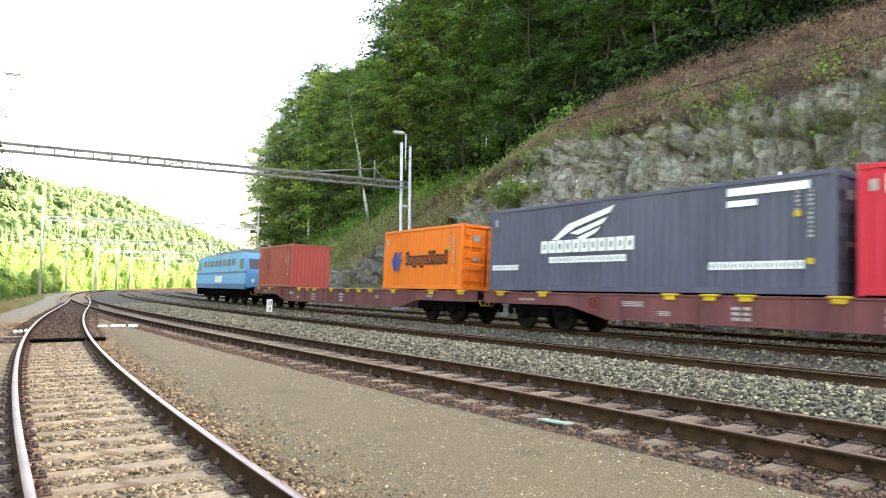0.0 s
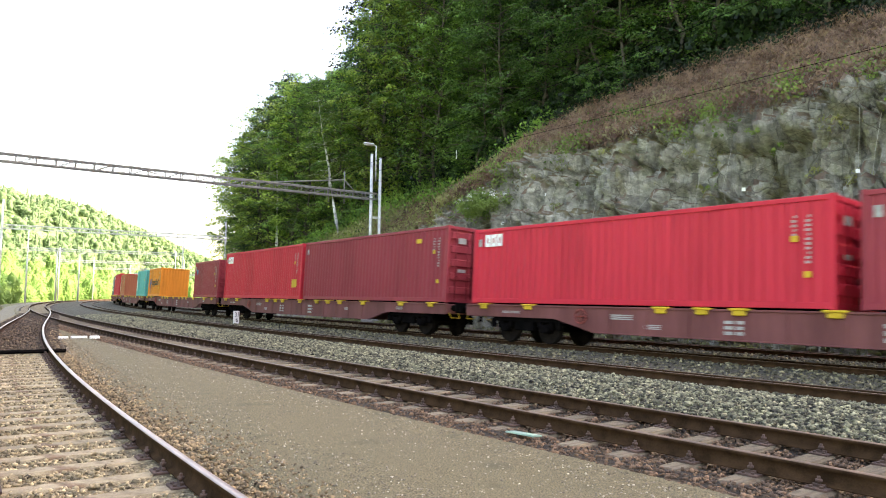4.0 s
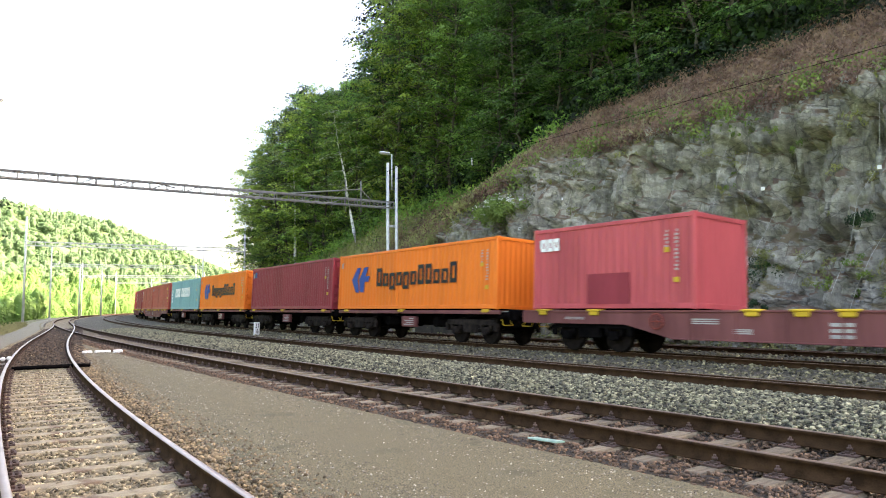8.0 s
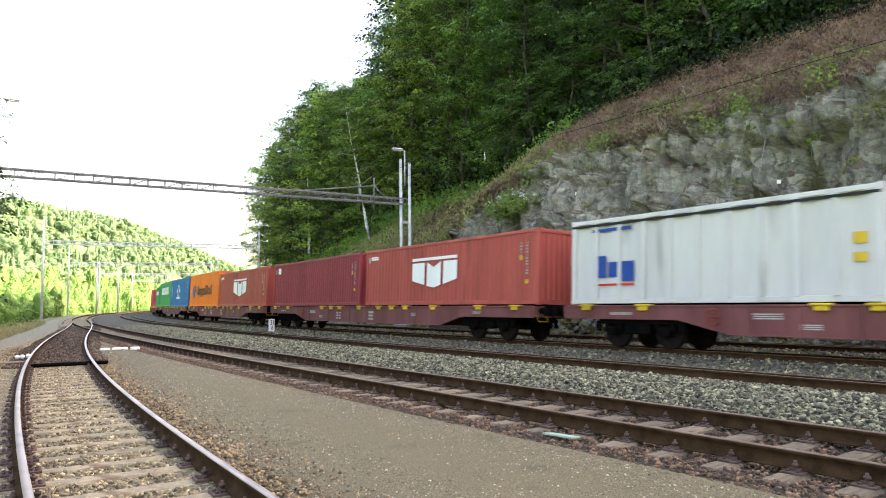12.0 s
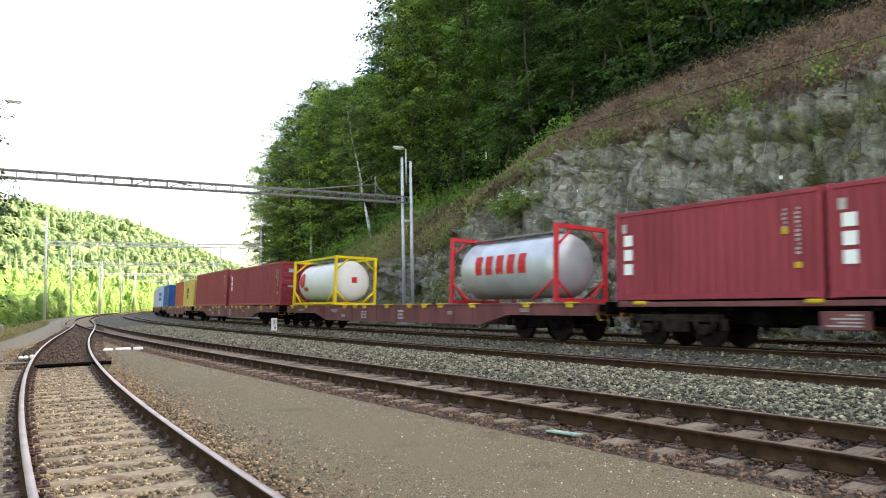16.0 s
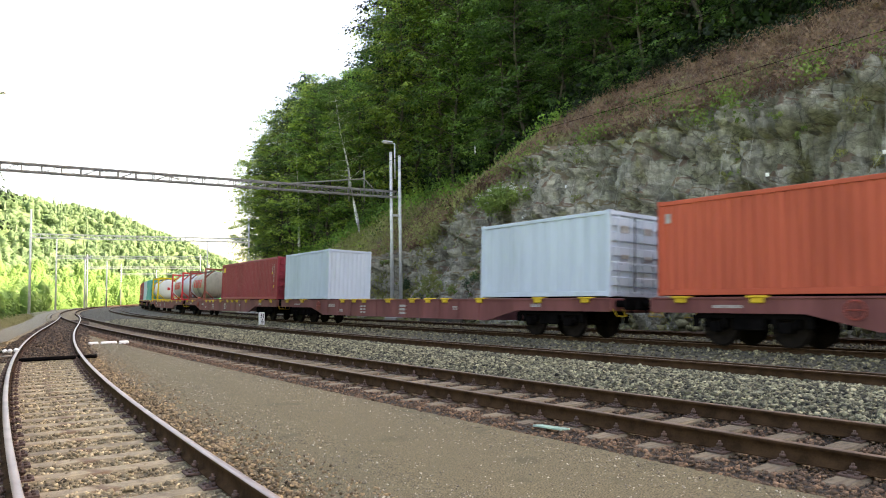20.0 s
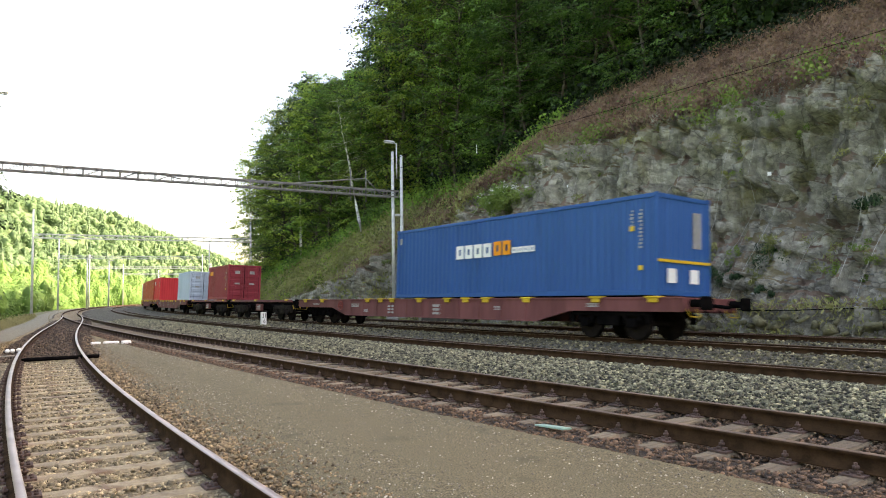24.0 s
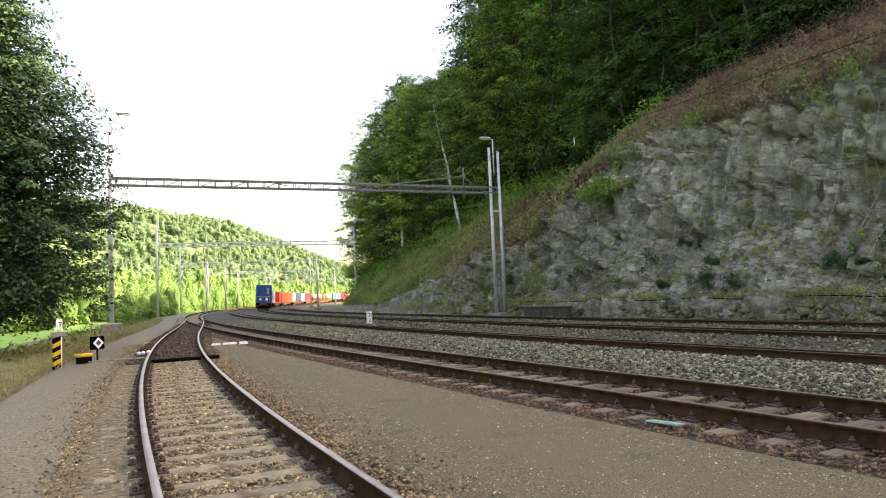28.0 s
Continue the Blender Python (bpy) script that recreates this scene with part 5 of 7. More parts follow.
c = container("bright orange forty-foot container with blue emblem", -265.75, L40, C_ORANGE, 2.896)
ship_word(c, L40)
for lead in (-278.45, -305.0):
    c = container("red-brown forty-foot container with white block emblem", lead, L40, C_REDBROWN, end="wall")
    outline(c, "emblem", M_WHITE, 1.9, 0.72, 3.3, 1.05, [[(0, 0.30), (0, 1), (0.29, 1), (0.29, 0.12)], [(0.345, 0.09), (0.345, 1), (0.50, 0.80), (0.655, 1), (0.655, 0.09), (0.50, 0)],
                                                       [(0.71, 0.12), (0.71, 1), (1, 1), (1, 0.30)]], label="white block emblem")
    bars_logo(c, "lettering", M_WHITE, 1.9, 1.85, 3.3, 0.12, [(0, 1, 0, 1)])
    white_word(c, 5.6, 2.1, 0.7, 0.16, 5)
c = container("oxblood forty-foot container with blue sticker", -292.2, L40, C_OXBLOOD, end="wall")
bars_logo(c, "sticker", M_WHITE, 5.4, 1.95, 0.42, 0.36, [(0, 1, 0, 1)])
c = container("ribbed off-white thirty-foot bulk container with blue lettering", -318.7, L30, C_CREAM, end="wall", ribs=0.9, mark=False)
for i in range(11):
    bm = bms()
    x = -L30 / 2 + 0.16 + i * (L30 - 0.32) / 10
    box(bm, x - 0.06, x + 0.06, 1.19, 1.245, 0.15, 2.46, 0.012)
    part("side_post", bm, C_CREAM, c)
bm = bms()
box(bm, -L30 / 2 + 0.05, L30 / 2 - 0.05, 1.20, 1.25, 2.36, 2.43)
part("rope_rail", bm, M_BLACKPRINT, c, "dark rail under the roof edge")
bars_logo(c, "sticker", M_YELLOW, -3.9, 0.9, 0.3, 0.2, [(0, 1, 0, 1)])
bars_logo(c, "sticker", M_YELLOW, -3.9, 1.3, 0.3, 0.25, [(0, 1, 0, 1)])
bars_logo(c, "lettering", M_NAVY, 3.6, 0.8, 1.5, 0.65, [(0, 0.3, 0, 1), (0.36, 0.64, 0, 0.7), (0.70, 1.0, -0.2, 0.7)], label="plain blue blocks")
bars_logo(c, "lettering", M_REDPRINT, 3.6, 0.55, 1.5, 0.06, [(0, 1, 0, 1)])
bars_logo(c, "lettering", M_NAVY, 3.7, 2.18, 1.5, 0.10, [(0, 1, 0, 1)])
c = container("pale blue thirty-foot container with navy lettering and red line", -334.7, L30, C_PALEBLUE, 2.75, ribs=0.7)
white_word(c, 2.6, 1.45, 4.9, 0.42, 12, M_NAVY)
white_word(c, 2.7, 0.82, 4.6, 0.28, 17, M_NAVY)
bars_logo(c, "lettering", M_REDPRINT, 2.75, 1.22, 5.0, 0.10, [(0, 1, 0, 1)], label="red line")
c = container("plain royal-blue twenty-foot container with smooth panels", -345.4, L20, C_ROYAL, end="wall")
c = container("plain rust-orange twenty-foot container", -358.2, L20, C_RUSTORANGE, end="wall")
c = container("sand-yellow twenty-foot container with black emblem", -364.4, L20, C_SAND)
white_word(c, 0.75, 1.3, 1.0, 0.5, 3, M_BLACKPRINT, gap=0.3)
white_word(c, 0.7, 0.75, 0.9, 0.42, 2, M_BLACKPRINT, gap=0.3)
for lead in (-371.85, -384.95):
    c = container("oxblood forty-foot container with white upright lettering", lead, L40, C_OXBLOOD, 2.896 if lead > -380 else 2.75)
    if lead < -380:
        stack_word(c, 5.5, 1.15, 1.15, 0.32, 3)
for lead in (-424.6, -430.75):
    c = container("dark red twenty-foot container with white upright lettering", lead, L20, C_OXBLOOD)
    stack_word(c, 2.7, 0.75, 1.25, 0.3, 3)
c = container("light grey-blue twenty-foot container", -437.5, L20, C_LIGHTGREY, end="wall", ribs=0.6)
c = container("worn teal twenty-foot container with white upright panel", -443.8, L20, C_TEAL)
stack_word(c, 2.55, 0.5, 1.5, 0.4, 1)
bars_logo(c, "patch", C_GREEN, 0.7, 1.3, 0.5, 0.5, [(0, 1, 0, 1)])
c = container("oxblood forty-foot container with yellow striped sticker", -490.75, L40, C_OXBLOOD)
bars_logo(c, "sticker", M_YELLOW, 5.7, 2.0, 0.55, 0.3, [(0, 1, 0, 1)])
c = container("cool white twenty-foot container", -504.2, L20, C_WHITEBLUE, end="wall", ribs=0.6, mark=False)
c = container("cool white twenty-foot container with barred doors", -523.0, L20, C_WHITEBLUE, ribs=0.6, mark=False)
c = container("plain rust-orange forty-foot container", -530.75, L40, C_RUSTORANGE)
c = container("plain rust-orange forty-foot container", -543.35, L40, C_RUSTORANGE)
c = container("vermilion twenty-foot container with white mark", -556.9, L20, C_VERMILION, end="wall")
white_word(c, 2.6, 1.75, 0.8, 0.42, 3)
c = container("pale blue-white twenty-foot container", -576.4, L20, C_WHITEBLUE, mark=False)
c = container("dark red twenty-foot container with barred doors", -589.95, L20, C_OXBLOOD)
bars_logo(c, "lettering", M_ORANGEPRINT, 2.4, 1.9, 0.9, 0.3, [(0, 1, 0, 1)])
c = container("royal-blue forty-five-foot container, last on the train", -621.2, L45, C_ROYAL, 2.896, end="wall")
white_word(c, 2.5, 1.45, 2.2, 0.5, 4)
white_word(c, 0.25, 1.48, 1.0, 0.5, 2, M_ORANGEPRINT)
white_word(c, -0.75, 1.52, 1.2, 0.2, 4)
for y in (-0.62, 0.40):
    bm = bms()
    box(bm, -L45 / 2 - 0.012, -L45 / 2 + 0.02, y, y + 0.36, 0.38, 0.78)
    part("reflector_plate", bm, M_WHITE, c, "white square tail board")
bm = bms()
box(bm, -L45 / 2 - 0.016, -L45 / 2 + 0.02, -1.2, 1.2, 0.95, 1.03)
part("stripe", bm, M_YELLOW, c, "yellow stripe")
bm = bms()
for y in (-0.75, -0.55):
    box(bm, -L45 / 2 - 0.012, -L45 / 2 + 0.02, y, y + 0.12, 1.4, 2.45)
tagged(part("marking", bm, M_MARK, c), "pale stencilled marks", kind="stuff")


def tank(label, s_lead, shell, frame_mat, text_mat, n_text, badge=False):
    """Twenty-foot tank container: barrel with domed ends in an open frame with a walkway."""
    t = thing("tank_container", label, "tank container", group="containers on the train")
    hl = L20 / 2
    for x, sx in ((-hl, -1), (hl - 0.14, 1)):
        bm = bms()
        for y in (-1.219, 1.079):
            box(bm, x, x + 0.14, y, y + 0.14, 0, 2.591, 0.012)
        for z in (0.0, 2.45):
            box(bm, x, x + 0.14, -1.1, 1.1, z, z + 0.14, 0.01)
        xc = x + 0.07
        for z0, z1 in ((0.1, 0.75), (2.5, 1.85)):
            for sg in (1, -1):
                rod(bm, (xc, 0.4 * sg, z0), (xc, 1.12 * sg, z1), 0.05, n=6)
        for y in (-1.14, 1.14):
            rod(bm, (sx * (hl - 0.1), y, 0.8), (sx * (hl - 1.2), y, 0.1), 0.05, n=6)
        part("end_frame", bm, frame_mat, t)
    for y in (-1.19, 1.09):
        if frame_mat is not M_TANKRED:
            bm = bms()
            box(bm, -hl + 0.1, hl - 0.1, y, y + 0.10, 0.03, 0.15, 0.01)
            part("side_rail", bm, frame_mat, t)
        if frame_mat is M_TANKYELLOW:
            bm = bms()
            box(bm, -hl + 0.1, hl - 0.1, y, y + 0.08, 2.47, 2.57, 0.01)
            part("side_rail", bm, frame_mat, t)
    bm = bms()
    prof = [(-2.80, 0.0), (-2.78, 0.45), (-2.70, 0.78), (-2.55, 1.0), (-2.35, 1.10), (2.35, 1.10), (2.55, 1.0), (2.70, 0.78), (2.78, 0.45), (2.80, 0.0)]
    n = 32
    rings = []
    for x, r in prof[1:-1]:
        rings.append([bm.verts.new((x, r * math.cos(2 * math.pi * k / n), 1.28 + r * math.sin(2 * math.pi * k / n))) for k in range(n)])
    for a, b in zip(rings, rings[1:]):
        for k in range(n):
            bm.faces.new((a[k], b[k], b[(k + 1) % n], a[(k + 1) % n])).smooth = True
    for ring, x in ((rings[0], -2.80), (rings[-1], 2.80)):
        v = bm.verts.new((x, 0, 1.28))
        for k in range(n):
            bm.faces.new((ring[k], ring[(k + 1) % n], v)).smooth = True
    part("barrel", bm, shell, t)
    for x in (-1.5, 0.0, 1.5):
        bm = bms()
        for k in range(n):
            a0, a1 = 2 * math.pi * k / n, 2 * math.pi * (k + 1) / n
            vs = []
            for a in (a0, a1):
                for xx in (x - 0.05, x + 0.05):
                    vs.append(bm.verts.new((xx, 1.112 * math.cos(a), 1.28 + 1.112 * math.sin(a))))
            bm.faces.new((vs[0], vs[2], vs[3], vs[1]))
        part("band", bm, shell, t)
    bm = bms()
    box(bm, -2.3, 2.3, 0.20, 0.52, 2.40, 2.44, 0.01)
    for x in (-0.7, 0.5):
        rod(bm, (x, 0, 2.3), (x, 0, 2.52), 0.26, n=16)
    part("walkway", bm, M_DARKSTEEL, t, "dark top walkway and hatches")
    if n_text:
        bm = bms()
        for i in range(n_text):
            x = 1.5 - i * 0.62
            for k in range(3):
                a0, a1 = radians(-14 + k * 12), radians(-14 + (k + 1) * 12)
                vs = [bm.verts.new((xx, 1.118 * math.cos(a), 1.30 + 1.118 * math.sin(a))) for a in (a0, a1) for xx in (x, x - 0.4)]
                bm.faces.new((vs[0], vs[1], vs[3], vs[2]))
        part("lettering", bm, text_mat, t, "plain lettering blocks")
    if badge:
        for dx, r in ((1.85, 0.42), (1.2, 0.14), (1.5, 0.13)):
            bm = bms()
            rings = []
            for q in (0.0, 0.35, 0.7, 1.0):
                ring = []
                for k in range(20):
                    a = 2 * math.pi * k / 20
                    zz = (0.12 if r > 0.3 else -0.38) + q * r * math.sin(a)
                    ring.append(bm.verts.new((dx + q * r * math.cos(a), math.sqrt(1.122 ** 2 - zz ** 2), 1.28 + zz)))
                rings.append(ring)
            for g, h in zip(rings, rings[1:]):
                for k in range(20):
                    bm.faces.new((g[k], h[k], h[(k + 1) % 20], g[(k + 1) % 20]))
            part("badge", bm, M_REDPRINT, t, "red round badge")
        bm = bms()
        box(bm, -2.815, -2.795, -0.15, 0.15, 1.2, 1.5)
        part("badge", bm, M_REDPRINT, t)
    TRAIN.append((t, s_lead - hl, DECK))
    return t


tank("white tank container in a yellow frame with red badges", -399.3, M_WHITETANK, M_TANKYELLOW, M_REDPRINT, 0, True)
tank("dull steel tank container in a red frame with red lettering", -416.05, M_STEELTANK, M_TANKRED, M_REDPRINT, 5)
tank("white tank container in a yellow frame with red badges", -452.4, M_WHITETANK, M_TANKYELLOW, M_REDPRINT, 0, True)
tank("dull steel tank container in a red frame with red lettering", -469.4, M_STEELTANK, M_TANKRED, M_REDPRINT, 5)
tank("dusty beige tank container with red lettering", -479.0, M_BEIGETANK, M_BEIGEFRAME, M_REDPRINT, 5)


# wagons
def wheelset(parent, x):
    bm = bms()
    rod(bm, (0, -0.95, 0.46), (0, 0.95, 0.46), 0.075, n=10)
    for sg in (1, -1):
        rod(bm, (0, 0.69 * sg, 0.46), (0, 0.82 * sg, 0.46), 0.46, n=28)
        rod(bm, (0, 0.665 * sg, 0.46), (0, 0.695 * sg, 0.46), 0.49, n=28)
        rod(bm, (0, 0.82 * sg, 0.46), (0, 0.845 * sg, 0.46), 0.16, n=14)
    return part("wheelset", bm, M_WHEEL, parent, m=pose(x, 0, 0))


def bogie(parent, x, mat=M_BLACK):
    bm = bms()
    for sg in (1, -1):
        y0, y1 = sorted((0.93 * sg, 1.07 * sg))
        box(bm, -1.45, 1.45, y0, y1, 0.66, 0.86, 0.02)
        box(bm, -0.42, 0.42, y0, y1, 0.38, 0.70, 0.03)
        for xx in (-0.9, 0.9):
            box(bm, xx - 0.17, xx + 0.17, y0 - 0.03, y1 + 0.03, 0.34, 0.60, 0.03)
            for dx in (-0.26, 0.26):
                rod(bm, (xx + dx, (y0 + y1) / 2, 0.44), (xx + dx, (y0 + y1) / 2, 0.70), 0.075, n=10)
            rod(bm, (xx, y0 - 0.04, 0.46), (xx, y1 + 0.05, 0.46), 0.13, n=12)
        box(bm, -1.55, -1.38, y0, y1, 0.45, 0.75, 0.02)
        box(bm, 1.38, 1.55, y0, y1, 0.45, 0.75, 0.02)
    box(bm, -0.3, 0.3, -1.0, 1.0, 0.55, 0.88, 0.02)
    b = part("bogie", bm, mat, parent, "sooty two-axle bogie", m=pose(x, 0, 0))
    for xx in (-0.9, 0.9):
        wheelset(b, xx)
    return b


def buffers(t, hl, z=1.04):
    for sx in (1, -1):
        for y in (-0.875, 0.875):
            bm = bms()
            rod(bm, (sx * (hl - 0.62), y, z), (sx * (hl - 0.12), y, z), 0.11, 0.09, 12)
            box(bm, min(sx * (hl - 0.11), sx * (hl - 0.03)), max(sx * (hl - 0.11), sx * (hl - 0.03)), y - 0.27, y + 0.27, z - 0.18, z + 0.18, 0.03)
            part("buffer", bm, M_BLACK, t)
        bm = bms()
        rod(bm, (sx * (hl - 0.5), 0, z - 0.05), (sx * (hl + 0.03), 0, z - 0.1), 0.05, n=8)
        part("coupling", bm, M_BLACK, t)
        for y in (-0.85, 0.85):
            bm = bms()
            rod(bm, (sx * (hl - 0.42), y - 0.2, z - 0.36), (sx * (hl - 0.42), y + 0.2, z - 0.36), 0.014, n=6)
            for dy in (-0.2, 0.2):
                rod(bm, (sx * (hl - 0.42), y + dy, z - 0.36), (sx * (hl - 0.55), y + dy, z - 0.15), 0.012, n=6)
            part("grab_handle", bm, M_YELLOW, t, "yellow shunter's handle")
        bm = bms()
        for y in (-0.35, 0.3):
            rod(bm, (sx * (hl - 0.6), y, z - 0.1), (sx * (hl - 0.3), y + 0.03, z - 0.45), 0.03, n=6)
        part("brake_hose", bm, M_BLACK, t)


def wagon_long(length=26.25):
    """Long container flat: fish-bellied side sills with ribs, cross beams, yellow folding pins, two bogies."""
    t = thing("container_wagon", "faded oxide-red long container flat wagon with yellow pins", "wagon", group="wagons of the train")
    hl = length / 2
    e = hl - 0.62
    for sg in (1, -1):
        bm = bms()
        prof = [(-e, 0.80), (-e + 4.1, 0.80), (-e + 5.6, 0.45), (e - 5.6, 0.45), (e - 4.1, 0.80), (e, 0.80), (e, 1.20), (-e, 1.20)]
        y0, y1 = 1.10 * sg, 1.19 * sg
        a = [bm.verts.new((x, y0, z)) for x, z in prof]
        b = [bm.verts.new((x, y1, z)) for x, z in prof]
        bm.faces.new(a)
        bm.faces.new(b[::-1])
        for k in range(8):
            bm.faces.new((a[k], b[k], b[(k + 1) % 8], a[(k + 1) % 8]))
        box(bm, -e, e, min(1.06 * sg, 1.225 * sg), max(1.06 * sg, 1.225 * sg), 1.15, 1.205, 0.008)
        box(bm, -e + 5.6, e - 5.6, min(1.06 * sg, 1.215 * sg), max(1.06 * sg, 1.215 * sg), 0.43, 0.47, 0.008)
        bmesh.ops.recalc_face_normals(bm, faces=bm.faces)
        sill = part("side_sill", bm, M_WAGON, t)
        for i in range(11):
            x = -e + 6.2 + i * (2 * e - 12.4) / 10
            bm = bms()
            box(bm, x - 0.03, x + 0.03, min(1.185 * sg, 1.215 * sg), max(1.185 * sg, 1.215 * sg), 0.47, 1.15, 0.006)
            part("rib", bm, M_WAGON, sill)
        if sg > 0:
            for x, z, w, h in ((e - 7.0, 0.85, 0.75, 0.16), (e - 7.9, 0.62, 0.5, 0.14), (-1.3, 0.58, 0.55, 0.45), (e - 2.6, 0.93, 0.8, 0.08), (-e + 2.9, 0.92, 0.5, 0.12), (2.3, 0.58, 0.5, 0.4), (-e + 7.5, 0.8, 0.35, 0.14)):
                bm = bms()
                for k in range(3):
                    box(bm, x, x + w, 1.188, 1.1935 if h < 0.3 else 1.1945, z + k * h / 3, z + (k + 0.6) * h / 3)
                tagged(part("marking", bm, M_MARK, sill), "faded pale stencilled data", kind="stuff")
        bm = bms()
        for k in range(18):
            a0, a1 = 2 * math.pi * k / 18, 2 * math.pi * (k + 1) / 18
            rod(bm, (7.3 + 0.21 * math.cos(a0), 1.26 * sg, 0.90 + 0.21 * math.sin(a0)), (7.3 + 0.21 * math.cos(a1), 1.26 * sg, 0.90 + 0.21 * math.sin(a1)), 0.022, n=5)
        for k in range(4):
            rod(bm, (7.3, 1.26 * sg, 0.90), (7.3 + 0.21 * math.cos(k * 1.571), 1.26 * sg, 0.90 + 0.21 * math.sin(k * 1.571)), 0.014, n=4)
        rod(bm, (7.3, 1.18 * sg, 0.90), (7.3, 1.28 * sg, 0.90), 0.03, n=6)
        part("brake_handwheel", bm, M_HANDWHEEL, sill, "worn red brake handwheel")
        for x in (e - 0.9, e - 3.0, 4.6, 3.4, 2.4, 0.2, -1.8, -3.0, -4.2, -6.4, -e + 3.0, -e + 0.9):
            bm = bms()
            box(bm, x - 0.26, x + 0.26, min(1.02 * sg, 1.28 * sg), max(1.02 * sg, 1.28 * sg), 1.17, 1.232, 0.02)
            box(bm, x - 0.17, x + 0.17, min(1.20 * sg, 1.26 * sg), max(1.20 * sg, 1.26 * sg), 1.05, 1.18, 0.02)
            part("container_pin", bm, M_YELLOW, t, "yellow folding pin")
    bm = bms()
    for i in range(14):
        x = -e + 0.1 + i * (2 * e - 0.2) / 13
        box(bm, x - 0.09, x + 0.09, -1.1, 1.1, 0.98, 1.17)
    box(bm, -e, e, -0.3, 0.3, 0.85, 1.15)
    for x in (-e, e):
        box(bm, x - 0.08, x + 0.08, -1.19, 1.19, 0.82, 1.19, 0.02)
    part("underframe", bm, M_WAGON, t)
    for x in (-hl + 3.3, hl - 3.3):
        bogie(t, x)
    buffers(t, hl)
    return t


def wagon_short(length=13.25):
    """Forty-foot flat unit with a low dark skeleton frame, bogies close to its ends."""
    t = thing("container_wagon", "dark skeletal forty-foot container flat wagon", "wagon", group="wagons of the train")
    hl = length / 2
    e = hl - 0.5
    for sg in (1, -1):
        bm = bms()
        box(bm, -e, e, min(1.10 * sg, 1.20 * sg), max(1.10 * sg, 1.20 * sg), 1.06, 1.20, 0.015)
        part("side_sill", bm, M_WAGON, t)
        for x in (e - 0.8, 0.4, -e + 0.8):
            bm = bms()
            box(bm, x - 0.2, x + 0.2, min(1.08 * sg, 1.25 * sg), max(1.08 * sg, 1.25 * sg), 1.12, 1.232, 0.03)
            part("container_pin", bm, M_YELLOW, t, "yellow folding pin")
        bm = bms()
        box(bm, -0.75, 0.30, min(1.02 * sg, 1.19 * sg), max(1.02 * sg, 1.19 * sg), 0.52, 0.95, 0.02)
        part("equipment_box", bm, M_WAGON, t, "oxide-red brake panel with pale marks")
        bm = bms()
        for k in range(4):
            box(bm, -0.6, (0.15, -0.1, 0.05, -0.3)[k], min(1.188 * sg, 1.196 * sg), max(1.188 * sg, 1.196 * sg), 0.6 + k * 0.08, 0.635 + k * 0.08)
        tagged(part("marking", bm, M_MARK, t), "pale stencilled data", kind="stuff")
    bm = bms()
    box(bm, -e, e, -0.35, 0.35, 0.62, 1.12, 0.02)
    for i in range(8):
        x = -e + 0.1 + i * (2 * e - 0.2) / 7
        box(bm, x - 0.09, x + 0.09, -1.1, 1.1, 0.95, 1.14)
    for x in (-1.8, 1.9):
        rod(bm, (x, -0.9, 0.75), (x, 0.9, 0.75), 0.2, n=12)
    part("underframe", bm, M_BLACK, t)
    for x in (-hl + 2.35, hl - 2.35):
        bogie(t, x, M_BOGIE)
    buffers(t, hl)
    return t


def row_of(first, leads, length):
    for i, lead in enumerate(leads):
        TRAIN.append((first if i == 0 else copy_thing(first, Matrix()), lead - length / 2, 0.0))


row_of(wagon_long(), [24.2, -1.35, -27.6, -53.85, -80.05, -106.3, -132.65, -212.45, -239.0, -265.0, -291.4, -317.9, -344.45, -371.1, -398.15, -451.0,
                      -477.6, -503.5, -530.0, -556.2, -610.1], 26.25)
row_of(wagon_short(), [-159.25, -172.35, -185.75, -199.0, -424.2, -437.3, -583.0, -596.5], 13.2)

# locomotive
M_LOCO = paint("sky_blue_loco_paint", (0.10, 0.34, 0.62), 0.06, 0.4)
M_LOCO2 = paint("deep_blue_loco_paint", (0.025, 0.11, 0.32), 0.06, 0.4)
M_LOCOROOF = paint("grey_loco_roof", (0.17, 0.18, 0.19), 0.1, 0.6)
M_GLASS = surface("dark_cab_glass", (0.05, 0.06, 0.07), (0.035, 0.04, 0.045), rough=0.3, bump=0, spec=0.3)
loco = thing("locomotive", "sky-blue and dark blue electric locomotive with grey roof", "locomotive")
hl = 8.0
bm = bms()
prof = [(-hl, 1.15), (-hl, 2.25), (-hl + 0.55, 3.35), (-hl + 0.9, 3.62), (hl - 0.9, 3.62), (hl - 0.55, 3.35), (hl, 2.25), (hl, 1.15)]
a = [bm.verts.new((x, 1.45, z)) for x, z in prof]
b = [bm.verts.new((x, -1.45, z)) for x, z in prof]
bm.faces.new(a)
bm.faces.new(b[::-1])
for k in range(8):
    bm.faces.new((a[k], b[k], b[(k + 1) % 8], a[(k + 1) % 8]))
bmesh.ops.recalc_face_normals(bm, faces=bm.faces)
bmesh.ops.bevel(bm, geom=list(bm.edges), offset=0.08, segments=2, affect="EDGES")
part("body", bm, M_LOCO, loco)
for z0, z1, mat, nm in ((1.05, 1.42, M_LOCO2, "skirt"), (2.15, 2.32, M_LOCO2, "band")):
    bm = bms()
    box(bm, -hl + 0.08, hl - 0.08, -1.462, 1.462, z0, z1, 0.01)
    part(nm, bm, mat, loco)
bm = bms()
for i in range(8):
    box(bm, -5.0 + i * 1.32, -4.0 + i * 1.32, -1.47, 1.47, 2.75, 3.25, 0.02)
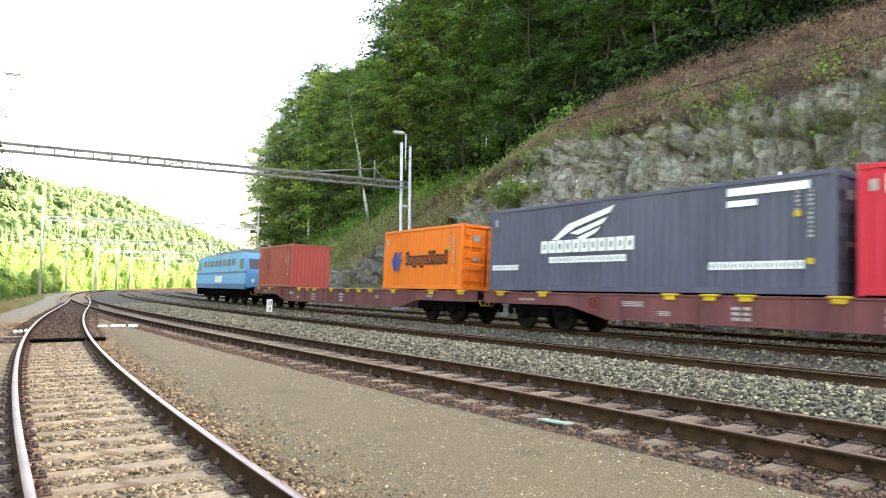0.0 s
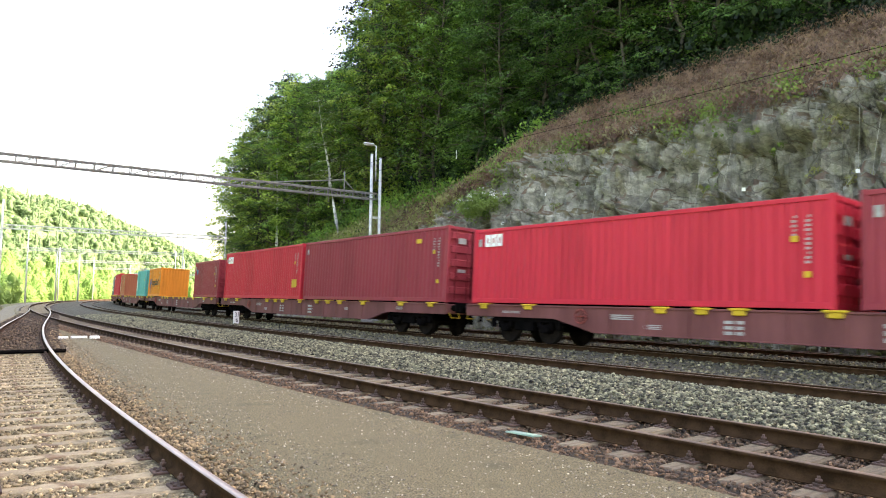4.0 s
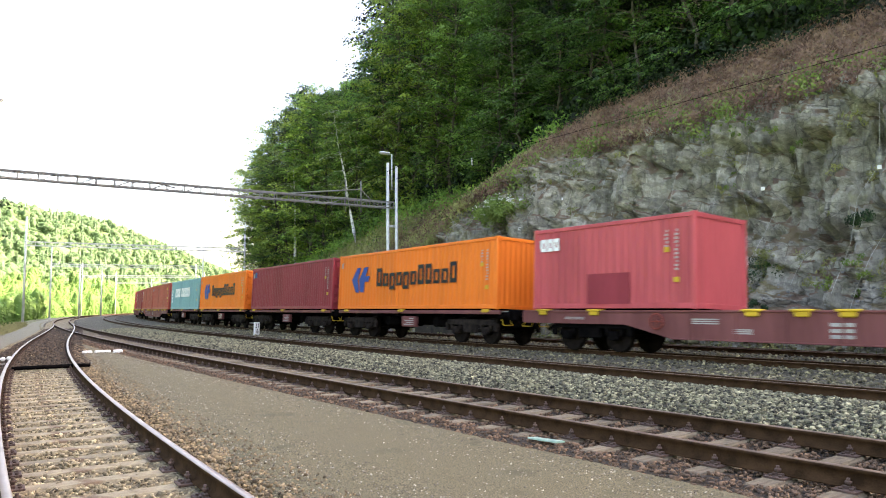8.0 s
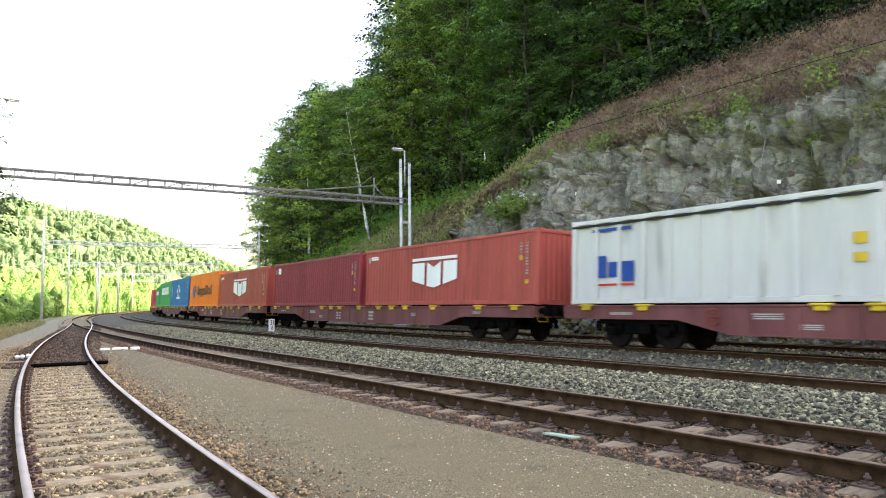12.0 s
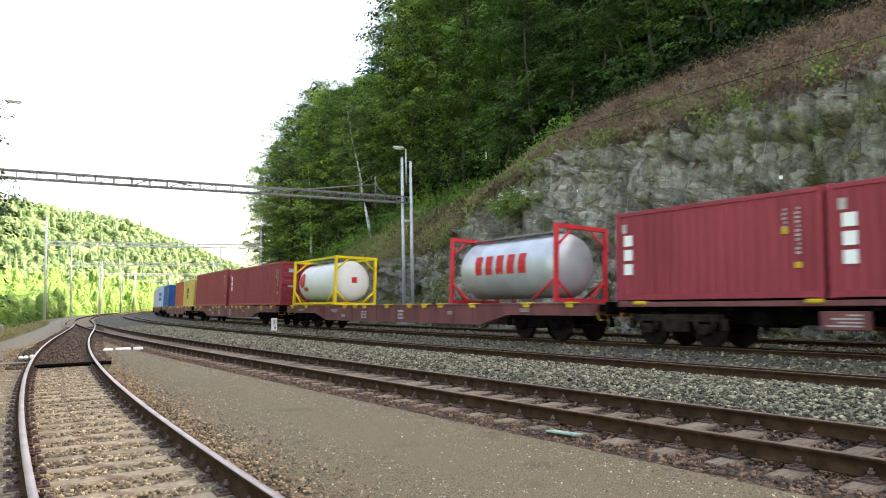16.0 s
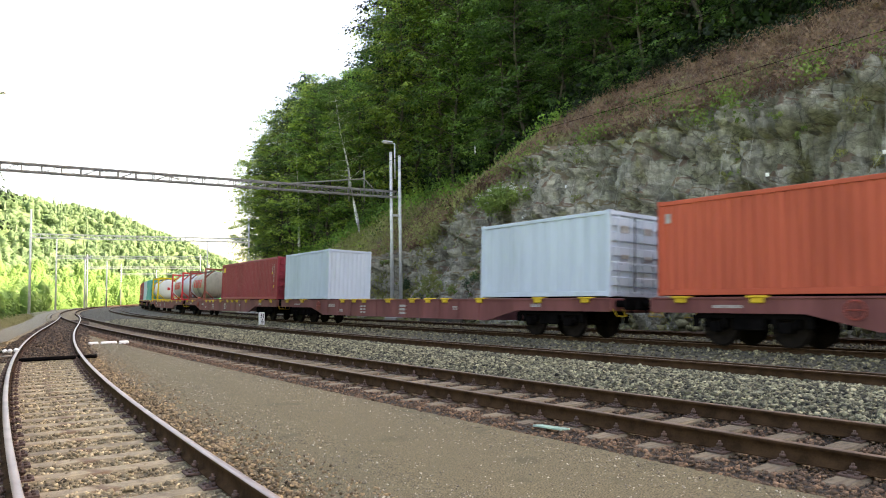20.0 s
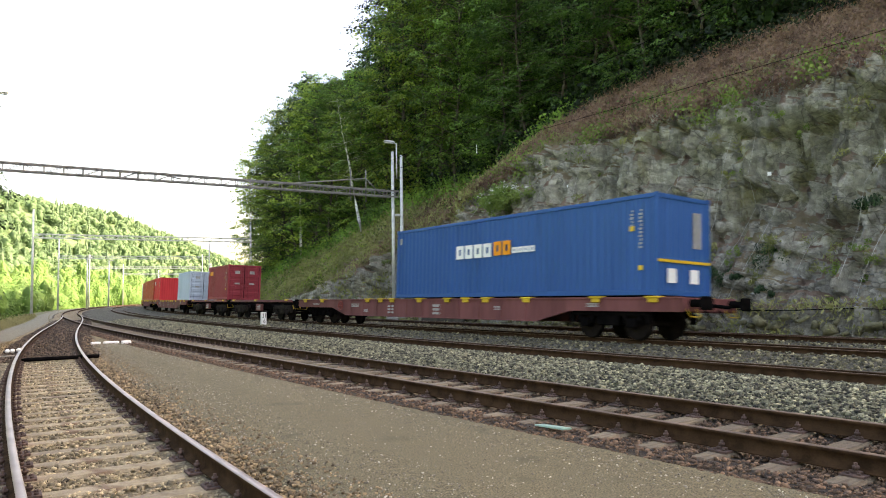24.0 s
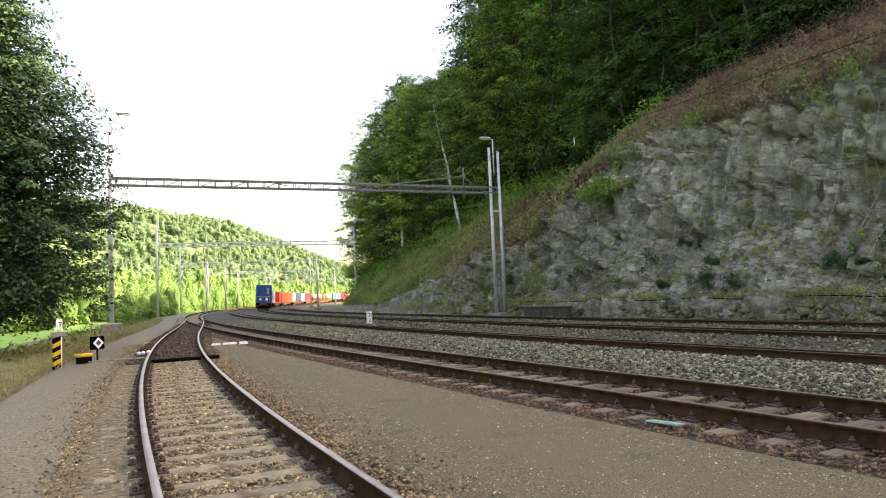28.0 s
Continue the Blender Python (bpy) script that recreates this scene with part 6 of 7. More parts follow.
part("side_grille", bm, M_LOCOROOF, loco, "grey ventilation grilles")
for sx in (1, -1):
    for y0, y1 in ((-1.2, -0.08), (0.08, 1.2)):
        bm = bms()
        m = Matrix.Translation((sx * (hl - 0.262), (y0 + y1) / 2, 2.82)) @ Matrix.Rotation(sx * radians(-26.5), 4, "Y")
        bmesh.ops.create_cube(bm, size=1.0, matrix=m @ Matrix.Diagonal((0.03, y1 - y0, 0.78, 1)))
        part("windscreen", bm, M_GLASS, loco)
    for sg in (1, -1):
        bm = bms()
        box(bm, min(sx * (hl - 1.7), sx * (hl - 0.85)), max(sx * (hl - 1.7), sx * (hl - 0.85)), min(1.44 * sg, 1.475 * sg), max(1.44 * sg, 1.475 * sg), 2.45, 3.15, 0.01)
        part("cab_window", bm, M_GLASS, loco)
        bm = bms()
        rod(bm, (sx * (hl - 0.02), 0.95 * sg, 1.65), (sx * (hl + 0.06), 0.95 * sg, 1.65), 0.13, n=14)
        part("headlight", bm, M_WHITE, loco)
for i in range(6):
    bm = bms()
    box(bm, -6.0, 6.0, -1.468, 1.468, 1.50 + i * 0.105, 1.535 + i * 0.105, 0.008)
    part("side_rib", bm, M_LOCO, loco)
bars_logo(loco, "lettering", M_WHITE, 0.9, 1.5, 2.2, 0.5, word(5), 1.47, "white plain lettering blocks")
bm = bms()
box(bm, -6.6, 6.6, -1.15, 1.15, 3.60, 3.78, 0.05)
for x in (-3.6, -1.2, 1.3, 3.5):
    box(bm, x - 0.7, x + 0.7, -0.8, 0.8, 3.76, 4.02, 0.06)
part("roof_box", bm, M_LOCOROOF, loco)
for x, up in ((-4.9, 0.45), (4.9, 1.55)):
    bm = bms()
    for y in (-0.5, 0.5):
        rod(bm, (x - 0.9, y, 3.85), (x + 0.6, y * 0.8, 3.85 + up * 0.55), 0.03, n=6)
        rod(bm, (x + 0.6, y * 0.8, 3.85 + up * 0.55), (x - 0.5, y * 0.7, 3.9 + up), 0.025, n=6)
    rod(bm, (x - 0.5, -0.8, 3.92 + up), (x - 0.5, 0.8, 3.92 + up), 0.03, n=6)
    for y in (-0.6, 0.6):
        rod(bm, (x - 0.9, y, 3.75), (x - 0.9, y, 3.95), 0.07, n=8)
    part("pantograph", bm, M_DARKSTEEL, loco)
bm = bms()
box(bm, -2.2, 2.2, -1.2, 1.2, 0.5, 1.1, 0.06)
for x in (-hl + 0.1, hl - 0.1):
    box(bm, x - 0.1, x + 0.1, -1.3, 1.3, 0.5, 1.15, 0.03)
part("underframe", bm, M_BLACK, loco)
for x in (-4.2, 4.2):
    b = bogie(loco, x)
    b.matrix_basis = pose(x, 0, 0) @ Matrix.Diagonal((1.5, 1.05, 1.15, 1))
buffers(loco, hl + 0.62)
TRAIN.append((loco, 33.2, 0.0))


# ---- trees and plants ----
def leaf_points(centres, normals, length, r, slim=0.30):
    """Corners of small pointed four-cornered leaf blades."""
    n = len(centres)
    nz = normals / np.linalg.norm(normals, axis=1)[:, None]
    u = np.cross(nz, r.normal(size=(n, 3)))
    u /= np.linalg.norm(u, axis=1)[:, None]
    v = np.cross(nz, u)
    l = (length * r.uniform(0.6, 1.35, n))[:, None]
    fold = nz * l * 0.12
    p = np.stack([centres - u * l * 0.5, centres + v * l * slim + fold, centres + u * l * 0.5, centres - v * l * slim + fold], 1)
    return p.reshape(-1, 3)


def leaf_cards(centres, normals, length, mat, name, r, slim=0.30):
    """Leaves, one island each."""
    return np_mesh(name, leaf_points(centres, normals, length, r, slim), np.arange(4 * len(centres)).reshape(-1, 4), mat)


def tapered(segments, mat, name, sides=6):
    """Trunk and limbs: tapered tubes along (point, radius) lists."""
    verts, faces = [], []
    for pts in segments:
        base = len(verts)
        for i, (p, rad) in enumerate(pts):
            d = (Vector(pts[min(i + 1, len(pts) - 1)][0]) - Vector(pts[max(i - 1, 0)][0])).normalized()
            q = d.to_track_quat("Z", "Y")
            for k in range(sides):
                a = 2 * math.pi * k / sides
                verts.append(tuple(Vector(p) + q @ Vector((rad * math.cos(a), rad * math.sin(a), 0))))
        for i in range(len(pts) - 1):
            for k in range(sides):
                a, b = base + i * sides + k, base + i * sides + (k + 1) % sides
                faces.append((a, b, b + sides, a + sides))
    return np_mesh(name, verts, faces, mat, True)


def tree(label, seed, height, crown_from, radius, leaf, bark=M_BARK, limbs=46, per=95, size=0.30, lean=0.0, trunk_r=0.17, droop=0.15, spray=0.15, wob=0.25, widest=0.32, dome=0.55, least=0.50):
    """Broad-leaved tree: bent tapered trunk, limbs, and on them drooping sprays of leaves with gaps between."""
    r = np.random.default_rng(seed)
    t = thing("tree", label, "tree")
    bend = [Vector((lean * (i / 8) ** 1.3 * height + wob * r.normal() * (i > 0), wob * r.normal() * (i > 0), height * 0.96 * i / 8)) for i in range(9)]
    segs = [[(tuple(p), trunk_r * (1 - 0.88 * i / 8)) for i, p in enumerate(bend)]]
    centres, norms = [], []

    def on_trunk(h):
        f = min(7.999, max(0, h / (height * 0.96) * 8))
        return bend[int(f)].lerp(bend[int(f) + 1], f - int(f))

    sprays = 7
    for i in range(limbs):
        h = crown_from + (height - crown_from) * ((i + r.random()) / limbs)
        u = (h - crown_from) / (height - crown_from)
        span = widest if u < widest else 1.02 - widest
        reach = radius * math.sqrt(max(0.03, 1 - abs((u - widest) / span) ** 2 * (0.62 if u < widest else 1.0))) * r.uniform(least, 1.15 if least < 0.7 else 1.05)
        ang = i * 2.399 + r.normal() * 0.4
        p0 = on_trunk(max(crown_from * 0.8, h - reach * 0.35))
        out = Vector((math.cos(ang), math.sin(ang), 0))
        across = Vector((-out.y, out.x, 0))
        tip = on_trunk(h) + out * reach + Vector((0, 0, -droop * reach * r.uniform(0.2, 1.4)))
        mid = p0.lerp(tip, 0.5) + Vector((0, 0, 0.14 * reach))
        thin = 0.35 if bark is M_BIRCH else trunk_r / 0.17
        segs.append([(tuple(p0), 0.05 * thin), (tuple(mid), 0.03 * thin), (tuple(tip), 0.008)])
        k = max(6, int(per * (0.45 + 0.8 * reach / radius) / sprays))
        for j in range(sprays):
            f = 0.30 + 0.74 * (j + r.random()) / sprays
            c = p0.lerp(mid, 2 * f) if f < 0.5 else mid.lerp(tip, 2 * f - 1)
            c = c + across * (r.normal() * 0.20 * reach * min(1.0, 1.35 - f)) + Vector((0, 0, r.normal() * 0.07 * radius))
            big = radius * spray * r.uniform(0.6, 1.4)
            rho = np.sqrt(r.random(k))
            th = r.uniform(0, 6.283, k)
            long_way = 0.35 * rho * np.cos(th)
            pos = (np.outer(rho * np.cos(th) * 1.25, out) + np.outer(rho * np.sin(th) * 0.85, across)) * big
            pos[:, 2] += big * (-dome * rho ** 2 - droop * 0.6 * long_way) + r.normal(size=k) * 0.10 * big
            centres.append(pos + np.array(c)[None])
            nn = r.normal(size=(k, 3)) * 0.38 + np.array((0, 0, 1.0))
            nn += np.outer(rho * np.cos(th) * 0.9, out) + np.outer(rho * np.sin(th) * 0.9, across) + np.array(out) * 0.35
            norms.append(nn)
    part("trunk", tapered(segs, bark, "trunk"), None, t)
    part("crown", leaf_cards(np.concatenate(centres), np.concatenate(norms), size, leaf, "crown", r), None, t)
    return t


HEIGHTS = (22, 19, 25, 20, 24, 22)
protos = [
    tree("tall beech with layered mid-green leaves at the forest edge", 1, 22, 2.0, 4.8, L_BEECH, limbs=60, per=190, size=0.21, droop=0.25),
    tree("broad maple with yellow-green leaves at the forest edge", 2, 19, 1.2, 5.0, L_MAPLE, limbs=52, per=190, size=0.23, droop=0.25),
    # the next three carry the wood's shade in their leaf colour
    tree("tall forest tree on the slope, leaves coloured for shade", 3, 25, 3.0, 4.6, L_DEEPSHADE, limbs=60, per=150, size=0.24, droop=0.3),
    tree("slim beech with drooping boughs on the slope, leaves coloured for shade", 4, 20, 1.2, 4.4, L_SHADE, limbs=58, per=200, droop=0.4, size=0.20),
    tree("tall beech inside the wood, leaves coloured for shade", 5, 24, 4.0, 4.6, L_DEEPSHADE, limbs=56, per=110, trunk_r=0.22, size=0.34, spray=0.17),
    tree("green beech standing deep in the wood", 6, 22, 3.0, 4.8, L_BEECH, limbs=56, per=110, size=0.32, spray=0.17),
]
rt = np.random.default_rng(21)
placed = {k: 0 for k in range(6)}


def azimuth(p):
    return math.degrees(math.atan2(-p[0], p[1]))


def skyline(az):
    """How high the wood's outline stands over the siding, in degrees, by bearing."""
    return lerp_table(az, [(-40, 40), (3.0, 40), (4.6, 28), (5.8, 20), (7.0, 18.4), (10.5, 18.0), (12.0, 17.4), (13.3, 16.0), (14.3, 14.0), (15.6, 11.4), (17.0, 9.0)])


def plant(k, s, off, scale=1.0):
    foot_at = at(s, off, hill_z(s, off) - 0.25)
    room = math.hypot(foot_at.x, foot_at.y) * math.tan(radians(skyline(azimuth(foot_at)))) + EYE[2] - foot_at.z
    if s < 120 and room < HEIGHTS[k] * scale:
        scale = room / HEIGHTS[k] * rt.uniform(0.90, 1.02)
        if scale < 0.30:
            return
    m = Matrix.Translation(foot_at) @ Matrix.Rotation(rt.uniform(0, 6.28), 4, "Z") @ Matrix.Rotation(rt.normal() * 0.04, 4, "X") @ Matrix.Scale(scale, 4)
    if placed[k] == 0:
        protos[k].matrix_basis = m
    else:
        o = copy_thing(protos[k], m)
        o.matrix_basis = m
    placed[k] += 1


s = -34.0
while s < 118:
    # towards the near end the shade-coloured trees take over
    kind = int(rt.choice([0, 1, 0, 1, 3] if s > 26 else [3, 0, 3, 3, 1] if s > 12 else [2, 3, 3, 2]))
    plant(kind, s, forest_edge(s) + 0.6 + rt.uniform(0, 1.6), rt.uniform(0.95, 1.25) if 30 < s < 84 else rt.uniform(0.75, 1.05))
    s += rt.uniform(2.4, 3.8) if s < 74 else rt.uniform(3.5, 5.5)
for depth, step, kinds in ((5.0, 3.8, (0, 2, 3)), (9.5, 4.4, (4, 5, 4)), (15.0, 4.8, (4, 5))):
    s = -40.0
    while s < 135:
        k = int(rt.choice(kinds))
        # here greener trees are swapped for ones with shade in their colour
        if s < 24:
            k = {5: 4, 0: 2}.get(k, k)
        plant(k, s + rt.uniform(-1, 1), forest_edge(s) + depth + rt.uniform(-1.5, 1.5), rt.uniform(0.95, 1.2) if 30 < s < 90 else rt.uniform(0.85, 1.15))
        s += step * rt.uniform(0.8, 1.25)


def deep_wood():
    """Unseen rows of crowns on bare stems behind the edge, added to block the sun."""
    r = np.random.default_rng(77)
    c, nn, stems = [], [], []
    spots = [(a + r.uniform(-2, 2), forest_edge(a) + d + r.uniform(-2, 2)) for d in (21, 27, 33, 40, 47, 55) for a in np.arange(-44, 134, 5.2)]
    # further rows behind the eye, out of view, also to hold the sun off
    spots += [(a + r.uniform(-2, 2), forest_edge(a) + d + r.uniform(-2, 2)) for d in (1.5, 8, 16, 24) for a in np.arange(-130, -44, 6.0)]
    for a, o in spots:
        base = at(a, o, hill_z(a, o) - 0.3)
        room = math.hypot(base.x, base.y) * math.tan(radians(skyline(azimuth(base)))) + EYE[2] - base.z if a > -44 else 40
        h = min(24 * r.uniform(0.85, 1.1), room * 0.97)
        if h < 6:
            continue
        k = 330
        u = r.random(k)
        rad = 4.6 * np.sqrt(np.clip(1 - ((u - 0.4) / 0.62) ** 2, 0.04, 1)) * r.random(k) ** 0.4
        th = r.uniform(0, 6.283, k)
        c.append(np.stack([base.x + rad * np.cos(th), base.y + rad * np.sin(th), base.z + h * (0.2 + 0.8 * u)], 1))
        nn.append(np.stack([np.cos(th), np.sin(th), np.full(k, 0.9)], 1) + r.normal(size=(k, 3)) * 0.5)
        stems.append([(tuple(base), 0.2), (tuple(base + Vector((0, 0, h * 0.8))), 0.06)])
    tagged(part("deep_wood", leaf_cards(np.concatenate(c), np.concatenate(nn), 1.15, L_DEEPSHADE, "deep_wood", r, 0.4), None), "unseen canopy above the cutting, added to keep the sun out", "wood", kind="stuff")
    tagged(part("deep_stems", tapered(stems, M_BARK, "deep_stems", 5), None), "bare stems of the added sun-screen canopy", "wood", kind="stuff")


deep_wood()
s = 120.0
while s < 420:
    plant(int(rt.choice([5, 4, 5])), s, forest_edge(s) + rt.uniform(0, 3), rt.uniform(0.7, 1.0))
    plant(int(rt.choice([5, 4])), s + 3, forest_edge(s) + 7 + rt.uniform(0, 3), rt.uniform(0.8, 1.0))
    s += 7

birch = tree("leaning white-stemmed birch with thin high crown", 9, 17, 7.0, 3.3, L_SCRUB, M_BIRCH, limbs=40, per=110, size=0.15, trunk_r=0.18, droop=0.7, wob=0.06, spray=0.13)
birch.matrix_basis = Matrix.Translation(at(40.0, 14.6, hill_z(40, 14.6) - 0.4)) @ Matrix.Rotation(A0, 4, "Z") @ Matrix.Rotation(radians(19), 4, "Y")
for s, off, turn, size in ((55.0, 13.2, 2.0, 1.0),):
    copy_thing(birch, Matrix.Translation(at(s, off, hill_z(s, off) - 0.4)) @ Matrix.Rotation(turn, 4, "Z") @ Matrix.Rotation(radians(4), 4, "Y") @ Matrix.Scale(size, 4))
near_tree = tree("dense dark alder standing by the meadow verge", 11, 14.5, 3.1, 5.0, L_NEAR, limbs=260, per=560, size=0.14, trunk_r=0.16, droop=0.18, spray=0.12, widest=0.12, least=0.78)
r = np.random.default_rng(12)
crown_me = near_tree.children[1].data
leaf_at = np.empty(len(crown_me.vertices) * 3, np.float32)
crown_me.vertices.foreach_get("co", leaf_at)
c = leaf_at.reshape(-1, 3)[::8]
axis = np.array((0, 0, 6.2))
c = axis + (c - axis) * r.uniform(0.45, 0.86, (len(c), 1)) + r.normal(size=(len(c), 3)) * 0.15
part("inner_crown", leaf_cards(c, r.normal(size=(len(c), 3)) + np.array((0, 0, 0.5)), 0.30, L_NEAR, "inner_crown", r), None, near_tree)
near_tree.matrix_basis = pose(-19.6, 20.8, -1.2, 0, 0, 40)
o = copy_thing(near_tree, pose(-25.5, 23.5, -1.4, 0, 0, 200) @ Matrix.Scale(1.25, 4))


def tuft_field(name, label, n, s0, s1, o_fn, z_fn, mat, length, upright, spread=0.25, per=7, category="undergrowth", keep=None, slim=0.30):
    r = np.random.default_rng(len(name) * 7 + n)
    s = r.uniform(s0, s1, n)
    off = np.array([o_fn(a, b) for a, b in zip(s, r.random(n))])
    if keep:
        k = np.array([keep(a, b) for a, b in zip(s, off)])
        s, off = s[k], off[k]
    z = np.array([z_fn(a, b) for a, b in zip(s, off)])
    c = np.repeat(at_np(s, off, z), per, 0)
    m = len(c)
    c = c + r.normal(size=(m, 3)) * np.array((spread, spread, spread * 0.6)) + np.array((0, 0, length * 0.35))
    nn = r.normal(size=(m, 3))
    nn[:, 2] *= 1 - upright
    me = leaf_cards(c, nn, length, mat, name, r, slim)
    tagged(part(name, me, None), label, category, kind="stuff")


def slope_band(s, u):
    lo = foot(s) + 0.42 * cliff_top(s) + 0.2
    return lo + (forest_edge(s) + 1.0 - lo) * u


def patch(s, off, scale, cut, seed):
    return noise.noise(Vector((s * scale, off * scale, seed))) > cut


tuft_field("dead_bramble", "dead reddish-brown brambles covering the upper slope", 26000, -34, 32, slope_band, hill_z, L_BROWN, 0.20, 0.6, 0.3, slim=0.14,
           keep=lambda a, b: patch(a, b, 0.2, -0.55, 1.0))
tuft_field("slope_grass", "dry grass tufts on the slope", 5200, -30, 60, slope_band, hill_z, L_DRYGRASS, 0.34, 0.8, 0.25, slim=0.12,
           keep=lambda a, b: patch(a, b, 0.25, 0.05 if a > 26 else 0.25, 5.0))
tuft_field("rough_grass", "rough yellow-green grass over the low slope", 6200, 15, 86, lambda s, u: foot(s) + 0.6 + (forest_edge(s) - foot(s)) * u, lambda a, b: hill_z(a, b) + 0.05, L_ROUGH, 0.36, 0.8, 0.28, per=9, slim=0.14, keep=lambda a, b: a > 38 or b - foot(a) > 1.4 + 0.22 * cliff_top(a) or patch(a, b, 0.5, 0.1, 6.0))
tuft_field("slope_scrub", "green scrub in patches on the slope", 5200, -30, 84, slope_band, hill_z, L_SCRUB, 0.24, 0.4, 0.35, per=9,
           keep=lambda a, b: patch(a, b, 0.3, 0.46 if a < 26 else 0.22, 9.0))
tuft_field("edge_thicket", "leafy thicket under the forest edge", 3400, 14, 110, lambda s, u: forest_edge(s) - 0.8 + 2.6 * u, hill_z, L_BEECH, 0.26, 0.3, 0.75, per=12)
# near end of the edge: thicket with the shade painted into its leaves
tuft_field("shade_thicket", "leafy thicket under the trees, leaves coloured for shade", 2200, -34, 16, lambda s, u: forest_edge(s) - 0.4 + 3.0 * u, hill_z, L_DEEPSHADE, 0.24, 0.3, 0.5, per=12)
def rock_plants(name, label, n, u0, u1, mat, leaf, size, per, seed, cut, s0=-28, s1=24, slim=0.3):
    """Compact rounded plants rooted on the face, each a dome of leaves."""
    r = np.random.default_rng(seed)
    c, nn = [], []
    while len(c) < n:
        a, u = r.uniform(s0, s1), r.uniform(u0, u1)
        if noise.noise(Vector((a * 0.35, u * 4.0, seed))) < cut:
            continue
        d = r.normal(size=(per, 3))
        d /= np.linalg.norm(d, axis=1)[:, None]
        lobes = r.normal(size=(4, 3)) * np.array((0.55, 0.55, 0.35))
        big = size * r.uniform(0.45, 1.5)
        c.append(np.array(on_rock(a, u)) + (d * (0.62 * r.random((per, 1)) ** 0.4) + lobes[r.integers(0, 4, per)] + np.array((0, 0, 0.45))) * big)
        nn.append(d + r.normal(size=(per, 3)) * 0.5)
    me = leaf_cards(np.concatenate(c), np.concatenate(nn), leaf, mat, name, r, slim)
    tagged(part(name, me, None), label, "undergrowth", kind="stuff")


rock_plants("dark_shrubs", "dark shrubs rooted in rock joints", 34, 0.15, 0.62, L_NEAR, 0.085, 0.46, 900, 13, 0.0)
rock_plants("cliff_plants", "small green plants rooted on rock ledges", 130, 0.10, 0.95, L_SCRUB, 0.09, 0.24, 130, 3, 0.10, s1=34)
rock_plants("ledge_grass", "yellowish grass and moss tufts along the rock ledges", 420, 0.20, 1.0, L_ROUGH, 0.17, 0.24, 60, 8, 0.02, s1=36, slim=0.12)
tuft_field("foot_grass", "mossy grass along the foot of the rock", 1800, -27, 40, lambda s, u: foot(s) - 0.5 + 0.9 * u, lambda a, b: max(-0.55, hill_z(a, b)), L_ROUGH, 0.2, 0.7, 0.2, per=12, slim=0.14)
tuft_field("verge_grass", "long dry grass and weeds on the verge", 5200, -16, 60, lambda s, u: path_edge(s) - 0.2 - 7.0 * u ** 1.3,
           lambda a, b: verge_z(b - path_edge(a)), L_DRYGRASS, 0.26, 0.9, 0.16, category="grass", slim=0.05, per=14)
tuft_field("verge_weeds", "green weeds and low shrubs on the verge", 600, -10, 70, lambda s, u: path_edge(s) - 1.2 - 7.0 * u,
           lambda a, b: verge_z(b - path_edge(a)) + 0.1, L_SCRUB, 0.22, 0.5, 0.35, per=12, keep=lambda a, b: patch(a, b, 0.3, 0.1, 7.0), category="weeds")

# near-black leaves hide lit ground, painting the shade inside the wood
tuft_field("understory", "leafy saplings and undergrowth inside the wood, coloured for shade", 5200, -36, 40, lambda s, u: forest_edge(s) + 1.5 + 20.0 * u ** 1.4, lambda a, b: hill_z(a, b) + 0.6, L_DEEPSHADE, 0.5, 0.4, 0.9, per=8)

tuft_field("crest_scrub", "yellow-green bushes along the top of the rock", 330, -30, 14, lambda s, u: foot(s) + 0.42 * cliff_top(s) - 0.6 + 3.2 * u * u, lambda a, b: hill_z(a, b) + 0.25, L_SCRUB, 0.16, 0.4, 0.36, per=34,
           keep=lambda a, b: patch(a, b, 0.35, 0.12, 23.0))

elder = thing("flowering_bush", "elder bush with flat white flower heads on the rock slope", "bush", Matrix.Translation(at(10.2, 9.95, hill_z(10.2, 10.3) + 0.75)))
r = np.random.default_rng(4)
boughs = r.normal(size=(34, 3)) * np.array((0.85, 0.85, 0.30)) + np.array((0, 0, 0.5))
c = boughs[r.integers(0, 34, 5200)] + r.normal(size=(5200, 3)) * 0.2
part("leaves", leaf_cards(c, r.normal(size=(5200, 3)) * 0.6 + np.array((0, 0, 1)), 0.14, L_ELDER, "leaves", r), None, elder)
heads = boughs[r.integers(0, 34, 26)] + r.normal(size=(26, 3)) * 0.12 + np.array((*(at(9.8, 9.4) - at(10.2, 9.95)).xy * 0.6, 0.34))
c = heads[r.integers(0, 26, 420)] + r.normal(size=(420, 3)) * np.array((0.08, 0.08, 0.03))
tagged(part("blossom", leaf_cards(c, r.normal(size=(420, 3)) * 0.6 + np.array((0, 0, 1)), 0.09, M_WHITE, "blossom", r), None, elder), "flat white flower heads", kind="stuff")


# ---- the sunlit far side of the valley ----
def far_z(az, away):
    """Height of the far hillside: it rises with the distance from the line."""
    crest = lerp_table(az, [(4, 11), (10, 16), (17, 31), (21.4, 51), (25.6, 65), (29.3, 66.5), (33, 66), (45, 66), (80, 64)])
    return -2.4 + (crest + 2.4) * smooth(away, 34, 210) + 0.12 * crest * smooth(away, 210, 400)


fs_list = [20 * i for i in range(0, 46)]
fo_list = [-31, -45, -60, -75, -90, -105, -120, -135, -150, -165, -180, -195, -210, -235, -270, -320, -400]
v = []
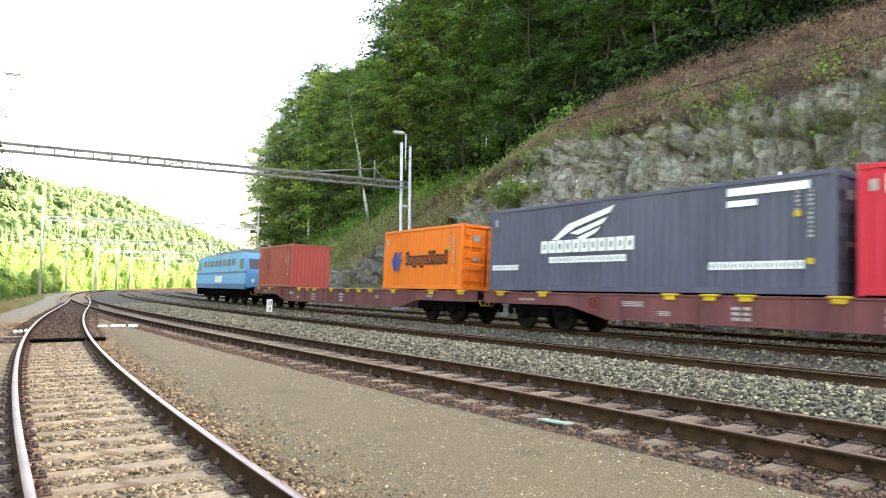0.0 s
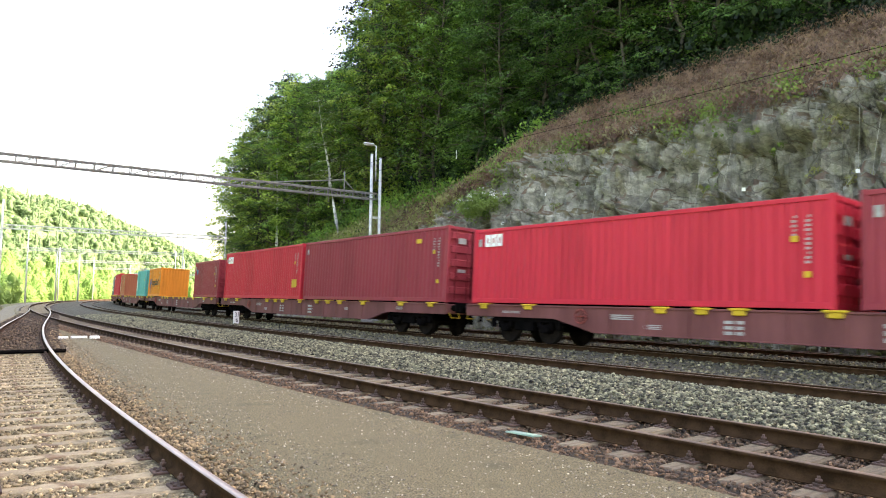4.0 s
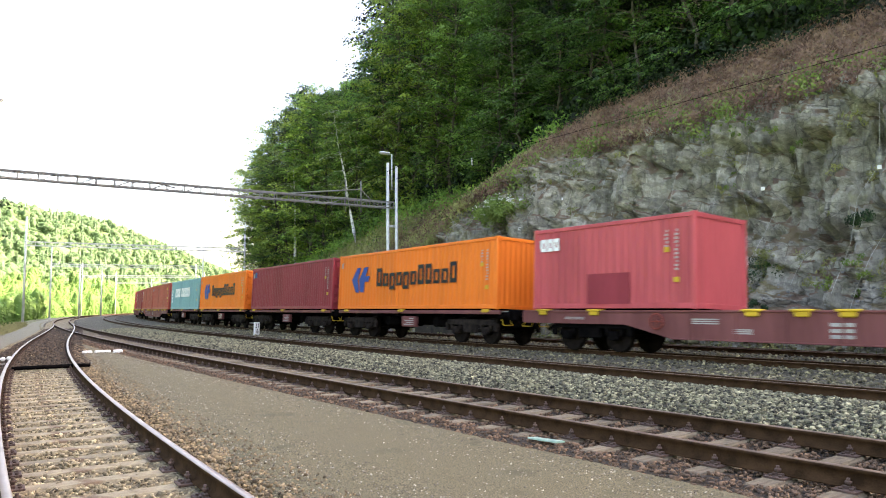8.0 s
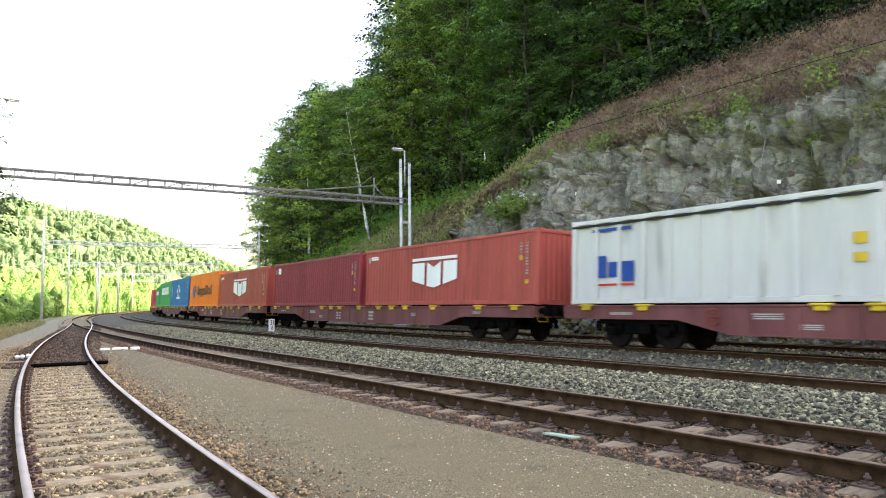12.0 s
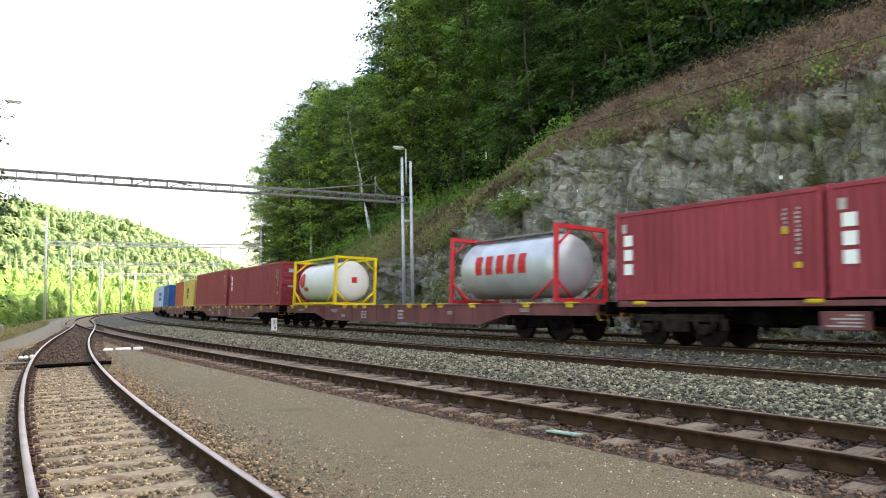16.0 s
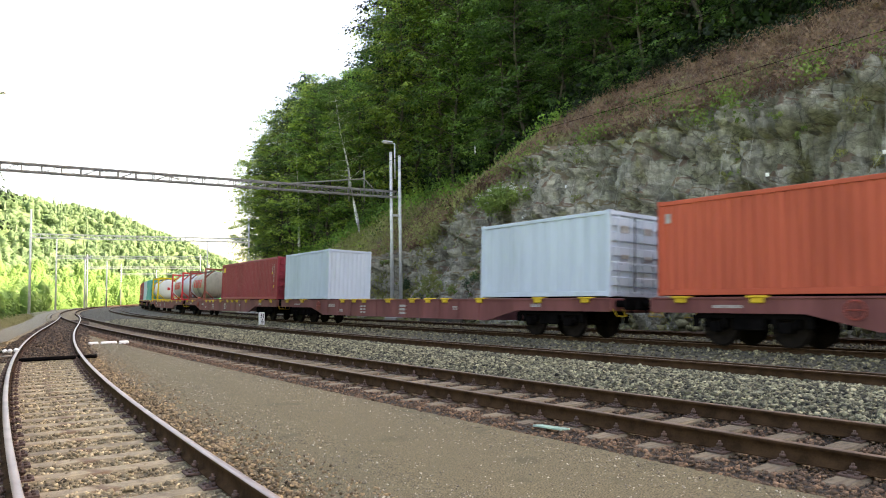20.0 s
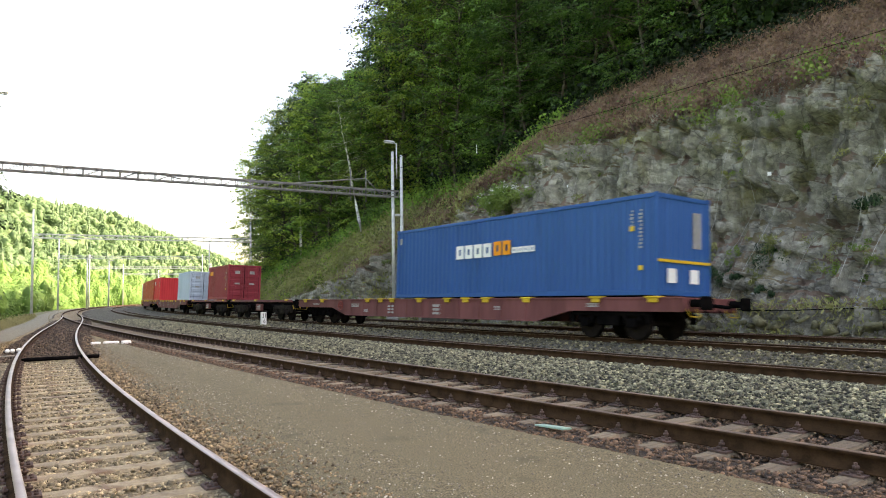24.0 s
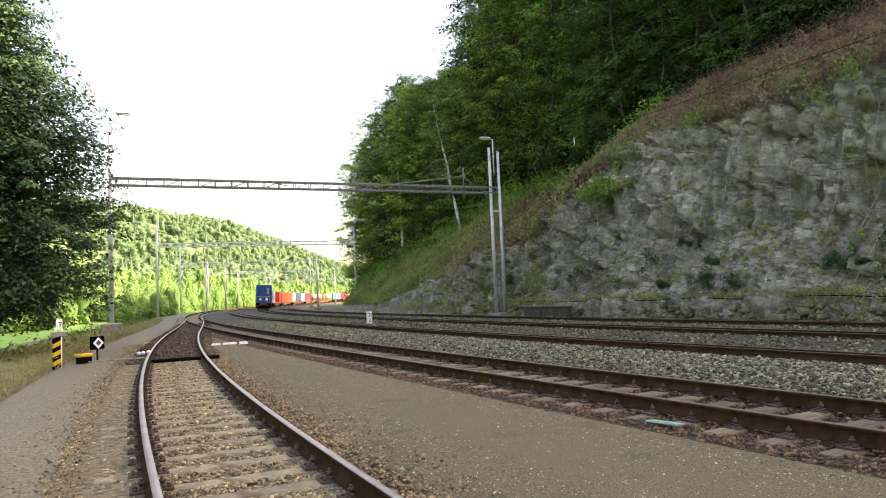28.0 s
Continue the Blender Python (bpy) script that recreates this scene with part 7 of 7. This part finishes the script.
for s in fs_list:
    for o in fo_list:
        p = at(s, o)
        v.append((p.x, p.y, far_z(azimuth(p), -o) - 0.3))
w = len(fo_list)
ii, jj = np.meshgrid(np.arange(len(fs_list) - 1), np.arange(w - 1), indexing="ij")
aa = (ii * w + jj).ravel()
tagged(part("far_hill", np_mesh("far_hill", v, np.stack([aa, aa + w, aa + w + 1, aa + 1], 1)[:, ::-1], M_FARFLOOR, True), None), "wooded hill across the valley", "hill", kind="structure")


TO_LIGHT = np.array(sun_way) + np.array((0, 0, 0.35))      # leaves turn to the light, which keeps the far wood evenly lit


def far_wood(name, label, n, s0, s1, o0, o1, mat, tall, wide, cards, size, seed, conifer, core=0.58):
    r = np.random.default_rng(seed)
    off = r.uniform(o0, o1, n)
    p = at_np(r.uniform(s0, s1, n), off, np.zeros(n))
    x, y = p[:, 0], p[:, 1]
    z = np.array([far_z(azimuth(q), -o) if o < -31 else verge_z(-12) for q, o in zip(p, off)])
    h = tall * r.uniform(0.6, 1.25, n)
    u = r.random((n, cards)) ** (1.25 if conifer else 0.9)
    ang = r.uniform(0, 6.283, (n, cards))
    lump = 1 + 0.35 * np.sin(3 * ang + r.uniform(0, 6, (n, 1))) * np.sin(9 * u + r.uniform(0, 6, (n, 1)))
    if conifer:
        rad = wide * (1.04 - u) * r.uniform(0.6, 1.0, (n, cards))
    else:
        rad = wide * np.sqrt(np.clip(1 - (2 * u - 0.9) ** 2 * 0.8, 0.05, 1)) * r.uniform(0.6, 1.0, (n, cards)) * lump
    c = np.stack([x[:, None] + rad * np.cos(ang), y[:, None] + rad * np.sin(ang), z[:, None] + h[:, None] * (0.03 + 0.97 * u)], 2)
    nn = 0.45 * np.stack([np.cos(ang), np.sin(ang), np.full_like(ang, 0.6)], 2) + TO_LIGHT + 0.25 * r.normal(size=(n, cards, 3))
    # a closed core under the leaves
    nu, na = 6, 7
    cu, ca = np.meshgrid(np.linspace(0.02, 1.0, nu), np.arange(na) * 6.283 / na, indexing="ij")
    cu, ca = cu.ravel()[None], ca.ravel()[None] + r.uniform(0, 1, (n, 1))
    if conifer:
        rad = wide * 0.5 * (1.04 - cu) * r.uniform(0.6, 1.25, (n, nu * na))
    else:
        rad = wide * core * np.sqrt(np.clip(1 - (2 * cu - 0.9) ** 2 * 0.82, 0.02, 1)) * r.uniform(0.4, 1.3, (n, nu * na))
    cv = np.stack([x[:, None] + rad * np.cos(ca), y[:, None] + rad * np.sin(ca), z[:, None] + h[:, None] * (0.03 + 0.95 * cu)], 2).reshape(-1, 3)
    i, j = np.meshgrid(np.arange(nu - 1), np.arange(na), indexing="ij")
    q = np.stack([i * na + j, i * na + (j + 1) % na, (i + 1) * na + (j + 1) % na, (i + 1) * na + j], 2).reshape(-1, 4)
    cf = (q[None] + (np.arange(n) * nu * na)[:, None, None]).reshape(-1, 4)
    leaves = leaf_points(c.reshape(-1, 3), nn.reshape(-1, 3), size, r, 0.36)
    me = np_mesh(name, np.concatenate([cv, leaves]), np.concatenate([cf, len(cv) + np.arange(len(leaves)).reshape(-1, 4)]), mat, True)
    tagged(part(name, me, None), label, "wood", kind="stuff")


far_wood("far_firs", "sunlit firs and pines on the far hillside", 1700, 30, 800, -330, -90, L_FARFIR, 8.0, 2.6, 44, 0.9, 31, True)
far_wood("far_beeches", "sunlit broad-leaved trees on the far hillside", 6200, 30, 800, -330, -46, L_FARWOOD, 5.6, 4.6, 60, 1.05, 32, False)
far_wood("valley_trees", "bright sunlit trees along the valley floor", 640, 25, 460, -78, -37, L_VALLEY, 9, 4.2, 330, 0.62, 33, False, 0.46)
far_wood("lineside_trees", "bright sunlit trees lining the far bend", 240, 125, 560, -32, -21, L_VALLEY, 7, 3.4, 260, 0.52, 36, False, 0.46)
tuft_field("bank_scrub", "fresh green scrub and grass on the low bank", 1300, 36, 92, lambda s, u: foot(s) + 0.2 + (forest_edge(s) - foot(s)) * u, lambda a, b: hill_z(a, b) + 0.1, L_MAPLE, 0.24, 0.6, 0.3, per=11, slim=0.2,
           keep=lambda a, b: patch(a, b, 0.25, -0.15, 17.0))


# ---- what moves: the whole train runs away along the middle main track ----
def motions():
    for ob, middle, up in TRAIN:
        rows = []
        for t in range(0, 29):
            s = middle + SPEED * t
            rows.append((float(t), on_line(s, OFF_D, 0.0, CANT) @ Matrix.Translation((0, 0, up))))
        walk(ob, rows)


motions()
